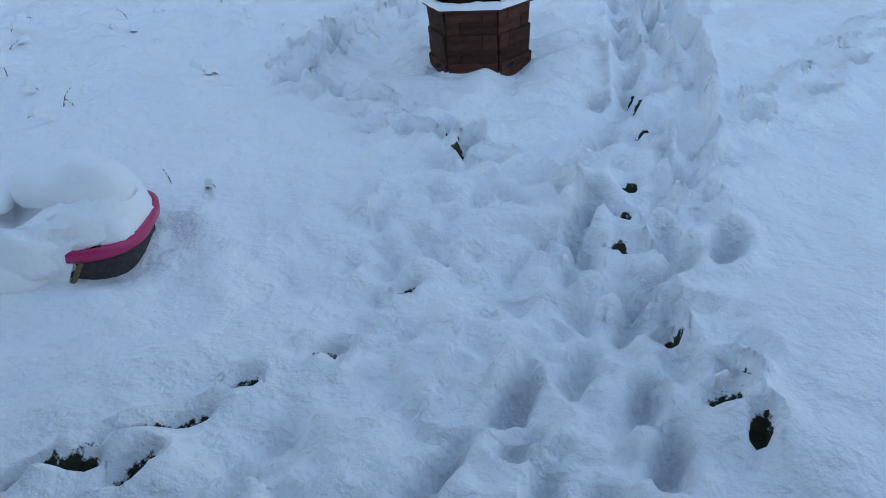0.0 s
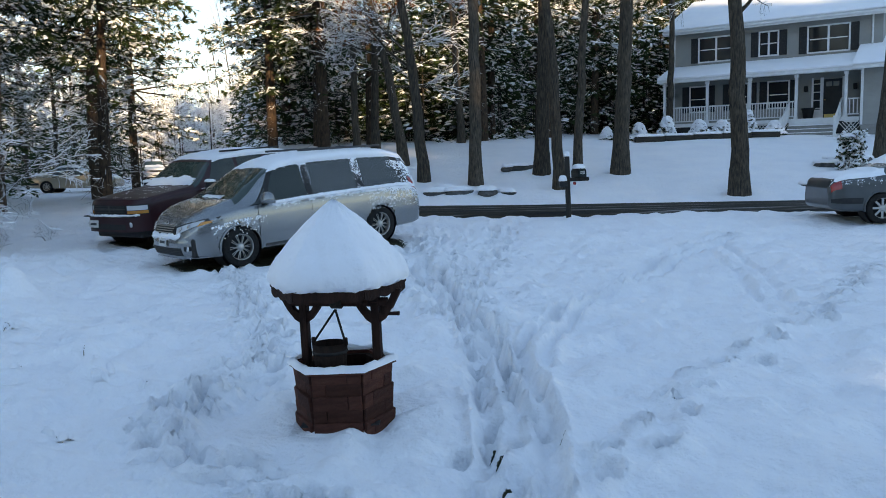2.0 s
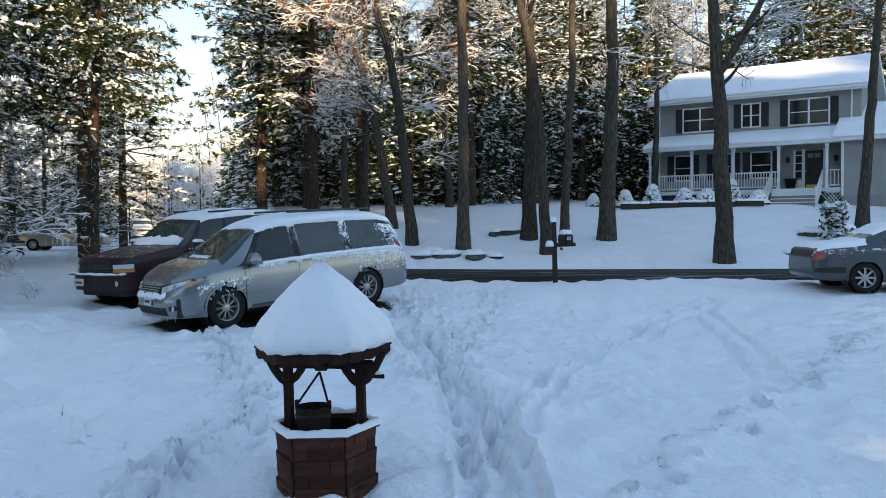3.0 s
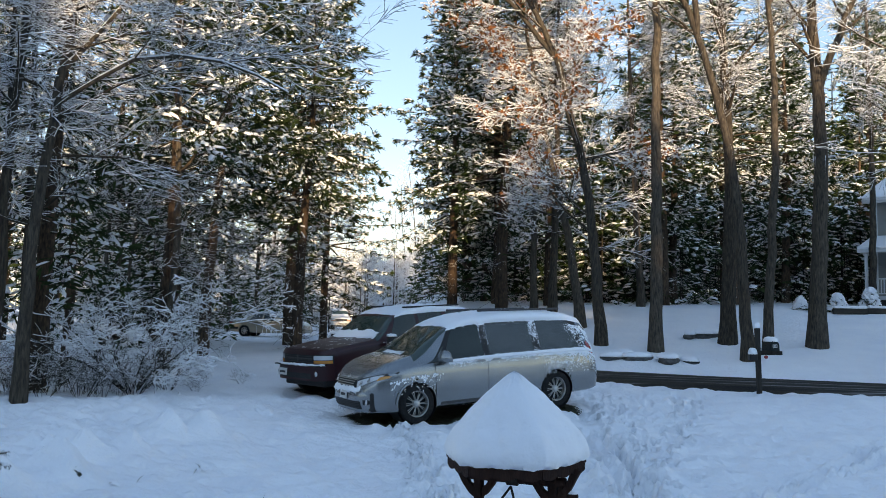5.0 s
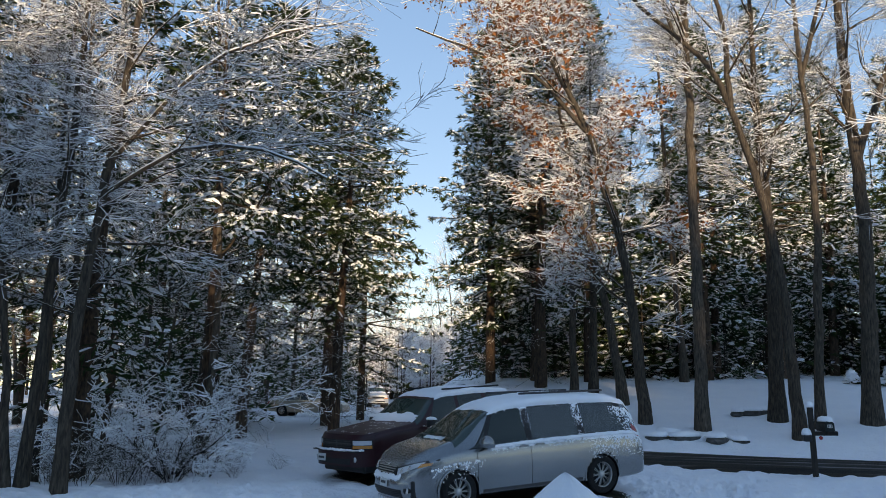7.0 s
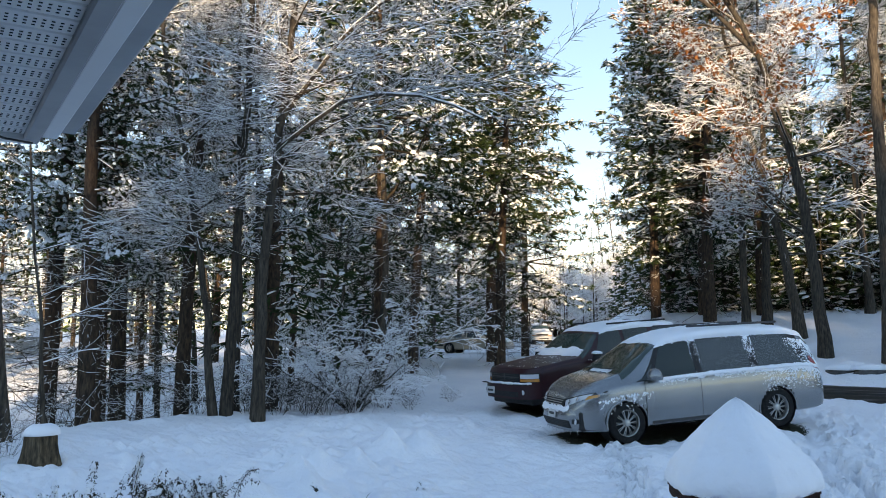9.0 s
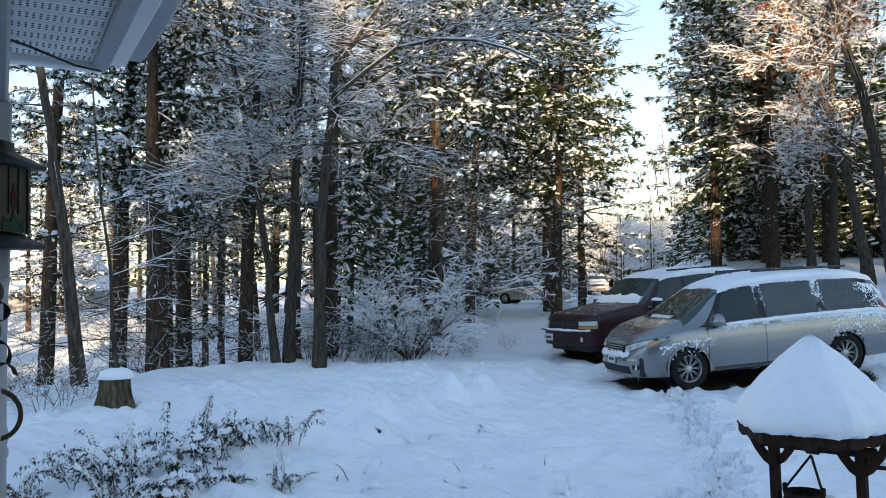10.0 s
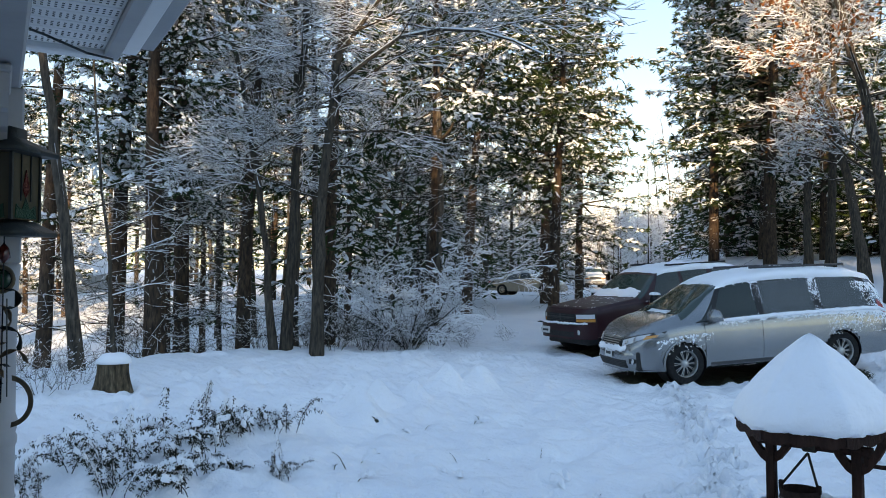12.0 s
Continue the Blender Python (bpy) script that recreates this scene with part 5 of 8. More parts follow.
def van_trim(t, body, sh):
    for s in (1, -1):
        door = part("front_door", sh.patch(0.06, 1.14, 2.2, 6.9, 0.004, s, 10, 10), M_SILVER, t, "", None)
        part("seam", seam(sh, 1.14, 2.2, 6.9, s), M_BLACK, door)
        part("handle", box(0.20, 0.03, 0.035, (0, 0, 0), 0.012, seg=2), M_SILVER, door, "", Matrix.Translation(sh.at(0.20, 6.15, s) + Vector((0, s * 0.015, 0))))
        slide = part("sliding_door", sh.patch(-1.08, 0.05, 2.2, 6.9, 0.004, s, 10, 10), M_SILVER, t)
        part("door_panel", sh.patch(-1.80, -1.08, 5.2, 6.9, 0.004, s, 6, 5), M_SILVER, slide)
        part("seam", seam(sh, 0.05, 2.2, 6.9, s), M_BLACK, slide)
        part("rear_seam", seam(sh, -1.81, 5.2, 6.9, s), M_BLACK, slide)
        part("handle", box(0.20, 0.03, 0.035, (0, 0, 0), 0.012, seg=2), M_SILVER, slide, "", Matrix.Translation(sh.at(-0.14, 6.15, s) + Vector((0, s * 0.015, 0))))
        part("window_surround", sh.patch(-2.28, 1.30, 7.15, 10.42, 0.003, s, 34, 8, shear=(0.10, -0.62)), M_BLACK, body)
        part("front_side_window", sh.patch(0.09, 1.02, 7.3, 10.3, 0.006, s, 14, 6, shear=(0.0, -0.40)), M_CAR_GLASS, t, "dark glass mirroring bare trees")
        part("quarter_glass", sh.patch(1.06, 1.27, 7.3, 9.0, 0.006, s, 6, 6, shear=(-0.18, -0.36)), M_CAR_GLASS, t)
        part("middle_side_window", sh.patch(-1.04, -0.03, 7.3, 10.3, 0.006, s, 10, 6), M_FROST_GLASS, t, "frosted dark side glass")
        part("rear_side_window", sh.patch(-2.14, -1.20, 7.5, 10.2, 0.006, s, 10, 6, shear=(0.16, 0.0)), M_FROST_GLASS, t, "frosted dark side glass")
        part("pillar", sh.patch(-0.03, 0.08, 7.2, 10.4, 0.007, s, 1, 6), M_BLACK, t)
        bezel = part("headlight", front_patch(van_front, s * 0.40, s * 0.925, 0.625, 0.785, 0.006, 14, 4, 0.36, 0.35), M_BLACK, t, "clear swept-back headlight")
        part("lens", front_patch(van_front, s * 0.42, s * 0.83, 0.64, 0.765, 0.012, 12, 4, 0.36, 0.55), M_LENS, bezel, "clear lens")
        part("turn_signal", front_patch(van_front, s * 0.80, s * 0.91, 0.78, 0.845, 0.014, 6, 3, 0.30, 0.6), M_AMBER, bezel, "amber corner lens")
        for y, z in ((0.52, 0.735), (0.66, 0.785)):
            part("lamp_bowl", lathe([(0.001, 0.004), (0.035, 0.006), (0.045, 0.014)], 14), M_CHROME, bezel, "", Matrix.Translation((van_front(y, z) + 0.010, s * y, z)) @ Matrix.Rotation(radians(60), 4, "Y"))
        fog = part("fog_light_recess", front_patch(van_front, s * 0.62, s * 0.735, 0.375, 0.455, 0.010, 8, 3, 0.02, 0.75), M_BLACK, t, "black fog light recess")
        part("fog_light", lathe([(0.001, 0.012), (0.04, 0.010), (0.05, 0)], 14), M_LENS, fog, "", Matrix.Translation((van_front(0.68, 0.41) + 0.014, s * 0.68, 0.415)) @ Matrix.Rotation(radians(80), 4, "Y"))
        tl = part("tail_light", sh.patch(-2.53, -2.32, 6.3, 8.4, 0.012, s, 5, 5), M_RED, t, "red wrap-round tail light")
        mirror = part("door_mirror", snow_blob(0.13, 0.17, 0.20, 3, 12, 4, 0.04), M_SILVER, t, "", Matrix.Translation(sh.at(1.0, 7.1, s) + Vector((0, s * 0.13, 0.02))))
        part("mirror_stalk", box(0.06, 0.16, 0.04, (0, 0, 0), 0.01), M_BLACK, mirror, "", Matrix.Translation((0, -s * 0.08, 0)))
        part("sill", sh.patch(-1.05, 1.05, 1.9, 2.7, 0.006, s, 8, 2), M_TRIM_GREY, body)
        rail = part("roof_rail", rod((-1.9, 0, 0), (0.0, 0, 0.03), 0.02), M_TRIM_GREY, t, "", Matrix.Translation((0, s * 0.585, 1.87)))
        part("rail_snow", sh.patch(-2.42, 0.82, 6.45, 7.36, 0.002, s, 130, 5, thick=0.035, jag=0.055, seed=70 + s), M_SNOW, t, "band of snow along the window sills")
        tagged(part("clinging_snow", specks(sh, [(-2.5, 0.85, 5.7, 6.7, 1500), (-2.5, -1.2, 4.3, 6.8, 1100), (-2.5, -1.9, 6.8, 9.6, 500), (1.0, 2.0, 4.0, 5.2, 160), (-0.05, 0.10, 7, 10.5, 260), (-1.20, -1.02, 7, 10.5, 380), (-2.3, 0.6, 10.0, 10.7, 500)], 5 + s, s, 0.005, 0.019), M_SNOW, t, "clinging patches of snow"), kind="stuff")
    part("windshield", sh.roof_patch(0.74, 1.52, (10.45, 8.7), 0.006, 0.0, 14, 14), M_WINDSHIELD, t, "greenish windshield with melting snow")
    for y, turn in ((0.25, 8), (-0.3, 8)):
        part("wiper", rod((0, -0.28, 0), (0.02, 0.28, 0.02), 0.011, 0.008, 6), M_BLACK, t, "", Matrix.Translation((1.47, y, 1.225)))
    part("front_bumper", front_patch(van_face, -0.935, 0.935, 0.24, 0.90, 0.0, 44, 16), M_SILVER, t)
    grille = part("grille", front_patch(van_front, -0.38, 0.38, 0.655, 0.80, 0.004, 16, 4), M_BLACK, t, "slatted dark grille")
    for k in range(4):
        part("grille_bar", front_patch(van_front, -0.37 + 0.02 * k, 0.37 - 0.02 * k, 0.785 - 0.037 * k, 0.80 - 0.037 * k, 0.014, 16, 1), M_ALLOY, grille)
    part("badge", lathe([(0.03, 0.004), (0.05, 0.01), (0.058, 0)], 16, cap=False), M_CHROME, t, "", Matrix.Translation((van_front(0, 0.845) + 0.012, 0, 0.845)) @ Matrix.Rotation(radians(55), 4, "Y") @ Matrix.Diagonal((0.75, 1.1, 1, 1)))
    intake = part("lower_intake", front_patch(van_face, -0.56, 0.56, 0.295, 0.43, 0.004, 18, 4), M_BLACK, t, "black lower intake")
    for k in range(4):
        part("intake_slat", front_patch(van_face, -0.54, 0.54, 0.315 + 0.03 * k, 0.325 + 0.03 * k, 0.014, 16, 1), M_TRIM_GREY, intake)
    plate(t, van_face(0, 0.53) + 0.018, 0.525)
    part("bumper_snow", front_patch(van_front, -0.62, 0.52, 0.565, 0.665, 0.006, 44, 4, jag=0.03, thick=0.04, seed=8), M_SNOW, t, "snow caught on the bumper's ledge")
    for k in range(16):
        y = -0.62 + 0.085 * k + 0.02 * math.sin(5 * k)
        part("icicle", rod((0, 0, 0), (0, 0, -0.05 - 0.03 * math.sin(3 * k)), 0.006, 0.001, 5), M_LENS, t, "", Matrix.Translation((van_front(y, 0.25) + 0.004, y, 0.25)))
    part("roof_snow", sh.roof_patch(-2.38, 0.72, (9.95, 10.15), 0.006, 0.12, 60, 24, 0.035, 4), M_SNOW, t, "layer of snow on the roof")
    part("cowl_snow", sh.roof_patch(1.44, 1.54, 12.2, 0.008, 0.02, 8, 8, 0.03, 6), M_SNOW, t)


car("minivan", pose(-2.96, 15.40, 0.205, 0, 3.5, 222.0), "silver-blue minivan dusted with snow parked on the drive", VAN, M_SILVER, 0.345, (1.515, -1.515), 0.955, 10, True, 0.395, van_trim, 0.011)

# the maroon truck-like wagon beside it
SUV = Shell([(-2.42, .45, .85, 1.0, .82, .84, .78), (-2.38, .40, 1.0, 1.3, .88, .90, .80), (-2.30, .40, 1.12, 1.70, .90, .90, .72), (-2.15, .40, 1.14, 1.78, .90, .90, .70), (-1.0, .40, 1.14, 1.80, .90, .90, .70), (0.0, .40, 1.12, 1.77, .90, .90, .69), (0.25, .40, 1.11, 1.70, .90, .90, .67),
             (0.95, .40, 1.09, 1.20, .90, .90, .80), (1.5, .40, 1.06, 1.14, .90, .90, .80), (2.0, .40, .99, 1.085, .88, .89, .78), (2.2, .42, .95, 1.055, .84, .84, .74), (2.32, .44, .90, 1.01, .76, .76, .66), (2.36, .46, .80, .94, .70, .70, .60)])


def suv_face(y, z):
    return 2.46 - 0.32 * (abs(y) / 0.9) ** 5 - 0.9 * max(0.0, z - 0.93) ** 1.2


def paint_of(ob):
    return ob.data.materials[0]


def suv_trim(t, body, sh):
    for s in (1, -1):
        part("front_side_window", sh.patch(-0.35, 0.66, 7.3, 10.2, 0.006, s, 8, 5, shear=(0.0, -0.42)), M_CAR_GLASS, t)
        part("rear_door_window", sh.patch(-1.25, -0.45, 7.3, 10.2, 0.006, s, 6, 5), M_CAR_GLASS, t)
        part("cargo_window", sh.patch(-2.18, -1.40, 7.3, 10.2, 0.006, s, 6, 5), M_FROST_GLASS, t, "frosted side glass")
        d = part("front_door", sh.patch(-0.42, 0.9, 2.2, 6.9, 0.004, s, 8, 8), M_MAROON, t)
        part("seam", seam(sh, 0.9, 2.2, 6.9, s), M_BLACK, d)
        part("handle", box(0.18, 0.03, 0.04, (0, 0, 0), 0.01), M_BLACK, d, "", Matrix.Translation(sh.at(-0.22, 6.3, s) + Vector((0, s * 0.015, 0))))
        hl = part("headlight", front_patch(suv_face, s * 0.52, s * 0.88, 0.755, 0.945, 0.006, 10, 4), M_BLACK, t, "square clear headlight with an amber strip")
        part("lens", front_patch(suv_face, s * 0.535, s * 0.87, 0.835, 0.925, 0.014, 10, 3), M_LENS, hl, "clear lens")
        part("turn_signal", front_patch(suv_face, s * 0.535, s * 0.875, 0.765, 0.825, 0.016, 10, 2), M_AMBER, hl, "amber strip lens")
        part("tail_light", sh.patch(-2.37, -2.24, 5.2, 7.6, 0.012, s, 3, 4), M_RED, t)
        mirror = part("door_mirror", snow_blob(0.10, 0.13, 0.19, 5, 12, 4, 0.04), M_BLACK, t, "black door mirror", Matrix.Translation(sh.at(0.66, 7.1, s) + Vector((0, s * 0.16, -0.02))))
        part("mirror_snow", snow_blob(0.11, 0.14, 0.06, 6), M_SNOW, mirror, "", Matrix.Translation((0, 0, 0.16)))
        part("roof_rail", rod((-2.0, 0, 0), (-0.1, 0, 0.0), 0.02), M_BLACK, t, "", Matrix.Translation((0, s * 0.58, 1.86)))
        tagged(part("clinging_snow", specks(sh, [(-2.3, 0.8, 6.2, 7.3, 200)], 25 + s, s), M_SNOW, t), kind="stuff")
    part("windshield", sh.roof_patch(0.30, 0.93, (10.4, 8.6), 0.006, 0.0, 10, 12), M_WINDSHIELD, t, "windshield half covered by slid snow")
    part("windshield_snow", sh.roof_patch(0.74, 0.98, 10.9, 0.01, 0.035, 14, 16, 0.06, 11), M_SNOW, t, "snow slid down the windshield")
    part("front_panel", front_patch(suv_face, -0.89, 0.89, 0.60, 1.04, 0.0, 30, 10), paint_of(body), t)
    grille = part("grille", front_patch(suv_face, -0.50, 0.50, 0.765, 0.935, 0.006, 14, 3), M_BLACK, t, "black grille with a cross bar")
    part("grille_bar", front_patch(suv_face, -0.50, 0.50, 0.845, 0.868, 0.016, 14, 1), M_TRIM_GREY, grille)
    part("grille_bar", front_patch(suv_face, -0.02, 0.02, 0.765, 0.935, 0.016, 2, 3), M_TRIM_GREY, grille)
    for k in range(4):
        part("grille_slat", front_patch(suv_face, -0.48, 0.48, 0.785 + 0.04 * k, 0.793 + 0.04 * k, 0.011, 14, 1), M_TRIM_GREY, grille)
    bumper = lambda y, z: suv_face(y, z) + 0.10
    part("front_bumper", front_patch(bumper, -0.93, 0.93, 0.40, 0.72, 0.0, 30, 8), paint_of(body), t, "dark bumper with a ridge of snow")
    part("bumper_top", prism([(2.30, 0), (2.565, 0), (2.565, 0.02), (2.30, 0.02)], 1.5, at=Matrix.Translation((0, -0.75, 0.705))), M_BLACK, t)
    part("bumper_snow", front_patch(lambda y, z: bumper(y, z) - 0.03, -0.86, 0.80, 0.70, 0.755, 0.0, 40, 4, jag=0.014, thick=0.05, seed=12), M_SNOW, t, "ridge of snow on the bumper")
    part("air_dam", front_patch(bumper, -0.55, 0.55, 0.45, 0.56, 0.005, 14, 3), M_BLACK, t)
    for s in (1, -1):
        part("fog_light", lathe([(0.001, 0.012), (0.05, 0.01), (0.055, 0)], 12), M_LENS, t, "", pose(bumper(0.66, 0.55), s * 0.66, 0.55, 0, 90, 0))
    plate(t, 2.575, 0.56, 0, -0.42)
    part("roof_snow", sh.roof_patch(-2.25, 0.22, 10.15, 0.004, 0.10, 26, 14, 0.03, 14), M_SNOW, t, "thick layer of snow on the roof")
    for s in (1, -1):
        tagged(part("hood_snow", specks(sh, [(1.0, 2.2, 10.5, 12.9, 60)], 31, s, 0.006, 0.018), M_SNOW, t), kind="stuff")


car("sport_utility_vehicle", pose(-5.5, 18.53, ground(-5.5, 18.53) - 0.05, 0, 3.5, 238.0), "maroon sport utility vehicle with snow on its roof", SUV, M_MAROON, 0.37, (1.50, -1.45), 0.90, 5, True, 0.44, suv_trim, 0.05)

SEDAN = Shell([(-2.38, .38, .62, .74, .70, .70, .62), (-2.32, .30, .80, .92, .80, .80, .70), (-2.1, .26, .88, 1.00, .86, .86, .74), (-1.55, .24, .92, 1.04, .875, .875, .72), (-0.75, .22, .93, 1.40, .88, .88, .58), (-0.2, .22, .93, 1.44, .88, .88, .58), (0.25, .22, .92, 1.40, .88, .88, .57), (1.15, .22, .88, .99, .88, .88, .74),
               (1.9, .22, .78, .90, .86, .86, .72), (2.25, .24, .68, .78, .80, .80, .62), (2.38, .30, .55, .64, .66, .66, .5)])


def sedan_trim(paint):
    def trim(t, body, sh):
        for s in (1, -1):
            part("front_side_window", sh.patch(-0.20, 0.78, 7.3, 10.3, 0.006, s, 8, 5, shear=(0.0, -0.48)), M_CAR_GLASS, t)
            part("rear_side_window", sh.patch(-1.15, -0.27, 7.3, 10.3, 0.006, s, 8, 5, shear=(0.38, 0.0)), M_FROST_GLASS, t)
            part("tail_light", sh.patch(-2.34, -2.16, 5.3, 8.4, 0.010, s, 4, 4), M_RED, t, "red tail light")
            part("headlight", sh.patch(2.02, 2.28, 6.0, 9.5, 0.008, s, 4, 4), M_LENS, t)
            part("front_door", sh.patch(-0.22, 0.95, 2.4, 6.9, 0.004, s, 8, 6), paint, t)
            part("seam", seam(sh, -0.235, 2.4, 6.9, s), M_BLACK, body)
            part("bumper_strip", sh.patch(-2.34, -1.75, 3.4, 4.1, 0.012, s, 6, 2), M_BLACK, body)
            tagged(part("clinging_snow", specks(sh, [(-2.2, 1.5, 5.2, 7.3, 260), (-2.35, -1.5, 7.2, 10, 120)], 45 + s, s), M_SNOW, t, "clinging patches of snow"), kind="stuff")
        part("windshield", sh.roof_patch(0.30, 1.10, 10.75, 0.006, 0.0, 8, 10), M_WINDSHIELD, t)
        part("rear_window", sh.roof_patch(-1.45, -0.82, 10.75, 0.006, 0.0, 8, 10), M_FROST_GLASS, t)
        part("roof_snow", sh.roof_patch(-1.15, 0.32, 10.15, 0.004, 0.07, 16, 12, 0.03, 24), M_SNOW, t, "snow on the roof")
        part("boot_snow", sh.roof_patch(-2.28, -1.3, 8.5, 0.004, 0.045, 14, 12, 0.03, 25), M_SNOW, t, "snow on the boot lid")
        part("hood_snow", sh.roof_patch(1.1, 2.1, 8.5, 0.004, 0.045, 14, 12, 0.03, 26), M_SNOW, t, "snow on the hood")
    return trim


car("sedan", pose(10.5, 17.15, ground(10.5, 17.1) - 0.04, 0, 0, -6), "dark grey-green sedan with snow on boot and roof", SEDAN, M_GREEN_GREY, 0.32, (1.38, -1.35), 0.87, 8, False, 0.365, sedan_trim(M_GREEN_GREY), 0.045)
car("sedan", pose(-20.6, 45.3, ground(-20.6, 45.3) + 0.02, 0, 0, 2), "tan sedan parked on the snowy verge", SEDAN, M_TAN, 0.32, (1.38, -1.35), 0.87, 8, False, 0.365, sedan_trim(M_TAN), 0.045)
car("wagon", pose(-24.6, 68.5, ground(-24.6, 68.5), 0, 0, -66), "white wagon parked far down the road", SUV, M_WHITE_PAINT, 0.36, (1.50, -1.45), 0.90, 6, False, 0.44, suv_trim, 0.04)


# ---- the wishing well ----
M_WELL = material("red_stained_boards", [(0.045, 0.014, 0.010), (0.085, 0.028, 0.020), (0.11, 0.042, 0.030)], 5, 0.75, bump=0.6, stretch=(1, 1, 3), spread=0.35)
M_WELL_DARK = material("dark_stained_wood", [(0.022, 0.010, 0.008), (0.05, 0.022, 0.016)], 6, 0.75, bump=0.6, stretch=(3, 3, 0.6), spread=0.2)
M_BUCKET = material("old_bucket_wood", [(0.020, 0.012, 0.010), (0.045, 0.026, 0.02)], 7, 0.8, bump=0.5, stretch=(3, 3, 0.6))
M_ROPE = material("rope", [(0.03, 0.024, 0.02), (0.06, 0.05, 0.04)], 60, 0.95)


def hexagon(r, turn=0.0):
    return [(r * math.cos(radians(60 * k + turn)), r * math.sin(radians(60 * k + turn))) for k in range(6)]


def hex_ring(r0, r1, z0, z1, turn=0.0, bm=None):
    own = bm or bmesh.new()
    a, b = hexagon(r0, turn), hexagon(r1, turn)
    vs = [[own.verts.new((x, y, z)) for x, y in h] for h, z in ((b, z0), (b, z1), (a, z1), (a, z0))]
    for p, q in zip(vs, vs[1:] + vs[:1]):
        for k in range(6):
            own.faces.new((p[k], p[(k + 1) % 6], q[(k + 1) % 6], q[k]))
    bmesh.ops.recalc_face_normals(own, faces=own.faces)
    return own


def wishing_well(m):
    askew = Matrix.Rotation(radians(-13), 4, "Z")
    t = thing("wishing_well", m, "red-stained wooden wishing well with a snow-capped roof", "wishing well")
    wall = part("wall", hex_ring(0.30, 0.352, -0.12, 0.44), M_WELL_DARK, t, "dark wooden lining")
    r = random.Random(3)
    course = 0.094
    for row in range(6):
        z = -0.10 + row * course
        for side in range(6):
            a, b = (Vector((*p, 0)) for p in (hexagon(0.372)[side], hexagon(0.372)[(side + 1) % 6]))
            mid, d = (a + b) / 2, (b - a)
            n = Vector((mid.x, mid.y, 0)).normalized()
            cut = 0.5 + (0.22 if (row + side) % 2 else -0.22)
            for f0, f1 in ((0.0, cut), (cut, 1.0)):
                ln = d.length * (f1 - f0) - 0.003
                c = a + d * (f0 + f1) / 2 + n * (r.uniform(-0.004, 0.006) + (0.01 if row % 2 else 0))
                turn = Matrix.Rotation(math.atan2(d.y, d.x), 4, "Z") @ Matrix.Rotation(radians(r.uniform(5, 9)), 4, "X") @ Matrix.Rotation(radians(r.uniform(-0.8, 0.8)), 4, "Y")
                part("board", box(ln, 0.032, course + 0.012, (0, 0, 0), 0.004), M_WELL, wall, "", Matrix.Translation(c + Vector((0, 0, z + course / 2))) @ turn)
    part("rim", hex_ring(0.345, 0.425, 0.435, 0.462), M_WELL, t)
    # snow on the rim, lumpy
    own = bmesh.new()
    rows = []
    n = 48
    for k in range(n):
        ang = 2 * math.pi * k / n
        seg = (math.degrees(ang) % 60) - 30
        hexr = 0.866 / math.cos(radians(seg))
        row = []
        for rr, z in ((0.372, 0.462), (0.378, 0.484), (0.405, 0.496), (0.432, 0.484), (0.445, 0.452)):
            q = rr * hexr * 1.0 + r.uniform(-0.006, 0.006)
            row.append(own.verts.new((q * math.cos(ang), q * math.sin(ang), z + (r.uniform(-0.012, 0.012) if z > 0.47 else 0))))
        rows.append(row)
    for p, q in zip(rows, rows[1:] + rows[:1]):
        for k in range(4):
            own.faces.new((p[k], q[k], q[k + 1], p[k + 1])).smooth = True
    bmesh.ops.recalc_face_normals(own, faces=own.faces)
    part("rim_snow", own, M_SNOW, t, "band of snow on the rim")
    # a flat black sheet gives the well's inside its shade by colour
    part("pit_shade", prism([(-0.3, 0), (0.3, 0), (0.3, 0.01), (-0.3, 0.01)], 0.6, at=Matrix.Translation((0, -0.3, 0.06))), M_BLACK, t, "black sheet painted as the shade inside the well")
    # posts, braces, axle
    for s in (-1, 1):
        post = part("post", box(0.065, 0.065, 1.0, (0, 0, 0), 0.006), M_WELL_DARK, t, "", askew @ Matrix.Translation((s * 0.30, 0, 0.56)))
        for f in (-1, 1):
            brace = prism([(0, 0), (0.05, 0.03), (0.11, 0.10), (0.17, 0.20), (0.20, 0.25), (0.13, 0.25), (0.10, 0.18), (0.05, 0.10), (0.0, 0.07)], 0.05, at=Matrix.Translation((0, -0.02, 0)))
            part("brace", brace, M_WELL_DARK, post, "", Matrix.Translation((s * 0.02 if f == s else -s * 0.02, 0, 0.17)) @ Matrix.Rotation(0 if f > 0 else math.pi, 4, "Z"))
    axle = part("axle", rod((-0.40, 0, 0), (0.40, 0, 0), 0.034, n=10), M_WELL_DARK, t, "", askew @ Matrix.Translation((0, 0, 0.885)))
    crank = part("crank", box(0.03, 0.05, 0.09, (0, 0, 0), 0.008), M_WELL_DARK, t, "", askew @ pose(0.36, 0, 0.835))
    part("grip", rod((0, 0, 0), (0.12, 0, 0), 0.016), M_WELL_DARK, crank, "", Matrix.Translation((0.01, 0, -0.03)))
    part("grip_snow", snow_blob(0.05, 0.018, 0.02, 4), M_SNOW, crank, "", Matrix.Translation((0.07, 0, -0.016)))
    part("rope_coil", lathe([(0.036, -0.05), (0.05, -0.04), (0.05, 0.04), (0.036, 0.05)], 14, cap=False), M_ROPE, axle, "", Matrix.Translation((-0.02, 0, 0)) @ Matrix.Rotation(radians(90), 4, "Y"))
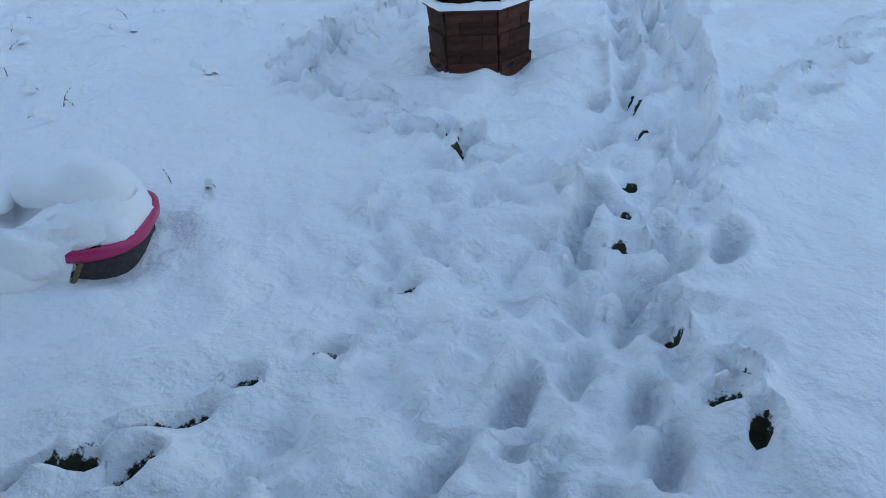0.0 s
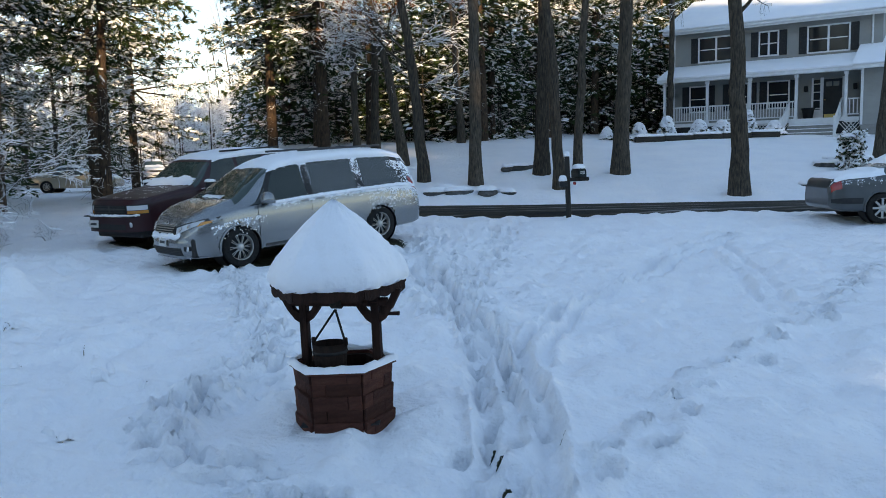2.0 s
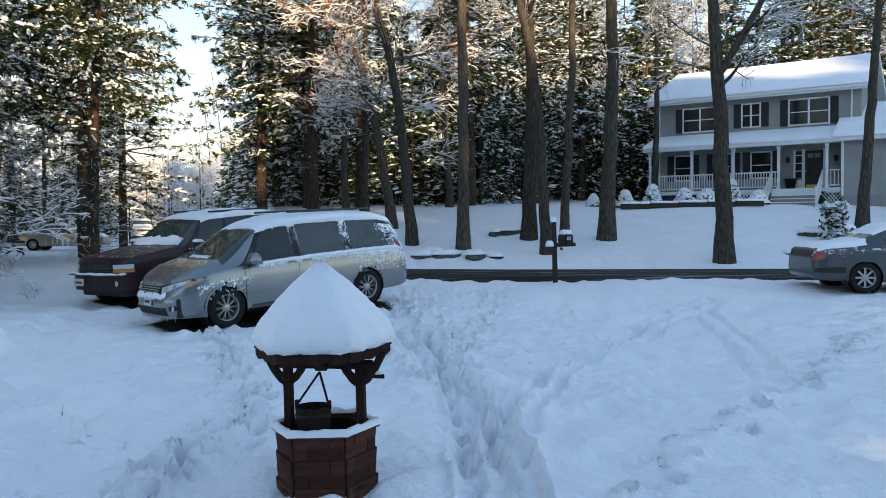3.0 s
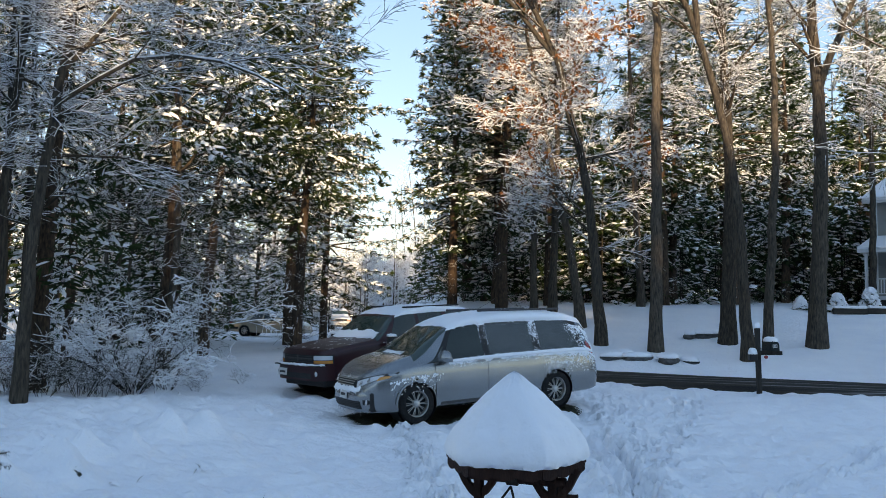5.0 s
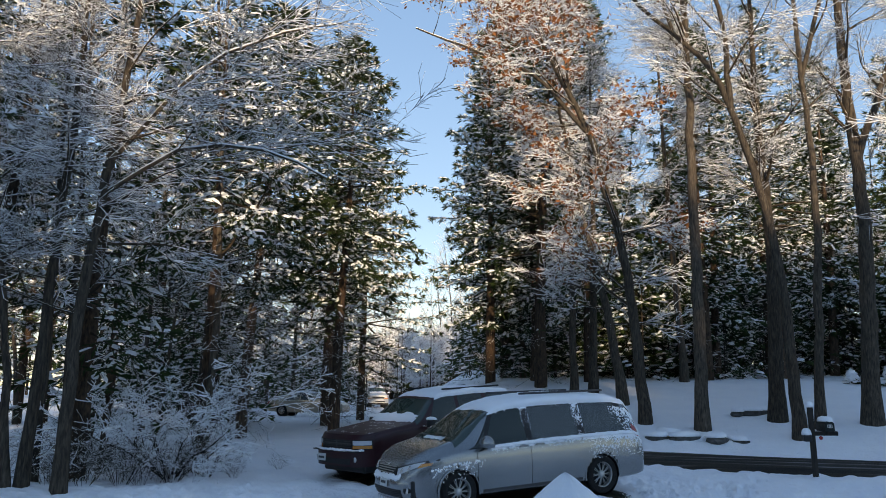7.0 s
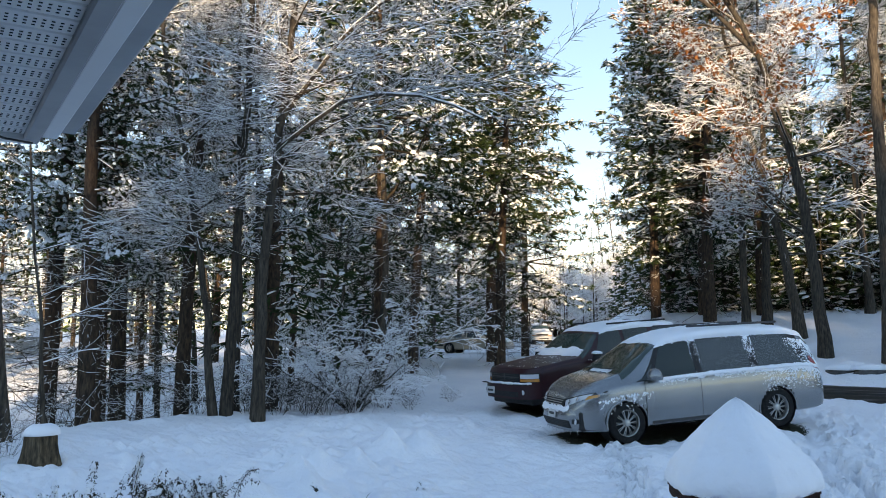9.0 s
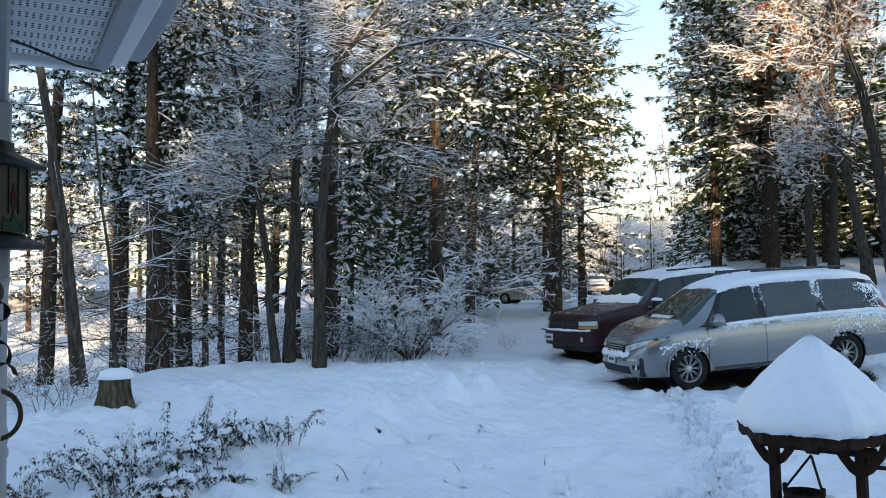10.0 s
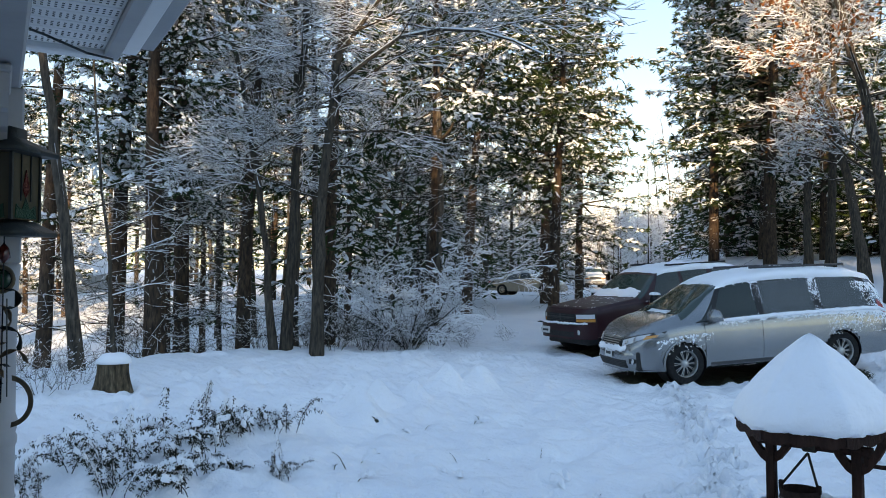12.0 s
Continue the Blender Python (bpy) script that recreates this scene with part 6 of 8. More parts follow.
    bucket = part("bucket", lathe([(0.001, 0.0), (0.115, 0.0), (0.14, 0.26), (0.128, 0.26), (0.105, 0.03), (0.001, 0.03)], 18, cap=False), M_BUCKET, t, "small dark wooden bucket", askew @ Matrix.Translation((-0.09, -0.02, 0.33)))
    for z in (0.05, 0.20):
        part("hoop", lathe([(0.118 + z * 0.096, z - 0.012), (0.123 + z * 0.096, z), (0.118 + z * 0.096, z + 0.012)], 18, cap=False), M_BLACK, bucket)
    for s in (-1, 1):
        part("rope", rod((s * 0.13, 0, 0.27), (0.06, 0.01, 0.50), 0.009, n=6), M_ROPE, bucket)
        part("ear", box(0.03, 0.03, 0.06, (s * 0.135, 0, 0.27), 0.006), M_BUCKET, bucket)
    # roof
    own = bmesh.new()
    base = [own.verts.new((x, y, 1.03)) for x, y in hexagon(0.535)]
    low = [own.verts.new((x, y, 1.015)) for x, y in hexagon(0.535)]
    apex = own.verts.new((0, 0, 1.44))
    for k in range(6):
        own.faces.new((base[k], base[(k + 1) % 6], apex))
        own.faces.new((low[k], low[(k + 1) % 6], base[(k + 1) % 6], base[k]))
    own.faces.new(low[::-1])
    bmesh.ops.recalc_face_normals(own, faces=own.faces)
    roof = part("roof", own, M_WELL_DARK, t)
    corners = hexagon(0.515)
    for k in range(6):
        a, b = Vector((*corners[k], 0)), Vector((*corners[(k + 1) % 6], 0))
        ln = (b - a).length
        pts = [(-ln / 2, 0.0), (ln / 2, 0.0)]
        steps = 24
        for i in range(steps + 1):
            f = 1 - i / steps
            pts.append((-ln / 2 + ln * f, -0.055 - 0.022 * abs(math.sin(f * math.pi * 3))))
        part("apron_board", prism(pts, 0.022, at=Matrix.Translation((0, -0.011, 0))), M_WELL_DARK, roof, "scalloped dark board", Matrix.Translation((a + b) / 2 + Vector((0, 0, 1.022))) @ Matrix.Rotation(math.atan2((b - a).y, (b - a).x), 4, "Z"))
    # the snow cap: a softened six-sided cone
    own = bmesh.new()
    rows = []
    n, levels = 108, 32
    for j in range(levels + 1):
        f = j / levels
        row = []
        for k in range(n):
            ang = 2 * math.pi * k / n
            seg = (math.degrees(ang) % 60) - 30
            hexr = 0.866 / math.cos(radians(seg))
            soft = hexr * (0.55 + 0.0 * f) + 0.45 * 0.93
            wob = 0.008 * math.sin(5 * ang + 3 * f) + 0.006 * math.sin(13 * ang + 9 * f) + r.uniform(-0.006, 0.006)
            if f < 0.06:
                rr, z = 0.545 * soft + wob, 1.026
            else:
                g = (f - 0.06) / 0.94
                rr = 0.555 * soft * (1 - g) ** 0.80 * (1.0 + 0.05 * math.sin(math.pi * g)) + wob * (1 - g)
                z = 1.045 + 0.14 * min(1, g / 0.22) ** 0.55 + 0.43 * max(0, g - 0.10) / 0.9
                if g < 0.25:
                    rr = 0.575 * soft * (1 - 0.215 * (g / 0.25) ** 2.0) + wob
            row.append(own.verts.new((rr * math.cos(ang), rr * math.sin(ang), z + (0.012 * math.sin(17 * ang) * r.uniform(0, 1.4) if j == 0 else r.uniform(-0.005, 0.005)))))
        rows.append(row)
    for p, q in zip(rows, rows[1:]):
        for k in range(n):
            own.faces.new((p[k], p[(k + 1) % n], q[(k + 1) % n], q[k])).smooth = True
    own.faces.new(rows[0][::-1])
    own.faces.new(rows[-1])
    bmesh.ops.recalc_face_normals(own, faces=own.faces)
    part("roof_snow", own, M_SNOW, roof, "thick pointed cap of snow")
    return t


wishing_well(pose(-0.735, 5.64, 0.0, 0, -1.2, -1.5) @ Matrix.Diagonal((0.91, 0.91, 1.0, 1)))


# ---- the house across the road ----
def siding(name, a, b, pitch=0.115, rough=0.6):
    """Clapboards: courses of one pitch with a shadowed lower lip."""
    m = material(name, [a, b], 1.2, rough, bump=0.05)
    nt = m.node_tree
    tc = nt.nodes.new("ShaderNodeTexCoord")
    sep = nt.nodes.new("ShaderNodeSeparateXYZ")
    nt.links.new(tc.outputs["Object"], sep.inputs[0])
    dv = nt.nodes.new("ShaderNodeMath")
    dv.operation = "DIVIDE"
    dv.inputs[1].default_value = pitch
    nt.links.new(sep.outputs["Z"], dv.inputs[0])
    fr = nt.nodes.new("ShaderNodeMath")
    fr.operation = "FRACT"
    nt.links.new(dv.outputs[0], fr.inputs[0])
    bump = [n for n in nt.nodes if n.type == "BUMP"][0]
    for link in list(bump.inputs["Height"].links):
        nt.links.remove(link)
    nt.links.new(fr.outputs[0], bump.inputs["Height"])
    bump.invert = True
    bump.inputs["Strength"].default_value = 0.9
    bump.inputs["Distance"].default_value = 0.03
    return m


M_SIDING = siding("grey_clapboards", (0.27, 0.27, 0.255), (0.32, 0.32, 0.30))
M_WHITE = material("white_trim", [(0.66, 0.67, 0.67), (0.78, 0.79, 0.79)], 3, 0.5, bump=0.05)
M_SHUTTER = material("black_shutter", [(0.012, 0.013, 0.014), (0.025, 0.026, 0.028)], 5, 0.6, bump=0.2)
M_WINDOW = glass_material("window_glass", (0.02, 0.022, 0.024), 0.05, shine=0.3)
M_BLIND = material("drawn_blind", [(0.16, 0.16, 0.16), (0.22, 0.22, 0.21)], 3, 0.7, bump=0.1)
M_CONCRETE = material("concrete", [(0.22, 0.22, 0.21), (0.32, 0.31, 0.30)], 4, 0.9, bump=0.3)
M_BRASS = material("brass", [(0.45, 0.32, 0.12), (0.55, 0.40, 0.16)], 6, 0.35, 0.9)


def slab(x0, x1, y0, y1, z0, z1, bevel=0.0):
    return box(x1 - x0, y1 - y0, z1 - z0, ((x0 + x1) / 2, (y0 + y1) / 2, (z0 + z1) / 2), bevel)


def pane_window(parent, x0, x1, z0, z1, y, sashes=2, shutters=(1, 1)):
    """A framed window on the facade, sashes side by side, with shutters; y is the wall's face."""
    w = part("window", slab(x0, x1, y - 0.02, y + 0.05, z0, z1), M_WINDOW, parent, "dark double-hung window in a white frame")
    for a, b, c, d in ((x0 - 0.08, x0, z0 - 0.08, z1 + 0.08), (x1, x1 + 0.08, z0 - 0.08, z1 + 0.08), (x0, x1, z1, z1 + 0.08), (x0, x1, z0 - 0.08, z0)):
        part("frame", slab(a, b, y - 0.06, y - 0.003, c, d, 0.006), M_WHITE, w)
    for k in range(1, sashes):
        c = x0 + (x1 - x0) * k / sashes
        part("mullion", slab(c - 0.05, c + 0.05, y - 0.055, y - 0.022, z0, z1), M_WHITE, w)
    zm = (z0 + z1) / 2
    for k in range(sashes):
        a, b = x0 + (x1 - x0) * k / sashes + 0.05, x0 + (x1 - x0) * (k + 1) / sashes - 0.05
        part("meeting_rail", slab(a, b, y - 0.045, y - 0.022, zm - 0.025, zm + 0.025), M_WHITE, w)
    for s, on in ((-1, shutters[0]), (1, shutters[1])):
        if on:
            a = x0 - 0.48 if s < 0 else x1 + 0.09
            sh = part("shutter", slab(a, a + 0.39, y - 0.045, y - 0.003, z0 - 0.06, z1 + 0.06, 0.008), M_SHUTTER, parent, "black louvred shutter")
            for k in range(9):
                z = z0 + (z1 - z0) * (k + 0.5) / 9
                part("louvre", box(0.29, 0.012, 0.05, (a + 0.195, y - 0.052, z), 0.0, None, None), M_SHUTTER, sh)
    return w


def big_house():
    FL = 3.52
    t = thing("house", pose(13.54, 47.02, 0, 0, 0, -35), "two-storey grey clapboard house with a snowy porch", "house")
    L, D, E = 10.65, 10.0, 8.75
    part("wall", slab(0, L, 0, D, 2.2, E), M_SIDING, t, "grey clapboard wall")
    # gables
    for x in (0.0, L - 0.02):
        part("gable", prism([(0, 0), (D, 0), (D / 2, 2.15)], 0.02, at=Matrix.Translation((x, 0, E)) @ Matrix.Rotation(radians(90), 4, "Z")), M_SIDING, t)

    def roof(x0, x1, y0, y1, ze, zr, yr, name="roof"):
        """A gable roof with its ridge along x, snow on both slopes."""
        outline = [(y0, ze - 0.10), (y0, ze + 0.06), (yr, zr + 0.06), (y1, ze + 0.06), (y1, ze - 0.10), (yr, zr - 0.12)]
        m = Matrix.Translation((x1, 0, 0)) @ Matrix.Rotation(radians(90), 4, "Z")
        r = part(name, prism(outline, x1 - x0, at=m), M_WHITE, t, "white-trimmed roof edge")
        snow = [(y0 - 0.03, ze + 0.065), (y0 - 0.06, ze + 0.14), (y0 + 0.1, ze + 0.25), (yr, zr + 0.25), (y1 - 0.1, ze + 0.25), (y1 + 0.05, ze + 0.14), (y1, ze + 0.065), (yr, zr + 0.065)]
        part("roof_snow", prism(snow, x1 - x0 + 0.06, at=Matrix.Translation((0.03, 0, 0)) @ m, bevel=0.02), M_SNOW, r, "thick even snow on the roof")
        return r

    roof(-0.45, L + 0.3, -0.55, D + 0.5, E, E + 2.3, D / 2)
    part("fascia", slab(-0.45, L + 0.3, -0.60, -0.552, E - 0.20, E + 0.02), M_WHITE, t)
    part("gutter", slab(-0.45, L + 0.3, -0.70, -0.602, E - 0.10, E + 0.02, 0.02), M_WHITE, t)
    part("corner_board", slab(-0.02, 0.10, -0.025, -0.002, 2.5, E), M_WHITE, t)
    part("downspout", rod((L - 0.45, -0.07, 6.6), (L - 0.45, -0.07, 8.9), 0.045), M_WHITE, t)
    # upper windows, from the left corner
    pane_window(t, 1.50, 3.35, 7.02, 8.28, 0.0)
    pane_window(t, 4.77, 5.66, 7.08, 8.28, 0.0)
    pane_window(t, 7.21, 9.11, 7.02, 8.30, 0.0)
    # ground floor
    pane_window(t, 1.02, 1.90, 4.25, 5.6, 0.0, 1)
    pane_window(t, 3.3, 4.15, 4.25, 5.6, 0.0, 1)
    pane_window(t, 5.27, 6.26, 4.25, 5.6, 0.0, 1)
    door = part("front_door", slab(8.0, 8.88, -0.05, -0.004, FL, FL + 2.05), M_SHUTTER, t, "black front door with two top lights")
    for k in range(2):
        part("light", slab(8.12 + 0.34 * k, 8.40 + 0.34 * k, -0.062, -0.052, FL + 1.68, FL + 1.92), M_BLIND, door)
        part("panel", slab(8.12 + 0.34 * k, 8.40 + 0.34 * k, -0.060, -0.052, FL + 0.95, FL + 1.55, 0.004), M_SHUTTER, door)
    part("kick_plate", slab(8.05, 8.83, -0.060, -0.052, FL + 0.03, FL + 0.25), M_BRASS, door, "brass kick plate")
    part("knob", lathe([(0.001, 0.05), (0.03, 0.04), (0.035, 0.02), (0.02, 0)], 10), M_BRASS, door, "", Matrix.Translation((8.08, -0.06, FL + 1.0)) @ Matrix.Rotation(radians(90), 4, "X"))
    for a, b in ((7.92, 7.998), (8.882, 8.99), (7.42, 7.52), (7.84, 7.918)):
        part("door_casing", slab(a, b, -0.06, -0.003, FL, FL + 2.15), M_WHITE, t)
    sl = part("sidelight", slab(7.522, 7.838, -0.04, -0.003, FL + 0.5, FL + 2.05), M_WINDOW, t)
    for k in range(4):
        part("glazing_bar", slab(7.522, 7.838, -0.05, -0.041, FL + 0.55 + 0.42 * k, FL + 0.59 + 0.42 * k), M_WHITE, sl)
    part("door_panel", slab(7.522, 7.838, -0.045, -0.003, FL, FL + 0.5), M_WHITE, t)
    for x in (7.15, 9.5):
        lamp = part("wall_lantern", slab(x - 0.09, x + 0.09, -0.22, -0.02, FL + 1.45, FL + 1.75, 0.03), M_BLACK, t, "black wall lantern")
    # porch
    PX0, PX1, PY = -0.05, 9.95, -1.8
    part("porch_floor", slab(PX0, PX1, PY, 0.0, FL - 0.18, FL), M_WHITE, t, "white-edged porch floor")
    porch_roof = [(PY - 0.35, 5.78), (PY - 0.35, 5.95), (-0.005, 6.68), (-0.005, 6.42), (PY + 0.1, 5.78)]
    turn = Matrix.Translation((PX1 + 0.05, 0, 0)) @ Matrix.Rotation(radians(90), 4, "Z")
    pr = part("porch_roof", prism(porch_roof, PX1 - PX0 + 0.2, at=turn), M_WHITE, t, "white porch beam and soffit")
    part("porch_snow", prism([(PY - 0.36, 5.955), (PY - 0.40, 6.05), (PY - 0.2, 6.13), (-0.01, 6.84), (-0.01, 6.69)], PX1 - PX0 + 0.2, at=turn, bevel=0.02), M_SNOW, pr, "snow on the porch roof")
    for x in (PX0 + 0.14, 2.47, 4.70, 7.0, 9.31):
        post = part("porch_post", slab(x - 0.07, x + 0.07, PY + 0.03, PY + 0.17, FL, 5.78, 0.01), M_WHITE, t)
        part("capital", slab(x - 0.10, x + 0.10, PY + 0.0, PY + 0.20, 5.62, 5.775, 0.01), M_WHITE, post)
        part("foot", slab(x - 0.09, x + 0.09, PY + 0.01, PY + 0.19, FL, FL + 0.12, 0.01), M_WHITE, post)

    def railing(x0, x1, y=PY + 0.10):
        r = part("railing", slab(x0, x1, y - 0.04, y + 0.04, FL + 0.86, FL + 0.93, 0.01), M_WHITE, t, "white porch railing")
        part("bottom_rail", slab(x0, x1, y - 0.03, y + 0.03, FL + 0.10, FL + 0.16), M_WHITE, r)
        n = int((x1 - x0) / 0.135)
        for k in range(n):
            x = x0 + (x1 - x0) * (k + 0.5) / n
            part("baluster", slab(x - 0.02, x + 0.02, y - 0.02, y + 0.02, FL + 0.16, FL + 0.86), M_WHITE, r)

    for a, b in ((0.17, 2.39), (2.55, 4.62), (4.78, 6.90), (9.40, 9.92)):
        railing(a, b)
    # skirt of lattice under the porch, before a black sheet standing in for shade
    part("skirt", slab(PX0, PX1, PY + 0.12, PY + 0.16, 2.3, FL - 0.2), M_SHUTTER, t, "black sheet painted as the shade under the porch")
    for a, b in ((4.75, 6.6), (9.25, 9.9)):
        lat = part("lattice", slab(a, b, PY + 0.07, PY + 0.10, FL - 0.26, FL - 0.185), M_WHITE, t, "white diagonal lattice")
        n = int((b - a) / 0.16)
        for k in range(n):
            x = a + (b - a) * (k + 0.5) / n
            for s in (-1, 1):
                part("lath", box(0.035, 0.012, 0.95, (x, PY + 0.085 + 0.012 * s, FL - 0.62), 0.0, None, Matrix.Rotation(radians(40 * s), 4, "Y")), M_WHITE, lat)
    # steps
    steps = part("stair", slab(6.75, 9.05, PY - 0.32, PY - 0.003, FL - 0.36, FL - 0.19), M_WHITE, t, "pale porch steps with snowy treads")
    for k in range(1, 5):
        part("tread", slab(6.75, 9.05, PY - 0.32 * (k + 1), PY - 0.32 * k - 0.003, FL - 0.19 * (k + 1) - 0.16, FL - 0.19 * (k + 1), 0.01), M_CONCRETE, steps)
        part("step_snow", slab(6.8, 9.0, PY - 0.32 * (k + 1) + 0.02, PY - 0.32 * k - 0.02, FL - 0.19 * (k + 1) + 0.002, FL - 0.19 * (k + 1) + 0.04, 0.015), M_SNOW, steps)
    for x in (6.68, 9.12):
        rail = part("stair_railing", rod((x, PY + 0.1, FL + 0.92), (x, PY - 1.7, FL - 0.12), 0.045, n=6), M_WHITE, t, "white stair railing")
        part("low_rail", rod((x, PY, FL + 0.18), (x, PY - 1.65, FL - 0.78), 0.035, n=6), M_WHITE, rail)
        for k in range(10):
            y = PY - 0.08 - 0.165 * k
            z = FL + 0.86 - 0.57 * (PY + 0.1 - y)
            part("baluster", slab(x - 0.02, x + 0.02, y - 0.02, y + 0.02, z - 0.75, z), M_WHITE, rail)
        part("newel", slab(x - 0.06, x + 0.06, PY - 1.80, PY - 1.68, 2.4, FL + 0.02, 0.01), M_WHITE, rail)
    pot = part("flower_pot", lathe([(0.001, 0), (0.22, 0), (0.30, 0.5), (0.34, 0.5), (0.34, 0.58), (0.27, 0.58)], 14, cap=False), M_SHUTTER, t, "black planter by the door", Matrix.Translation((7.35, -0.45, FL)))
    # wing
    wx0, wx1, wy0, wy1, we = 10.02, 17.5, -2.0, 6.5, 5.85
    part("wing_wall", slab(wx0, wx1, wy0, wy1, 3.1, we), M_SIDING, t, "grey clapboard garage wing")
    part("foundation", slab(wx0 + 0.01, wx1 - 0.01, wy0 + 0.01, wy1 - 0.01, 1.8, 3.1), M_CONCRETE, t, "concrete foundation")
    part("corner_board", slab(wx0 - 0.02, wx0 + 0.10, wy0 - 0.025, wy0 - 0.002, 3.1, we), M_WHITE, t)
    roof(wx0 - 0.35, wx1 + 0.3, wy0 - 0.5, wy1 + 0.4, we + 0.05, we + 2.1, (wy0 + wy1) / 2, "wing_roof")
    part("wing_gutter", slab(wx0 - 0.35, wx1 + 0.3, wy0 - 0.62, wy0 - 0.502, we - 0.08, we + 0.06, 0.02), M_WHITE, t)
    return t


big_house()
# terrace wall with snowy shrubs before the house
M_TIMBER = material("weathered_timber", [(0.03, 0.028, 0.025), (0.07, 0.06, 0.05)], 5, 0.9, bump=0.5, stretch=(0.5, 3, 3))
wall_t = thing("terrace_wall", pose(9.3, 38.6, 0, 0, 0, 6), "low dark timber terrace wall topped with snow", "retaining wall")
for k in range(5):
    z = ground(9.3 + 1.4 * k, 38.6 + 0.2 * k)
    part("timber", box(1.45, 0.2, 0.26, (0.72 + 1.46 * k, 0, z + 0.11), 0.02), M_TIMBER, wall_t)
    part("snow", box(1.44, 0.3, 0.12, (0.72 + 1.46 * k, 0.02, z + 0.29), 0.05, seg=2), M_SNOW, wall_t)


# ---- the woods around ----
def shrub(seed, tall, stems, spread, r=0.02, depth=3, kids=6, heavy=1.6, snow=1.0, up=0.02):
    """A clump of stems from one root, bowed under snow."""
    w = Wood(seed)
    w.heavy = heavy
    g = w.r
    for k in range(stems):
        t = 6.283 * (k + g.random()) / stems
        w.limb((0.12 * math.cos(t), 0.12 * math.sin(t), -0.1), (spread * math.cos(t), spread * math.sin(t), 1.0), tall * g.uniform(0.7, 1.1), r * g.uniform(0.7, 1.2), 1, depth, 0.10, snow, up, kids, 0.25, 1.0)
    return [quads_mesh("stems", *w.tubes(), True), quads_mesh("snow", *w.snow_mesh(), False)]


SHRUB_NAMES, SHRUB_MATS = ("stemwork", "snow"), (M_TWIG, M_SNOW)
# trees that stand singly at the edge of the yard
EDGE_STEMS = (
    (-10.44, 12.42, [([(0, 0, 0), (0.06, 0.05, 3.1), (0.22, 0.17, 5.1), (0.4, 0.3, 7.2), (0.6, 0.45, 10.0), (0.7, 0.5, 13.0)], 0.125, 0.03), ([(0.3, 0.2, 6.0), (1.6, 0.9, 8.0), (3.2, 1.4, 8.9), (4.4, 1.6, 9.0)], 0.05, 0.012), ([(0.26, 0.18, 5.4), (1.5, 0.6, 6.3), (3.0, 1.2, 6.4), (4.2, 1.6, 5.9)], 0.045, 0.012)], 2.6, 22, 3.6),
    (-11.43, 12.63, [([(0, 0, 0), (0.1, 0.1, 2.6), (0.15, 0.13, 5.0), (0.24, 0.2, 7.4), (0.35, 0.3, 13.0)], 0.115, 0.03)], 2.8, 19, 2.8),
    (-11.6, 12.5, [([(0, 0, 0), (-0.2, -0.2, 2.6), (-0.48, -0.45, 4.9), (-0.8, -0.76, 7.2), (-1.2, -1.2, 11.5)], 0.085, 0.02)], 3.2, 15, 2.2),
    (-12.3, 13.9, [([(0, 0, 0), (0.05, 0, 4.0), (-0.1, 0, 8.0), (-0.05, 0, 13.0)], 0.09, 0.02)], 3.0, 16, 2.5),
)
for n, (x, y, stems, first, limbs, reach) in enumerate(EDGE_STEMS):
    plant("slim_tree", stem_tree(240 + n, stems, first, limbs, reach, (0.0, 0.8), 3, 8, 0.0, 0.85, 1, 0.36, favour=0.35 if n == 0 else 0.0), BARE_MATS, x, y, "slim bare tree with snow on every twig", "tree", "slim trees at the yard's edge")
edge_lean = stem_tree(301, [([(0, 0, 0), (-0.14, -0.2, 2.3), (-0.27, -0.4, 4.1), (-0.36, -0.53, 5.2), (-0.5, -0.8, 9.0)], 0.105, 0.03)], 5.5, 9, 2.2, (0.2, 0.9), 3, 6, 0.03, 0.8, 1)
plant("leaning_tree", edge_lean, BARE_MATS, -11.62, 7.97, "brown leaning trunk at the yard's edge", "tree")
sapling = stem_tree(302, [([(0, 0, 0), (-0.12, -0.16, 2.4), (-0.25, -0.33, 4.5), (-0.3, -0.42, 6.0)], 0.042, 0.012)], 1.2, 8, 1.1, (0.2, 0.9), 2, 5, 0.05, 0.6, 1)
plant("sapling", sapling, BARE_MATS, -12.08, 9.0, "thin tan sapling among the dark pines", "tree")
for x, y, k, turn, size in ((-16.97, 12.7, 1, 0, 0.95), (-14.06, 11.4, 1, 70, 0.85), (-15.93, 13.2, 0, 140, 0.9), (-16.4, 14.3, 1, 210, 1.0), (-13.9, 13.9, 1, 300, 0.8), (-17.9, 11.4, 0, 30, 1.0), (-18.5, 15.5, 0, 90, 0.95)):
    plant("pine_tree", SIDE_PINES[k], PINE_MATS, x, y, "dark pine with snow on its boughs", "tree", "pines in the side wood", turn, size, names=PINE_NAMES)
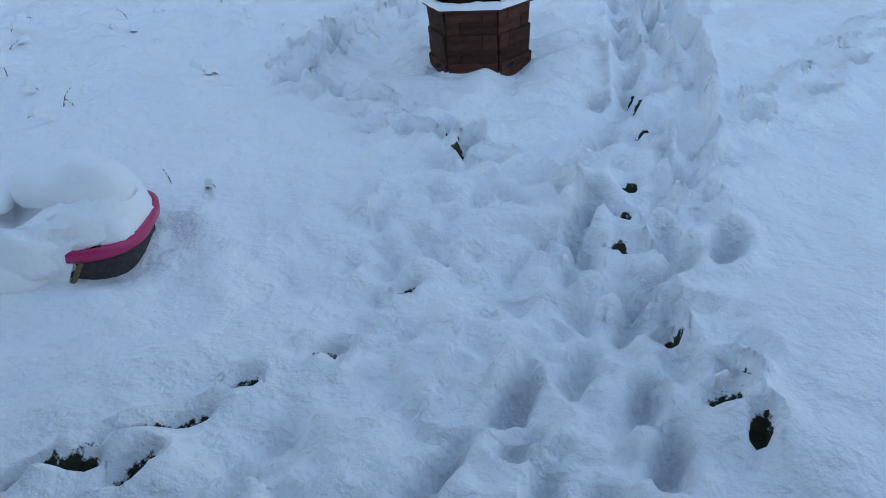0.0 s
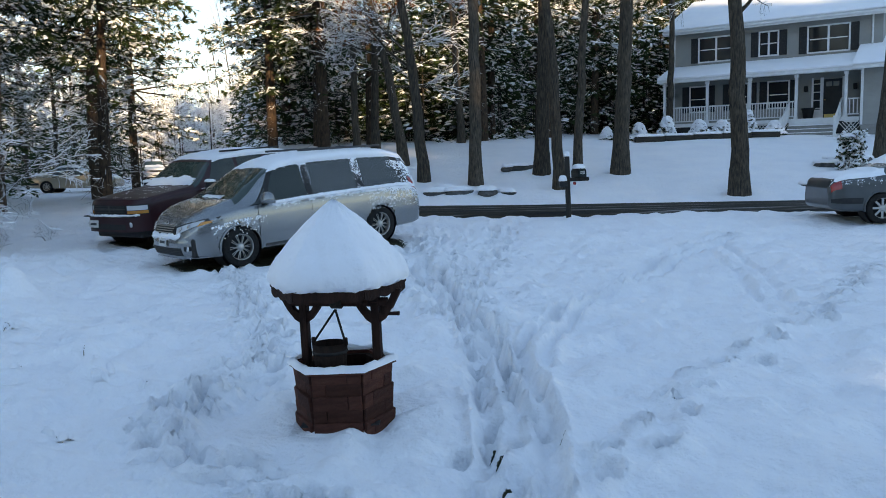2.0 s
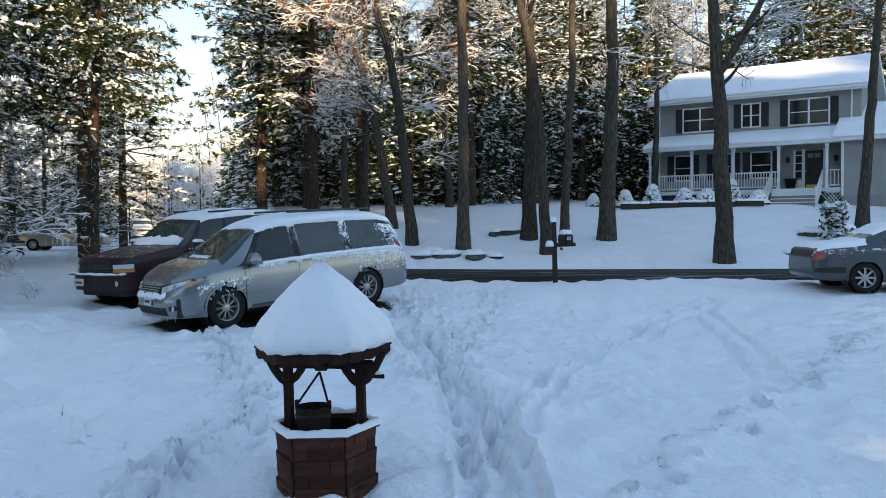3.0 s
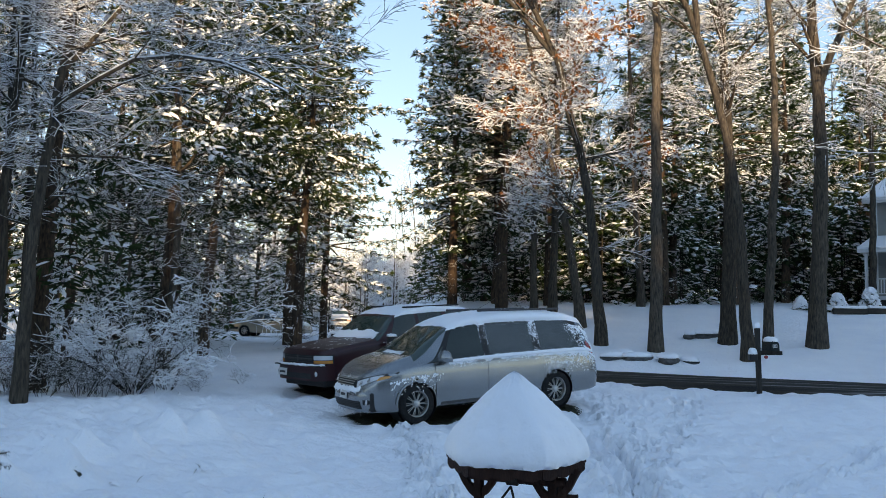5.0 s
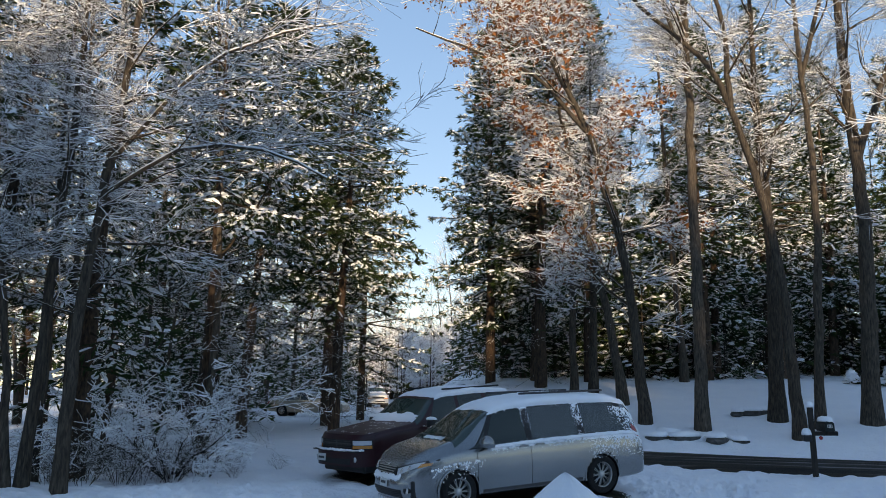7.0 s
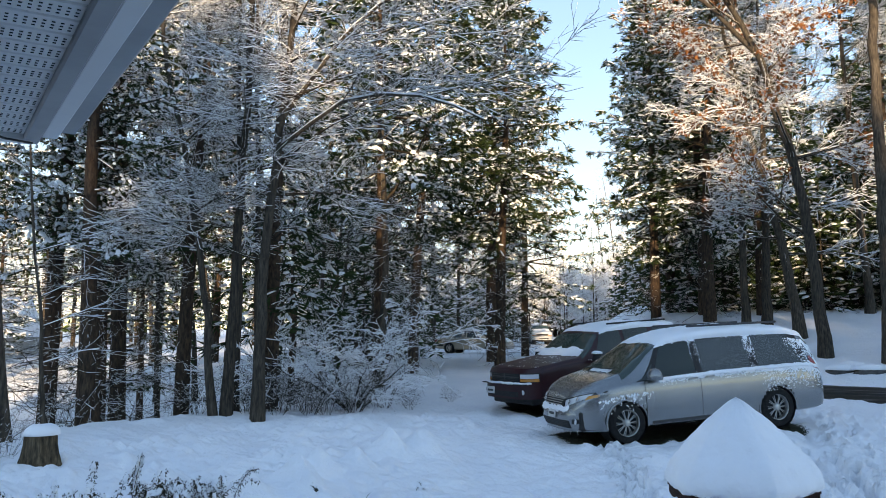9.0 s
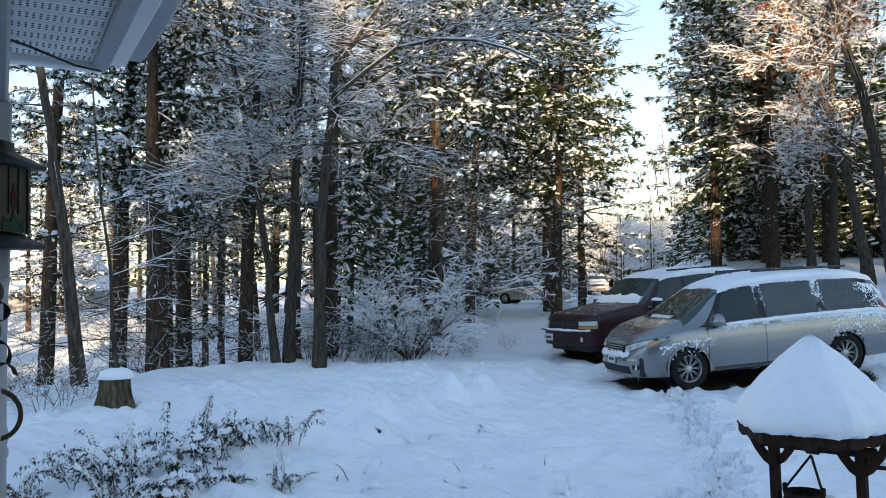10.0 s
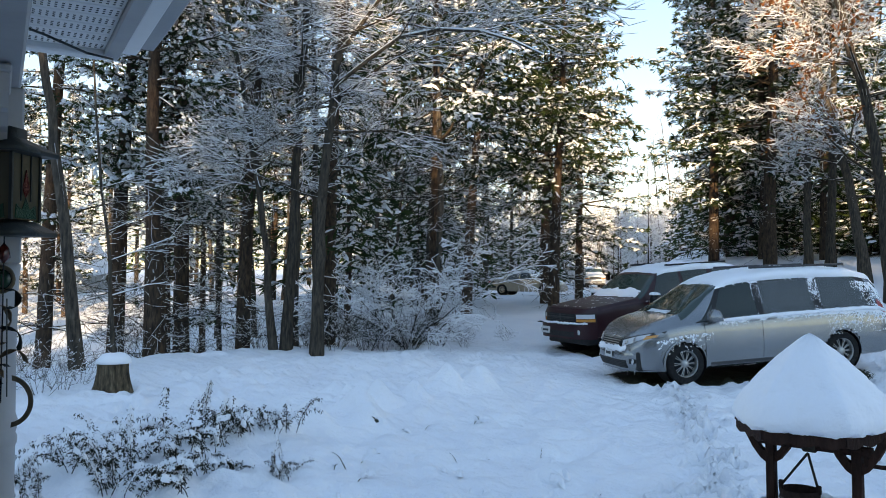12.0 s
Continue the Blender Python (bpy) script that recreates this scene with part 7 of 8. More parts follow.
# fill of the side wood
g = np.random.default_rng(77)
count = 0
while count < 40:
    a, d = radians(g.uniform(24, 72)), g.uniform(19, 46)
    x, y = -d * math.sin(a), d * math.cos(a)
    if road_distance(np.array(x), np.array(y)) < 5.5 or math.hypot(x + 20.6, y - 45.3) < 7 or (math.degrees(a) < 30 and d > 30) or (abs(math.degrees(a) - 25.5) < 4.5 and d < 47):
        continue
    if 50 < math.degrees(a) < 68 and d < 40:
        continue
    kind = g.random()
    if kind < 0.26:
        plant("hemlock_tree", SIDE_HEMLOCKS[int(g.integers(2))], PINE_MATS, x, y, "young hemlock bowed with snow", "tree", "hemlocks in the side wood", g.uniform(0, 360), g.uniform(0.7, 1.0), names=PINE_NAMES)
    elif kind < 0.84:
        plant("slim_tree", SLIM[int(g.integers(3))], BARE_MATS, x, y, "slim bare tree with snow on every twig", "tree", "slim trees in the side wood", g.uniform(0, 360), g.uniform(0.75, 1.15))
    else:
        plant("pine_tree", FAR_PINES[int(g.integers(2))], PINE_MATS, x, y, "dark pine with snow on its boughs", "tree", "pines in the side wood", g.uniform(0, 360), g.uniform(0.65, 0.95), names=PINE_NAMES)
    count += 1
# trees lining the far road
for x, y, k, turn, size in ((-17.2, 40.5, 0, 0, 1.0), (-19.0, 50.0, 1, 0, 1.05), (-24.5, 57.0, 2, 40, 1.1), (-26.5, 64.0, 0, 80, 1.2), (-9.8, 52.0, 1, 20, 1.2), (-14.5, 66.0, 2, 60, 1.2), (-20, 88, 0, 0, 1.2), (-36, 90, 1, 0, 1.2), (-42, 118, 2, 0, 1.3), (-33, 122, 0, 90, 1.3), (-52, 140, 1, 0, 1.3), (-38, 150, 2, 0, 1.3), (-29.5, 112, 1, 200, 1.3), (-45, 160, 0, 0, 1.4)):
    plant("slim_tree", SLIM[k], BARE_MATS, x, y, "bare tree beside the far road", "tree", "trees along the far road", turn, size)
for k in range(15):
    a, d = radians(g.uniform(19.5, 29)), g.uniform(33, 66)
    x, y = -d * math.sin(a), d * math.cos(a)
    if road_distance(np.array(x), np.array(y)) < 4.0 or (abs(math.degrees(a) - 25.5) < 4.0 and d < 50):
        continue
    plant("slim_tree", SLIM[k % 3], BARE_MATS, x, y, "bare tree beside the far road", "tree", "trees along the far road", g.uniform(0, 360), g.uniform(0.8, 1.2))
for k in range(12):
    a, d = radians(g.uniform(13.0, 21.0)), g.uniform(95, 130)
    x, y = -d * math.sin(a), d * math.cos(a)
    plant("slim_tree", SLIM[k % 3], BARE_MATS, x, y, "frosted bare tree where the road bends away", "tree", "trees at the bend", g.uniform(0, 360), g.uniform(0.55, 0.8))
# the wood behind the hardwoods and the house
count = 0
while count < 44:
    x, y = g.uniform(-9, 46), g.uniform(38, 66)
    lx, ly = (x - 13.54) * 0.819 - (y - 47.02) * 0.574, (x - 13.54) * 0.574 + (y - 47.02) * 0.819
    if -3.0 < lx < 20 and -14 < ly < 12.5 or (x > 8 and y < 52 - 0.4 * (x - 8)) or (y < 41 and x > 2):
        continue
    kind = g.random()
    if kind < 0.5:
        plant("hemlock_tree", HEMLOCKS[int(g.integers(2))], PINE_MATS, x, y, "hemlock bowed with snow", "tree", "hemlocks beyond the road", g.uniform(0, 360), g.uniform(0.9, 1.35), names=PINE_NAMES)
    elif kind < 0.8:
        plant("pine_tree", FAR_PINES[int(g.integers(2))], PINE_MATS, x, y, "tall white pine loaded with snow", "tree", "pines beyond the road", g.uniform(0, 360), g.uniform(0.75, 0.98), names=PINE_NAMES)
    else:
        plant("hardwood_tree", HARDWOODS[int(g.integers(2))], BARE_MATS, x, y, "tall bare hardwood with snow along its branches", "tree", "hardwoods beyond the road", g.uniform(0, 360), g.uniform(0.75, 0.95))
    count += 1
for k in range(20):
    x, y = g.uniform(14, 58), g.uniform(61, 80)
    plant("pine_tree", FAR_PINES[k % 2], PINE_MATS, x, y, "tall white pine loaded with snow", "tree", "pines beyond the road", g.uniform(0, 360), g.uniform(0.95, 1.2), names=PINE_NAMES)
# unseen tall trees added far behind the porch's own house, sized to shade the yard
for k, x in enumerate(np.arange(-14, 118, 3.0)):
    y = -82 + 3 * math.sin(k * 2.1)
    size = float(np.interp(x, (-14, 14, 19, 26, 31, 43, 52, 60, 66), (0.30, 0.32, 0.60, 0.62, 0.58, 0.74, 0.82, 0.96, 1.02))) * (1 + 0.08 * math.sin(k * 1.7))
    plant("pine_tree", SHADE_PINES[0], PINE_MATS, float(x), y, "unseen tall pine added behind the house to shade the yard", "tree", "pines behind the house", 47.0 * k, size, names=PINE_NAMES)
    if x > 14:
        plant("pine_tree", SHADE_PINES[0], PINE_MATS, float(x) + 1.5, y - 4, "unseen tall pine added behind the house to shade the yard", "tree", "pines behind the house", 81.0 * k, size, names=PINE_NAMES)
# the far wood that closes the view
far = Wood(700)
for k in range(360):
    a = radians(g.uniform(-62, 84)) if k < 260 else radians(g.uniform(11, 24))
    gap = abs(math.degrees(a) - 17.0) < 6.0
    d = g.uniform(120, 170) if gap else g.uniform(62, 150)
    x, y = -d * math.sin(a), d * math.cos(a)
    if road_distance(np.array(x), np.array(y)) < 9 and d < 118:
        continue
    lx, ly = (x - 13.54) * 0.819 - (y - 47.02) * 0.574, (x - 13.54) * 0.574 + (y - 47.02) * 0.819
    if -3.0 < lx < 20 and -8 < ly < 13:
        continue
    z0, tall = ground(x, y), g.uniform(8, 12) if gap else g.uniform(13, 19)
    far.segs[5].append((x, y, z0 - 0.5, x, y, z0 + tall, 0.22, 0.03))
    bare_one = g.random() < 0.45
    for i in range(34):
        f = g.uniform(0.12, 0.98)
        t, ln = g.uniform(0, 6.283), 3.4 * (1 - f) ** 0.7 + 0.5
        p = np.array((x, y, z0 + tall * f))
        d2 = np.array((math.cos(t), math.sin(t), 0.5 if bare_one else -0.15))
        q = p + d2 * ln
        far.segs[3].append((*p, *q, 0.035, 0.012))
        far.snow.append((*p, *q, 0.07, 0.10))
        if not bare_one:
            for s in (0.45, 0.9):
                far.tufts.append((*(p + d2 * ln * s), *d2, 0.9))
            far.pads.append((*(p + d2 * ln * 0.7), *(d2 / np.linalg.norm(d2)), 0.5, 0.3, 0.16))
        else:
            for s in (0.5, 0.75, 1.0):
                e = p + d2 * ln * s
                h = e + g.normal(0, 0.7, 3) + (0, 0, 0.4)
                far.segs[3].append((*e, *h, 0.02, 0.008))
                far.snow.append((*e, *h, 0.04, 0.05))
# frosted crowns crowding where the road bends away
for k in range(190):
    a, d = radians(g.uniform(8, 40)), g.uniform(100, 150)
    x, y = -d * math.sin(a), d * math.cos(a)
    z0, tall = ground(x, y), g.uniform(8.5, 14.0)
    far.segs[5].append((x, y, z0 - 0.5, x, y, z0 + tall * 0.8, 0.14, 0.03))
    for i in range(38):
        f = g.uniform(0.1, 0.95)
        t = g.uniform(0, 6.283)
        ln = 2.9 * math.sin(math.pi * min(1, 0.25 + 0.75 * f)) + 0.5
        p = np.array((x, y, z0 + tall * f * 0.8))
        q = p + np.array((math.cos(t), math.sin(t), g.uniform(0.1, 0.8))) * ln
        far.segs[3].append((*p, *q, 0.03, 0.01))
        far.snow.append((*p, *q, 0.05, 0.08))
        for s in (0.55, 1.0):
            e = p + (q - p) * s
            h = e + g.normal(0, 0.7, 3) + (0, 0, 0.3)
            far.segs[3].append((*e, *h, 0.016, 0.008))
            far.snow.append((*e, *h, 0.035, 0.05))
far_woods = tagged(new("far_woods"), "distant snowy wood closing the view", "woods", kind="stuff")
part("far_branchwork", quads_mesh("far_branchwork", *far.tubes()), M_TWIG, far_woods)["kind"] = "stuff"
part("far_snow", quads_mesh("far_snow", *far.snow_mesh()), M_SNOW, far_woods)["kind"] = "stuff"
part("far_needles", quads_mesh("far_needles", *far.needles(3, 0.16)), M_NEEDLE, far_woods)["kind"] = "stuff"
# dark young growth under the tall trees
under = Wood(720)
spots = []
for k in range(420):
    x, y = g.uniform(-9, 40), g.uniform(42.5, 64)
    spots.append((x, y))
for k in range(14):
    a, d = radians(g.uniform(29, 36)), g.uniform(34, 52)
    spots.append((-d * math.sin(a), d * math.cos(a)))
for k in range(120):
    a, d = radians(g.uniform(8, 34)), g.uniform(52, 95)
    spots.append((-d * math.sin(a), d * math.cos(a)))
for x, y in spots:
    lx, ly = (x - 13.54) * 0.819 - (y - 47.02) * 0.574, (x - 13.54) * 0.574 + (y - 47.02) * 0.819
    if -2.0 < lx < 20 and -12 < ly < 12 or road_distance(np.array(x), np.array(y)) < 5.0 or (x > 6 and y < 52 - 0.4 * (x - 8)):
        continue
    if abs(math.degrees(math.atan2(-x, y)) - 25.5) < 4.0 and y < 50:
        continue
    z0, tall = ground(x, y), g.uniform(2.0, 7.5)
    under.segs[3].append((x, y, z0 - 0.2, x, y, z0 + tall, 0.05, 0.02))
    for i in range(int(7 + 5 * tall)):
        f = g.random()
        t, ln = g.uniform(0, 6.283), (1.7 * (1 - f) + 0.3) * min(1.4, tall / 4)
        p = np.array((x, y, z0 + 0.2 + tall * f))
        d2 = np.array((math.cos(t), math.sin(t), -0.2))
        under.segs[3].append((*p, *(p + d2 * ln), 0.015, 0.006))
        for s in (0.5, 1.0):
            under.tufts.append((*(p + d2 * ln * s), *d2, 0.42))
        under.pads.append((*(p + d2 * ln * g.uniform(0.5, 0.9) + (0, 0, 0.05)), *(d2 / np.linalg.norm(d2)), 0.28, 0.13, 0.06))
undergrowth = tagged(new("undergrowth"), "dark young hemlocks crowding under the tall trees", "woods", kind="stuff")
part("branchwork", quads_mesh("under_branchwork", *under.tubes()), M_TWIG, undergrowth)["kind"] = "stuff"
part("snow", quads_mesh("under_snow", *under.snow_mesh(), True), M_SNOW, undergrowth)["kind"] = "stuff"
part("crown", quads_mesh("under_needles", *under.needles(7, 0.036)), M_NEEDLE, undergrowth)["kind"] = "stuff"
# the spreading snowy shrub by the drive, and the brush along the bank
plant("spreading_shrub", shrub(320, 3.1, 10, 1.15, 0.034, 3, 6, 1.2, 1.0, -0.02), SHRUB_MATS, -10.75, 16.35, "wide shrub with every twig thick in snow", "shrub", names=SHRUB_NAMES)
BRUSH = [shrub(330 + k, 1.35, 9, 0.5, 0.009, 2, 5, 0.6, 0.22, -0.03) for k in range(3)]
for k in range(70):
    f = k / 69
    x = -15.5 + 7.2 * f + g.normal(0, 0.35)
    y = 9.4 + 8.6 * f ** 0.9 + g.normal(0, 0.5)
    if -9.6 < x and y < 15.4:
        x -= 1.2
    if x < -12.4 and k % 4 or x > -9.9:
        continue
    plant("brush", BRUSH[k % 3], SHRUB_MATS, x, y, "tangled leafless brush holding snow", "shrub", "brush along the bank", g.uniform(0, 360), g.uniform(0.5, 0.95), names=SHRUB_NAMES)
for x, y, size in ((-9.7, 17.2, 0.35), (-8.9, 17.9, 0.3), (-9.3, 16.5, 0.4)):
    plant("brush", BRUSH[1], SHRUB_MATS, x, y, "low brush arching under snow", "shrub", "brush along the bank", g.uniform(0, 360), size, names=SHRUB_NAMES)
for x, y, size in ((-9.9, 6.2, 0.5), (-10.5, 6.9, 0.55), (-10.9, 7.5, 0.5), (-11.0, 6.2, 0.6), (-10.3, 5.7, 0.45), (-11.8, 6.8, 0.6)):
    plant("brush", BRUSH[2], SHRUB_MATS, x, y, "low brown scrub beside the stump", "shrub", "scrub by the stump", g.uniform(0, 360), size, names=SHRUB_NAMES)


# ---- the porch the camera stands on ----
# white paint held at grey: the shade under the porch is put into the colour
M_PORCH_SHADED = material("shaded_white_porch_paint", [(0.24, 0.25, 0.26), (0.33, 0.34, 0.35)], 2.2, 0.5, bump=0.08)
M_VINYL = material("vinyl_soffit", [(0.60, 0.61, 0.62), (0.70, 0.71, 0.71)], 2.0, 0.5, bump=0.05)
M_SHINGLE = material("dark_shingles", [(0.04, 0.04, 0.042), (0.08, 0.078, 0.075)], 6, 0.9, bump=0.5)
M_FLOOR = material("grey_porch_boards", [(0.18, 0.18, 0.18), (0.26, 0.26, 0.25)], 3, 0.7, bump=0.2, stretch=(4, 0.5, 1))
M_TIN = material("dark_tin", [(0.010, 0.014, 0.014), (0.03, 0.036, 0.034)], 9, 0.5, 0.6, bump=0.2)
M_AMBER_GLASS = glass_material("amber_art_glass", (0.06, 0.048, 0.03), 0.2)
M_GREEN_GLASS = glass_material("green_art_glass", (0.004, 0.035, 0.02), 0.2)
M_RED_GLASS = glass_material("red_art_glass", (0.07, 0.008, 0.006), 0.2)
M_COPPER = material("weathered_copper", [(0.06, 0.045, 0.035), (0.16, 0.12, 0.08)], 14, 0.5, 0.6, bump=0.2)
PORCH = pose(0, 0, 0, 0, 0, -30.6)   # its y axis points out of the front, its x axis to the right along it
SOF = 2.75                            # height of the soffit
OUT = 0.115                           # how far the soffit stands out past the floor's edge
own_house = thing("house", PORCH, "white-trimmed house with a front porch", "house")
part("wall", slab(-2.9, 9.0, -9.5, -2.3, -0.4, 3.9), M_SIDING, own_house, "grey clapboard wall")
part("roof", prism([(-10.0, 3.9), (-1.8, 3.9), (-5.9, 5.9)], 12.6, at=Matrix.Translation((9.4, 0, 0)) @ Matrix.Rotation(radians(90), 4, "Z")), M_SHINGLE, own_house, "dark shingled roof")
part("porch_roof", prism([(-2.3, 3.7), (OUT + 0.10, SOF + 0.20), (OUT + 0.10, SOF + 0.12), (-2.3, SOF + 0.12)], 12.1, at=Matrix.Translation((9.0, 0, 0)) @ Matrix.Rotation(radians(90), 4, "Z")), M_SHINGLE, own_house, "dark shingled porch roof")
# an unseen wing, added to close the porch and keep light out of it
part("wing", slab(1.7, 9.0, -2.28, -0.03, -0.4, SOF), M_SIDING, own_house, "grey clapboard wall")
part("porch_floor", slab(-2.9, 1.695, -2.3, -0.02, 0.08, 0.22, 0.01), M_FLOOR, own_house, "grey boarded porch floor")
part("porch_skirt", slab(-2.9, 9.0, -0.12, -0.05, -0.4, 0.078), M_PORCH_SHADED, own_house)
# the soffit: ribbed vinyl panels with rows of vents
soffit = part("soffit", slab(-3.07, 9.0, -2.3, OUT - 0.005, SOF + 0.02, SOF + 0.10), M_VINYL, own_house, "white vented vinyl soffit")
vent_mesh = bpy.data.meshes.new("vent_row")
rows_bm = bmesh.new()
for i in range(50):
    for j in range(3):
        box(0.004, 0.007, 0.002, (-0.020 + 0.020 * j, OUT - 0.045 - 0.018 * i, 0), 0, rows_bm)
rows_bm.to_mesh(vent_mesh)
rows_bm.free()
rib = slab(-0.046, 0.046, -2.28, OUT - 0.008, -0.012, 0.0, 0.004)
rib_mesh = bpy.data.meshes.new("rib")
rib.to_mesh(rib_mesh)
rib.free()
for k in range(24):
    x = -3.0 + 0.1 * k
    part("rib", rib_mesh, M_VINYL, soffit, "", Matrix.Translation((x, 0, SOF + 0.019)))
    tagged(part("vent", vent_mesh, M_BLACK, soffit, "", Matrix.Translation((x, 0, SOF + 0.0062))), kind="stuff")
part("edge_channel", slab(-3.11, -3.05, -2.3, OUT, SOF - 0.015, SOF + 0.10, 0.006), M_VINYL, own_house, "white channel along the soffit's end")
part("front_channel", slab(-3.11, 9.0, OUT - 0.033, OUT + 0.02, SOF - 0.012, SOF + 0.10, 0.006), M_PORCH_SHADED, own_house)
part("fascia", slab(-3.06, 9.0, OUT + 0.022, OUT + 0.075, SOF + 0.004, SOF + 0.20, 0.004), M_VINYL, own_house, "white fascia board")
gutter = [(OUT + y, z + SOF) for y, z in ((0.077, 0.03), (0.13, 0.03), (0.17, 0.09), (0.17, 0.17), (0.16, 0.17), (0.16, 0.095), (0.127, 0.04), (0.077, 0.04))]
part("gutter", prism(gutter, 12.06, at=Matrix.Translation((9.0, 0, 0)) @ Matrix.Rotation(radians(90), 4, "Z")), M_PORCH_SHADED, own_house, "white gutter with dark streaks")
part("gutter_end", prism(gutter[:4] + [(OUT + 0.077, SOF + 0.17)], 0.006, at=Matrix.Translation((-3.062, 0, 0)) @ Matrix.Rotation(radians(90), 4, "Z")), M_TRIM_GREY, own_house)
part("beam", slab(-2.93, 9.0, -0.29, -0.17, SOF - 0.20, SOF + 0.003, 0.008), M_PORCH_SHADED, own_house, "white porch beam")
part("beam", slab(-2.93, -2.81, -2.3, -0.295, SOF - 0.20, SOF + 0.003, 0.008), M_PORCH_SHADED, own_house)
cable = [(-3.05, 0.11, SOF - 0.02), (-2.95, 0.02, SOF - 0.035), (-2.82, -0.1, SOF - 0.03), (-2.7, -0.25, SOF - 0.02), (-2.5, -0.6, SOF - 0.012)]
for a, b in zip(cable, cable[1:]):
    part("cable", rod(a, b, 0.004, n=6), M_BLACK, own_house)


def bracket_plate():
    """A board with a scrolled edge and round piercings, standing out from the column."""
    own = bmesh.new()
    top = SOF - 0.228
    edge = [(0.062, 2.09), (0.085, 2.085), (0.10, 2.11), (0.095, 2.16), (0.115, 2.20), (0.14, 2.235), (0.135, 2.28), (0.165, 2.325), (0.20, 2.345), (0.235, 2.385), (0.29, 2.395), (0.335, 2.425), (0.375, 2.43), (0.39, 2.47), (0.385, top), (0.062, top)]
    loops = [edge] + [[(cx + r * math.cos(6.2832 * k / 14), cz + r * math.sin(6.2832 * k / 14)) for k in range(14)] for cx, cz, r in ((0.135, 2.42, 0.045), (0.215, 2.46, 0.036), (0.105, 2.325, 0.026), (0.095, 2.235, 0.017), (0.30, 2.475, 0.028))]
    for loop in loops:
        vs = [own.verts.new((x, -0.015, z)) for x, z in loop]
        for a, b in zip(vs, vs[1:] + vs[:1]):
            own.edges.new((a, b))
    bmesh.ops.triangle_fill(own, use_beauty=True, use_dissolve=False, edges=own.edges[:], normal=(0, -1, 0))
    out = bmesh.ops.extrude_face_region(own, geom=own.faces[:])
    for v in out["geom"]:
        if isinstance(v, bmesh.types.BMVert):
            v.co.y += 0.03
    bmesh.ops.recalc_face_normals(own, faces=own.faces)
    return own


def porch_column(x, y):
    c = part("column", lathe([(0.075, 0.22), (0.075, 0.30), (0.060, 0.33), (0.066, 0.40), (0.050, 0.60), (0.052, 0.80), (0.064, 1.05), (0.066, 1.18), (0.058, 1.24), (0.070, 1.262), (0.070, 1.28), (0.058, 1.295), (0.056, 1.36), (0.056, 1.47), (0.061, 1.48), (0.061, 1.50), (0.056, 1.51), (0.061, 1.53), (0.061, 1.55), (0.055, 1.57), (0.054, 1.80), (0.057, 1.98), (0.062, 2.02)], 28), M_PORCH_SHADED, own_house, "white turned porch column", Matrix.Translation((x, y, 0)))
    part("square_top", slab(-0.06, 0.06, -0.06, 0.06, 2.02, SOF - 0.20, 0.006), M_PORCH_SHADED, c)
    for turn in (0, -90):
        br = part("bracket", bracket_plate(), M_PORCH_SHADED, c, "white scroll-sawn bracket", Matrix.Rotation(radians(turn), 4, "Z"))
        part("bracket_cap", slab(0.062, 0.40, -0.022, 0.022, SOF - 0.228, SOF - 0.206, 0.004), M_PORCH_SHADED, br)
    return c


porch_column(-2.87, -0.22)
# the art-glass lantern that hangs by the column
lantern = thing("lantern", Matrix.Translation((-2.455, 1.21, 2.10)) @ Matrix.Rotation(radians(24), 4, "Z") @ Matrix.Diagonal((0.86, 0.86, 1.0, 1.0)), "dark tin lantern with flowers in stained glass", "lantern")
part("tray", lathe([(0.001, 0.0), (0.165, 0.0), (0.168, 0.012), (0.09, 0.045), (0.001, 0.045)], 4), M_TIN, lantern, "flared tin tray", Matrix.Rotation(radians(45), 4, "Z"))
part("lid", lathe([(0.165, 0.235), (0.168, 0.247), (0.065, 0.285), (0.065, 0.312), (0.001, 0.312)], 4), M_TIN, lantern, "pitched tin lid", Matrix.Rotation(radians(45), 4, "Z"))
for k in range(4):
    side = Matrix.Rotation(radians(90 * k), 4, "Z")
    pane = part("pane", slab(-0.072, 0.072, -0.074, -0.070, 0.047, 0.234), M_AMBER_GLASS, lantern, "amber glass with a red tulip", side)
    part("corner_post", slab(-0.080, -0.070, -0.080, -0.070, 0.045, 0.236), M_TIN, lantern, "", side)
    part("leaf", prism([(-0.055, 0.05), (0.055, 0.05), (0.05, 0.09), (0.02, 0.075), (0, 0.11), (-0.02, 0.075), (-0.05, 0.09)], 0.003, at=Matrix.Translation((0, -0.0785, 0))), M_GREEN_GLASS, pane)
    part("petal", prism([(0, 0.11), (0.018, 0.135), (0.0, 0.19), (-0.018, 0.135)], 0.003, at=Matrix.Translation((0, -0.0785, 0))), M_RED_GLASS, pane)
    for x in (-0.025, 0.025):
        part("lead_line", slab(x - 0.002, x + 0.002, -0.079, -0.075, 0.1, 0.234), M_TIN, pane)
part("hanger", rod((0, 0, 0.312), (-0.0, 0.0, 0.62), 0.004, n=6), M_BLACK, lantern)
# wind chimes below it
chime = thing("wind_chime", Matrix.Translation((-2.46, 1.215, 1.62)), "wind chime of coloured glass and cut metal", "wind chime")
part("cord", rod((0, 0, 0.0), (0, 0, 0.48), 0.002, n=5), M_BLACK, chime)
part("bead", lathe([(0.001, 0), (0.018, 0.018), (0.014, 0.045), (0.001, 0.06)], 10), M_RED_GLASS, chime, "red glass bead", Matrix.Translation((0, 0, 0.40)))


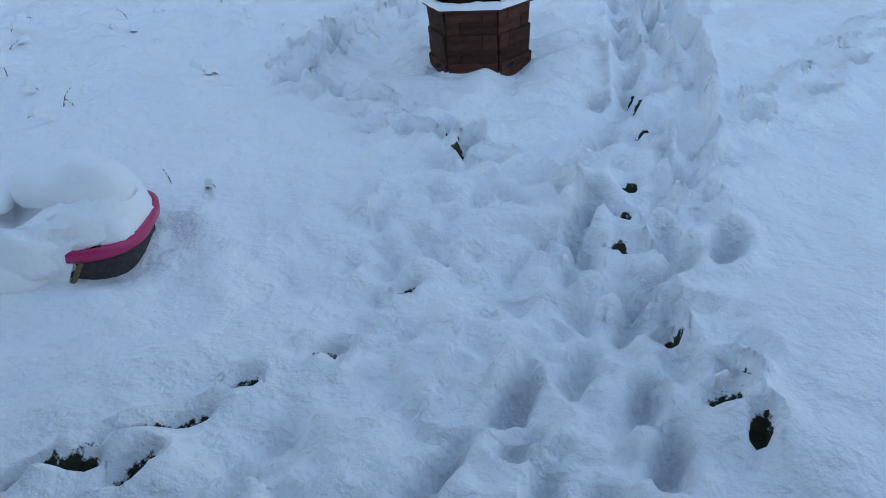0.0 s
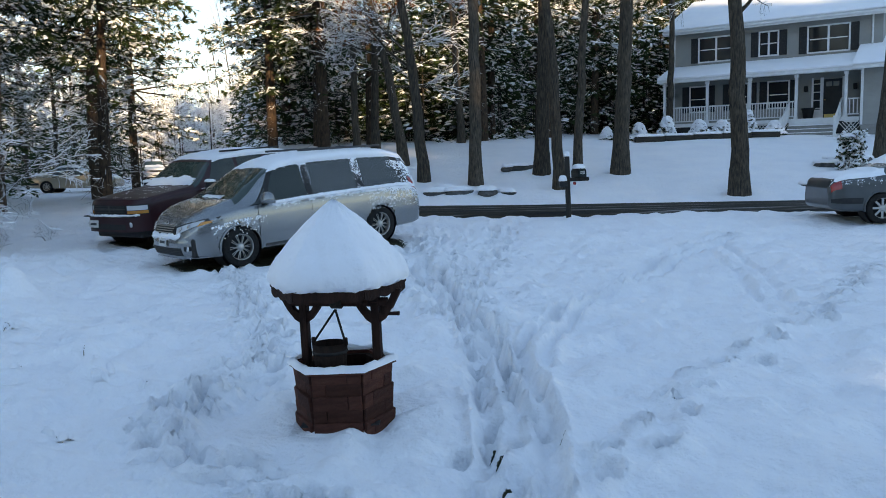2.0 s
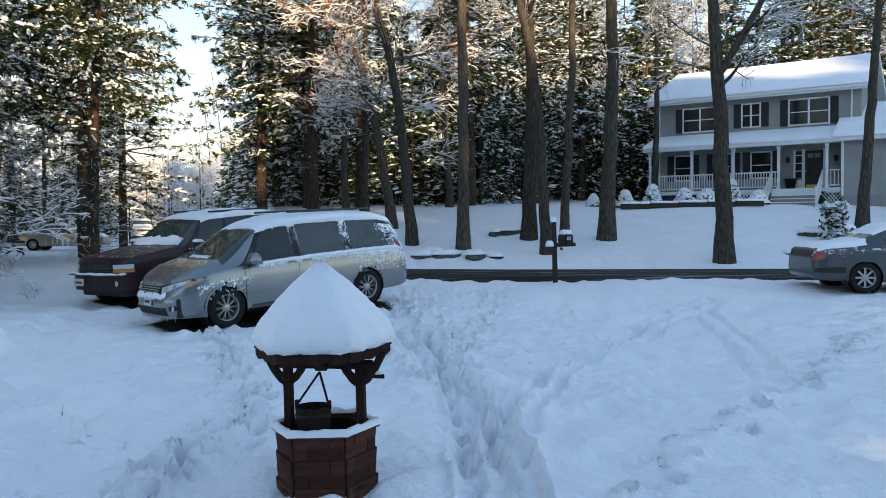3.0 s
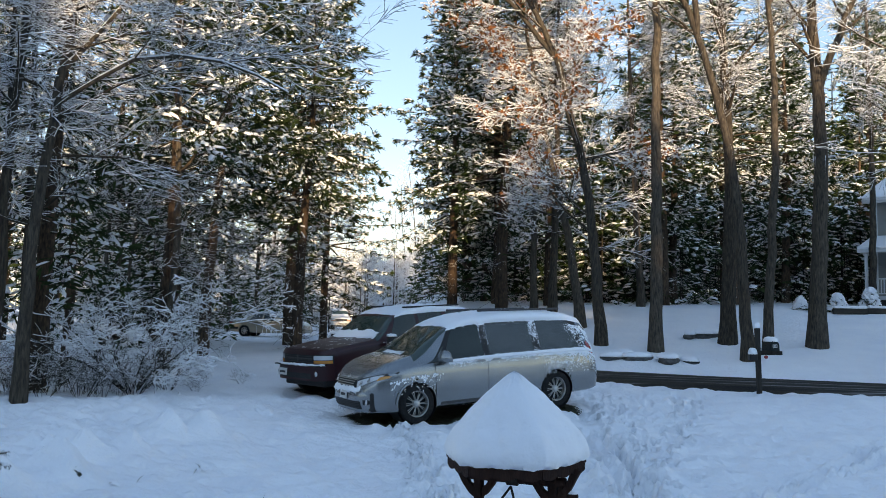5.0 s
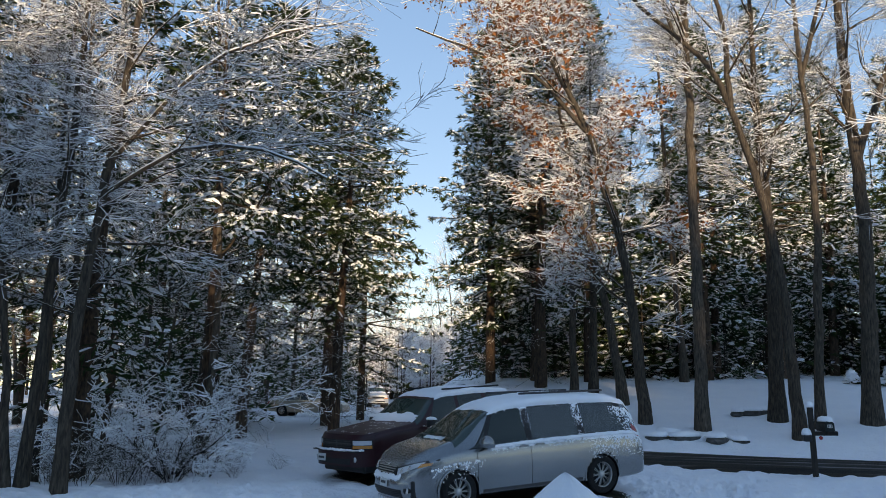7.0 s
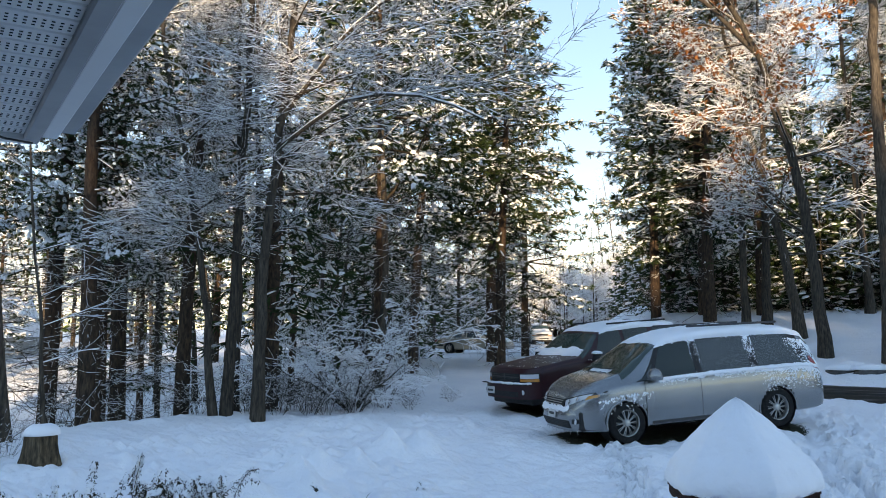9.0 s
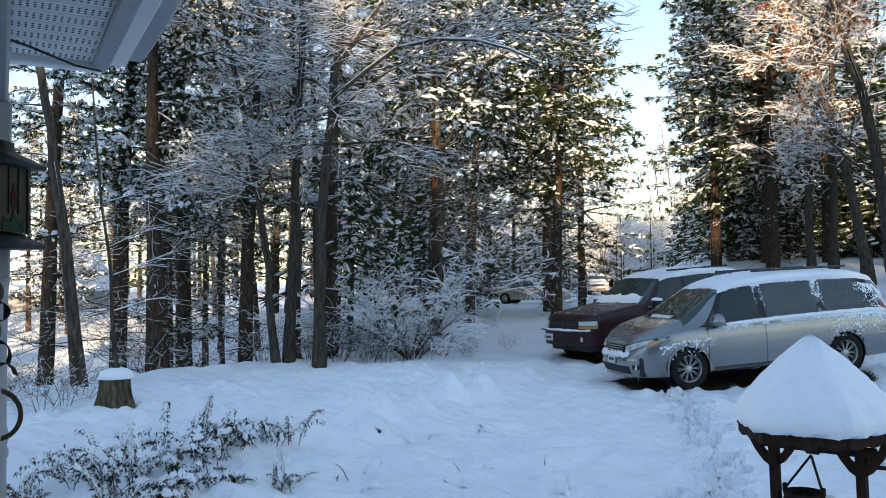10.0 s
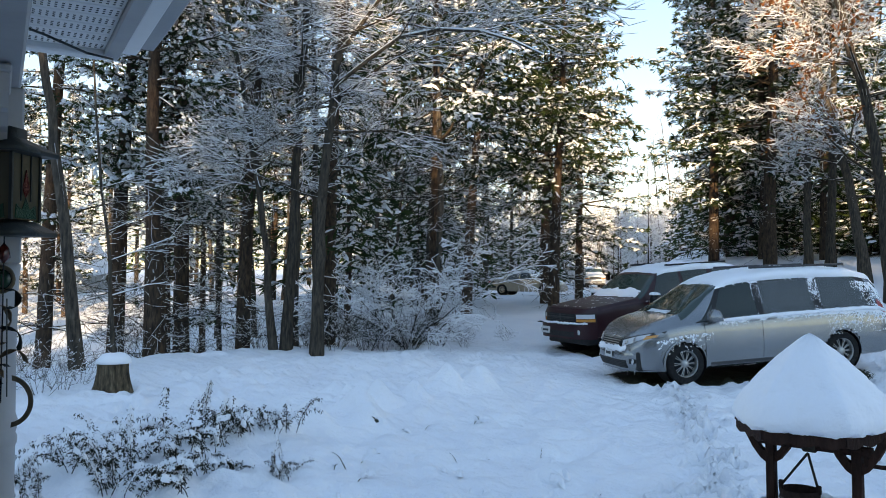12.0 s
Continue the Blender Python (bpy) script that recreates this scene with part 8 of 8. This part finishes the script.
def hoop(r, rr, mat, at, name, label=""):
    own = bmesh.new()
    n1, n2 = 20, 6
    grid = [[own.verts.new(((r + rr * math.cos(6.283 * j / n2)) * math.cos(6.283 * i / n1), rr * math.sin(6.283 * j / n2), (r + rr * math.cos(6.283 * j / n2)) * math.sin(6.283 * i / n1))) for j in range(n2)] for i in range(n1)]
    for i in range(n1):
        for j in range(n2):
            own.faces.new((grid[i][j], grid[(i + 1) % n1][j], grid[(i + 1) % n1][(j + 1) % n2], grid[i][(j + 1) % n2])).smooth = True
    return part(name, own, mat, chime, label, at)


FACE = Matrix.Rotation(radians(30), 4, "Z")
hoop(0.036, 0.006, M_COPPER, Matrix.Translation((-0.01, 0, 0.355)) @ FACE, "ring")
part("glass_disc", lathe([(0.001, -0.003), (0.03, -0.003), (0.03, 0.003), (0.001, 0.003)], 18), M_GREEN_GLASS, chime, "green glass disc", Matrix.Translation((-0.01, 0, 0.355)) @ FACE @ Matrix.Rotation(radians(90), 4, "X"))
for k, (x, z, r) in enumerate(((0.03, 0.30, 0.03), (-0.03, 0.24, 0.04), (0.0, 0.17, 0.05), (0.035, 0.11, 0.045), (-0.02, 0.08, 0.03), (-0.045, 0.19, 0.028))):
    moon = []
    for i in range(13):
        a = radians(-115 + 230 * i / 12 + 40 * k)
        moon.append((r * math.cos(a), r * math.sin(a)))
    for i in range(13):
        a = radians(115 - 230 * i / 12 + 40 * k)
        moon.append((0.78 * r * math.cos(a) + 0.012 * math.cos(radians(40 * k)), 0.78 * r * math.sin(a) + 0.012 * math.sin(radians(40 * k))))
    part("crescent", prism(moon, 0.004), M_COPPER if k % 2 else M_TIN, chime, "cut metal crescent", Matrix.Translation((x, 0.004 * k, z)) @ FACE)
for k in range(3):
    part("strand", rod((0.02 * k - 0.02, 0, 0.30), (0.03 * k - 0.03, 0, 0.02), 0.002, n=5), M_BLACK, chime)
big = []
for i in range(15):
    a = radians(-80 + 160 * i / 14)
    big.append((0.075 * math.cos(a), 0.075 * math.sin(a)))
for i in range(15):
    a = radians(80 - 160 * i / 14)
    big.append((0.058 * math.cos(a) + 0.004, 0.06 * math.sin(a)))
part("crescent", prism(big, 0.004), M_COPPER, chime, "large cut metal crescent", Matrix.Translation((0.045, -0.01, 0.01)) @ FACE)


# ---- loose things outdoors ----
M_STUMP = material("sawn_stump", [(0.03, 0.022, 0.016), (0.12, 0.085, 0.055), (0.26, 0.19, 0.12)], 7, 0.9, bump=1.0, stretch=(3, 3, 0.5))
M_PINK = material("pink_plastic", [(0.55, 0.012, 0.09), (0.66, 0.02, 0.13)], 3, 0.35, bump=0.03, coat=0.3)
M_GREY_MESH = material("dark_grey_fabric", [(0.05, 0.045, 0.05), (0.09, 0.08, 0.085)], 30, 0.9, bump=0.4)
M_STONE = material("grey_stone", [(0.05, 0.05, 0.05), (0.14, 0.14, 0.135)], 5, 0.9, bump=0.8, spread=0.3)
M_WEED = material("withered_weed", [(0.02, 0.018, 0.012), (0.055, 0.045, 0.03)], 6, 0.95)
M_DRY = material("dry_grass", [(0.10, 0.085, 0.05), (0.20, 0.16, 0.09)], 8, 0.95)
M_POST = material("old_post", [(0.025, 0.022, 0.02), (0.06, 0.052, 0.045)], 6, 0.9, bump=0.6, stretch=(3, 3, 0.5))
# stump
st = thing("tree_stump", pose(-9.58, 7.05, surface(-9.58, 7.05) + 0.05), "sawn tree stump under a cap of snow", "stump")
own = bmesh.new()
rows = []
r = random.Random(8)
for j, (rad, z) in enumerate(((0.27, -0.08), (0.225, 0.06), (0.20, 0.2), (0.195, 0.31), (0.18, 0.325))):
    rows.append([own.verts.new((rad * (1 + 0.07 * math.sin(5 * a) + 0.025 * math.sin(13 * a + 2 * math.sin(3 * a))) * math.cos(a), rad * (1 + 0.07 * math.sin(5 * a) + 0.025 * math.sin(13 * a + 2 * math.sin(3 * a))) * math.sin(a), z)) for a in [6.2832 * k / 56 for k in range(56)]])
for p, q in zip(rows, rows[1:]):
    for k in range(56):
        own.faces.new((p[k], p[(k + 1) % 56], q[(k + 1) % 56], q[k]))
own.faces.new(rows[-1])
part("trunk", own, M_STUMP, st)
part("snow", snow_blob(0.225, 0.225, 0.14, 2, 18, 6, 0.05), M_SNOW, st, "round cap of snow", Matrix.Translation((0, 0, 0.32)))
# mailbox on a post
mb = thing("mailbox", pose(3.03, 19.2, surface(3.03, 19.2), 0, -1.5, 0), "black mailbox on a leaning wooden post with snow", "mailbox")
part("post", box(0.11, 0.11, 1.55, (0, 0, 0.70), 0.008), M_POST, mb, "dark weathered post")
part("arm", box(0.62, 0.09, 0.09, (0.2, 0, 0.92), 0.008), M_POST, mb)
body = prism([(-0.10, 0), (0.10, 0), (0.10, 0.13), (0.085, 0.18), (0.05, 0.215), (0, 0.225), (-0.05, 0.215), (-0.085, 0.18), (-0.10, 0.13)], 0.48, at=Matrix.Translation((0, -0.24, 0)), bevel=0.004)
b = part("box", body, M_TIN, mb, "black metal mailbox", pose(0.27, -0.02, 0.97, 0, 0, 12))
part("number_mark", box(0.10, 0.004, 0.07, (0.0, -0.244, 0.11)), M_PLATE, b, "pale plate with plain bars")
for k in range(3):
    part("number_bar", box(0.014, 0.004, 0.05, (-0.028 + 0.028 * k, -0.2475, 0.11)), M_BLACK, b)
part("flag", box(0.012, 0.05, 0.16, (0.112, 0.05, 0.12), 0.003), M_RED, b, "red flag")
part("box_snow", snow_blob(0.13, 0.27, 0.11, 12, 18, 5, 0.06), M_SNOW, b, "cap of snow", Matrix.Translation((0, 0, 0.205)))
part("post_snow", snow_blob(0.075, 0.075, 0.13, 13, 12, 5, 0.06), M_SNOW, mb, "", Matrix.Translation((0, 0, 1.475)))
tube = part("paper_box", box(0.17, 0.3, 0.14, (0, 0, 0), 0.02), M_BLACK, mb, "dark newspaper box", pose(-0.12, -0.06, 0.83))
part("paper_box_snow", snow_blob(0.10, 0.16, 0.14, 14, 14, 5, 0.06), M_SNOW, tube, "", Matrix.Translation((0, 0, 0.065)))
part("reflector", lathe([(0.001, 0.006), (0.04, 0.006), (0.042, 0)], 12), M_RED, mb, "red round reflector", pose(0.16, -0.05, 0.83, 90, 0, 0))
# far mailbox and lamp post down the road
far_mb = thing("mailbox", pose(-17.97, 42.2, surface(-17.97, 42.2)), "white mailbox post beside the far drive", "mailbox")
part("post", box(0.1, 0.1, 1.15, (0, 0, 0.55), 0.01), M_WHITE, far_mb)
part("box", box(0.5, 0.2, 0.22, (0.15, 0, 1.12), 0.04, seg=2), M_BLACK, far_mb, "dark mailbox")
part("snow", snow_blob(0.27, 0.13, 0.12, 4), M_SNOW, far_mb, "", Matrix.Translation((0.15, 0, 1.22)))
lamp = thing("street_lamp", pose(-21.68, 58.0, surface(-21.68, 58)), "black lamp post with a lantern head", "lamp post")
part("pole", rod((0, 0, 0), (0, 0, 3.0), 0.05, 0.035), M_BLACK, lamp)
part("head", lathe([(0.05, 0), (0.16, 0.06), (0.2, 0.34), (0.06, 0.46), (0.02, 0.55)], 8), M_WHITE, lamp, "pale lantern head", Matrix.Translation((0, 0, 2.95)))
sign = thing("road_sign", pose(-21.6, 55.9, surface(-21.6, 55.9)), "pale small board on a post", "sign")
part("post", rod((0, 0, 0), (0, 0, 1.3), 0.04), M_WHITE, sign)
part("board", box(1.0, 0.05, 0.3, (0, 0, 1.35), 0.01), M_WHITE, sign)
# the pink-rimmed child's seat in the snow
toy = thing("toy_table", pose(-2.42, 3.02, surface(-2.4, 3.0) - 0.02, 3, 2, 12), "pink-rimmed plastic play table heaped with snow", "toy")
own = bmesh.new()
n = 48


def superellipse(a, rx, ry, p=3.2):
    c, s = math.cos(a), math.sin(a)
    return rx * math.copysign(abs(c) ** (2 / p), c), ry * math.copysign(abs(s) ** (2 / p), s)


rows = []
for k_r, z in ((0.985, 0.10), (1.0, 0.105), (1.03, 0.115), (1.03, 0.155), (1.0, 0.165), (0.96, 0.16)):
    rows.append([own.verts.new((*superellipse(6.2832 * k / n, 0.46 * k_r, 0.32 * k_r), z)) for k in range(n)])
for p, q in zip(rows, rows[1:]):
    for k in range(n):
        own.faces.new((p[k], p[(k + 1) % n], q[(k + 1) % n], q[k])).smooth = True
part("rim", own, M_PINK, toy, "bright pink plastic rim")
own = bmesh.new()
rows = [[own.verts.new((*superellipse(6.2832 * k / n, 0.445 * f, 0.305 * f), z)) for k in range(n)] for f, z in ((0.93, -0.12), (0.97, 0.0), (1.0, 0.12))]
for p, q in zip(rows, rows[1:]):
    for k in range(n):
        own.faces.new((p[k], p[(k + 1) % n], q[(k + 1) % n], q[k])).smooth = True
own.faces.new(rows[-1])
part("skirt", own, M_GREY_MESH, toy, "dark fabric skirt")
for x, y in ((0.20, -0.325), (-0.22, -0.325)):
    part("leg", rod((x - 0.05, y, -0.05), (x + 0.04, y + 0.005, 0.11), 0.012), M_DRY, toy, "thin tan leg")
own = bmesh.new()
rows = []
r = random.Random(5)
for j in range(17):
    f = j / 16
    row = []
    for k in range(n):
        a = 6.2832 * k / n
        x, y = superellipse(a, 0.455 * math.cos(f * 1.45) ** 0.55, 0.315 * math.cos(f * 1.45) ** 0.55, 2.6)
        z = 0.155 + (0.20 + 0.10 * math.sin(a * 1.0 + 0.6) * f) * math.sin(f * 1.5) ** 1.1 - 0.10 * math.exp(-((x + 0.12) / 0.13) ** 2) * f
        if j <= 2 and 3.7 < a < 5.1:
            z -= 0.06 * (2 - j) + 0.03
            y *= 1.10
        row.append(own.verts.new((x + r.uniform(-0.010, 0.010), y + r.uniform(-0.010, 0.010), z + r.uniform(-0.010, 0.010))))
    rows.append(row)
for p, q in zip(rows, rows[1:]):
    for k in range(n):
        own.faces.new((p[k], p[(k + 1) % n], q[(k + 1) % n], q[k])).smooth = True
own.faces.new(rows[-1])
part("snow", own, M_SNOW, toy, "lumpy heap of snow")
for k, (x, y, z, a, b, h) in enumerate(((0.16, 0.02, 0.28, 0.24, 0.2, 0.16), (-0.28, 0.05, 0.25, 0.17, 0.2, 0.10), (0.02, -0.28, 0.06, 0.2, 0.10, 0.2), (-0.12, -0.3, 0.0, 0.2, 0.12, 0.2), (0.3, -0.12, 0.15, 0.13, 0.14, 0.1), (-0.34, -0.22, 0.02, 0.16, 0.12, 0.2))):
    part("snow_lump", snow_blob(a, b, h, 60 + k, 18, 6, 0.18), M_SNOW, toy, "", Matrix.Translation((x, y, z)))


def weed(seed, tall, stems, leafy=2, snowy=0.35):
    """A withered perennial: arching stems feathered with small leaves, snow on some."""
    w = Wood(seed)
    w.heavy = 0.8
    g = w.r
    for k in range(stems):
        t = g.uniform(0, 6.283)
        pts = []
        w.limb((g.normal(0, 0.12), g.normal(0, 0.12), -0.05), (0.3 * math.cos(t), 0.3 * math.sin(t), 1), tall * g.uniform(0.55, 1.15), 0.0055, 1, 0, 0.05, 0.5, -0.24 if leafy else -0.2, 0, 0.5, steps=14, keep_pts=pts)
        for i, (p, d) in enumerate(pts[3:]):
            for _ in range(leafy):
                s = g.normal(0, 1, 3)
                w.tufts.append((*(p - d * 0.02 * g.random()), *(d * 0.8 + s * 0.6), 0.042 * (1.1 - 0.05 * i)))
            if g.random() < snowy:
                w.pads.append((*(p + (0, 0, 0.012)), *d, 0.05, 0.028, 0.028))
    return [quads_mesh("stems", *w.tubes(), True), quads_mesh("snow", *w.snow_mesh(), True)] + ([quads_mesh("leaves", *w.needles(3, 0.004))] if leafy else [])


WEEDS = [weed(400, 0.72, 9, 5, 0.35), weed(401, 0.62, 8, 5, 0.35), weed(402, 0.52, 8, 5, 0.4)]
for k, (x, y, size) in enumerate(((-6.7, 4.5, 1.0), (-5.95, 4.3, 1.05), (-5.6, 4.45, 1.0), (-6.1, 5.25, 1.1), (-6.25, 5.65, 1.1), (-6.2, 6.1, 1.0), (-6.1, 6.5, 0.9), (-5.2, 5.5, 0.6), (-5.75, 4.8, 0.9), (-6.45, 4.9, 1.0), (-6.4, 3.8, 0.7), (-5.6, 5.3, 0.7), (-6.9, 4.0, 0.7))):
    plant("perennial_clump", WEEDS[k % 3], (M_WEED, M_SNOW, M_WEED), x, y, "withered perennial bent under snow", "plant", "withered perennials in the bed", 67 * k, 0.95 * size, names=("stemwork", "snow", "foliage"))
GRASS = [weed(410 + k, 0.2, 3, 0, 0.1) for k in range(2)]
g = np.random.default_rng(5)
for k, (x, y) in enumerate(((-3.8, 4.97), (-3.27, 4.59), (-4.09, 6.87), (-2.0, 3.75), (-4.6, 6.0), (-5.06, 6.33), (-3.6, 6.2), (-4.4, 5.2), (-3.0, 6.9), (-5.2, 7.9), (-2.6, 5.3), (-3.4, 7.9), (-4.9, 8.9), (-4.3, 7.5))):
    plant("dry_grass_tuft", GRASS[k % 2], (M_DRY, M_SNOW, M_DRY), x, y, "few dry grass blades through the snow", "grass", "dry blades in the lawn", 40 * k, 0.8 + 0.4 * (k % 3) / 2, names=("stemwork", "snow", "foliage"))
# stones and logs under the hardwoods
for k, (x, y, sx, sy, sz) in enumerate(((-0.2, 26.9, 0.5, 0.3, 0.16), (0.6, 26.8, 0.6, 0.35, 0.18), (1.5, 26.6, 0.55, 0.35, 0.2), (2.2, 26.9, 0.4, 0.3, 0.15), (0.1, 27.4, 0.4, 0.3, 0.16), (2.9, 31.2, 0.5, 0.3, 0.22), (3.3, 31.5, 0.45, 0.3, 0.25), (2.5, 31.0, 0.4, 0.25, 0.16), (12.3, 26.9, 0.4, 0.25, 0.14), (14.6, 30.5, 0.5, 0.4, 0.3), (15.4, 31.3, 0.6, 0.4, 0.3), (16.2, 30.8, 0.5, 0.35, 0.3))):
    s = thing("garden_stone", pose(x, y, surface(x, y) - 0.06, 0, 0, 37 * k), "grey stone half buried under snow", "stone", "stones under the hardwoods")
    own = bmesh.new()
    bmesh.ops.create_icosphere(own, subdivisions=2, radius=1.0)
    rr = random.Random(k)
    for v in own.verts:
        v.co = Vector((v.co.x * sx, v.co.y * sy, v.co.z * sz)) * rr.uniform(0.85, 1.12)
    part("rock", own, M_STONE, s)
    part("snow", snow_blob(sx * 0.98, sy * 1.0, 0.16, k, 14, 5, 0.12), M_SNOW, s, "", Matrix.Translation((0, 0.04, sz * 0.55)))
# snow-laden evergreens before the house
for k, (x, y, rx, h) in enumerate(((8.9, 39.6, 0.35, 0.55), (9.7, 39.4, 0.4, 0.7), (11.3, 40.3, 0.45, 0.9), (13.0, 40.6, 0.5, 0.7), (14.3, 41.0, 0.6, 0.7), (15.5, 40.9, 0.55, 1.2), (16.7, 40.4, 0.5, 0.6), (8.2, 39.9, 0.3, 0.5))):
    s = thing("evergreen_shrub", pose(x, y, surface(x, y) - 0.05), "rounded evergreen shrub almost hidden by snow", "shrub", "shrubs before the house")
    w = Wood(500 + k)
    for _ in range(260):
        a, f = w.r.uniform(0, 6.283), w.r.random()
        rad = rx * (1 - 0.75 * f) * w.r.uniform(0.75, 1.05)
        d = np.array((math.cos(a), math.sin(a), 0.2))
        w.tufts.append((rad * math.cos(a), rad * math.sin(a), h * f * 0.95, *d, 0.12))
        if w.r.random() < 0.9:
            w.pads.append((rad * math.cos(a), rad * math.sin(a), h * f + 0.05, *(d / np.linalg.norm(d)), 0.14, 0.12, 0.08))
    w.pads.append((0, 0, h * 0.95, 1, 0, 0, 0.22 * rx / 0.5, 0.2 * rx / 0.5, 0.2))
    part("crown", quads_mesh("crown", *w.needles(6, 0.03)), M_NEEDLE, s)
    part("snow", quads_mesh("snow", *w.snow_mesh(), True), M_SNOW, s)
young = conifer(520, 1.25, 0.03, 0.04, 0.16, 6, 0.34, -0.1, blades=5, width=0.016, tuft_len=0.1)
plant("young_spruce", young, PINE_MATS, 15.0, 29.4, "knee-high spruce dusted with snow", "tree", names=PINE_NAMES)
# the neighbour's house seen through the side wood
nb = thing("house", pose(-44.5, 26.0, -1.6, 0, 0, 38), "pale neighbouring house behind the trees", "house")
part("wall", slab(-7, 4, 0, 7, 0, 3.2), M_SIDING, nb)
part("roof", prism([(-0.5, 3.2), (7.5, 3.2), (3.5, 5.6)], 11.6, at=Matrix.Translation((4.3, 0, 0)) @ Matrix.Rotation(radians(90), 4, "Z")), M_SNOW, nb, "snow-covered roof")
for x in (-4.5, -1.0, 2.2):
    pane_window(nb, x, x + 1.0, 1.2, 2.5, 0.0, 1, (0, 0))
deck = part("deck", slab(4.2, 9.5, 0.5, 3.5, 0.5, 0.7), M_POST, nb, "dark wooden deck")
part("deck_rail", slab(4.2, 9.5, 0.5, 0.58, 1.5, 1.6), M_POST, deck)
for k in range(22):
    part("baluster", slab(4.3 + 0.24 * k, 4.35 + 0.24 * k, 0.52, 0.57, 0.7, 1.5), M_POST, deck)
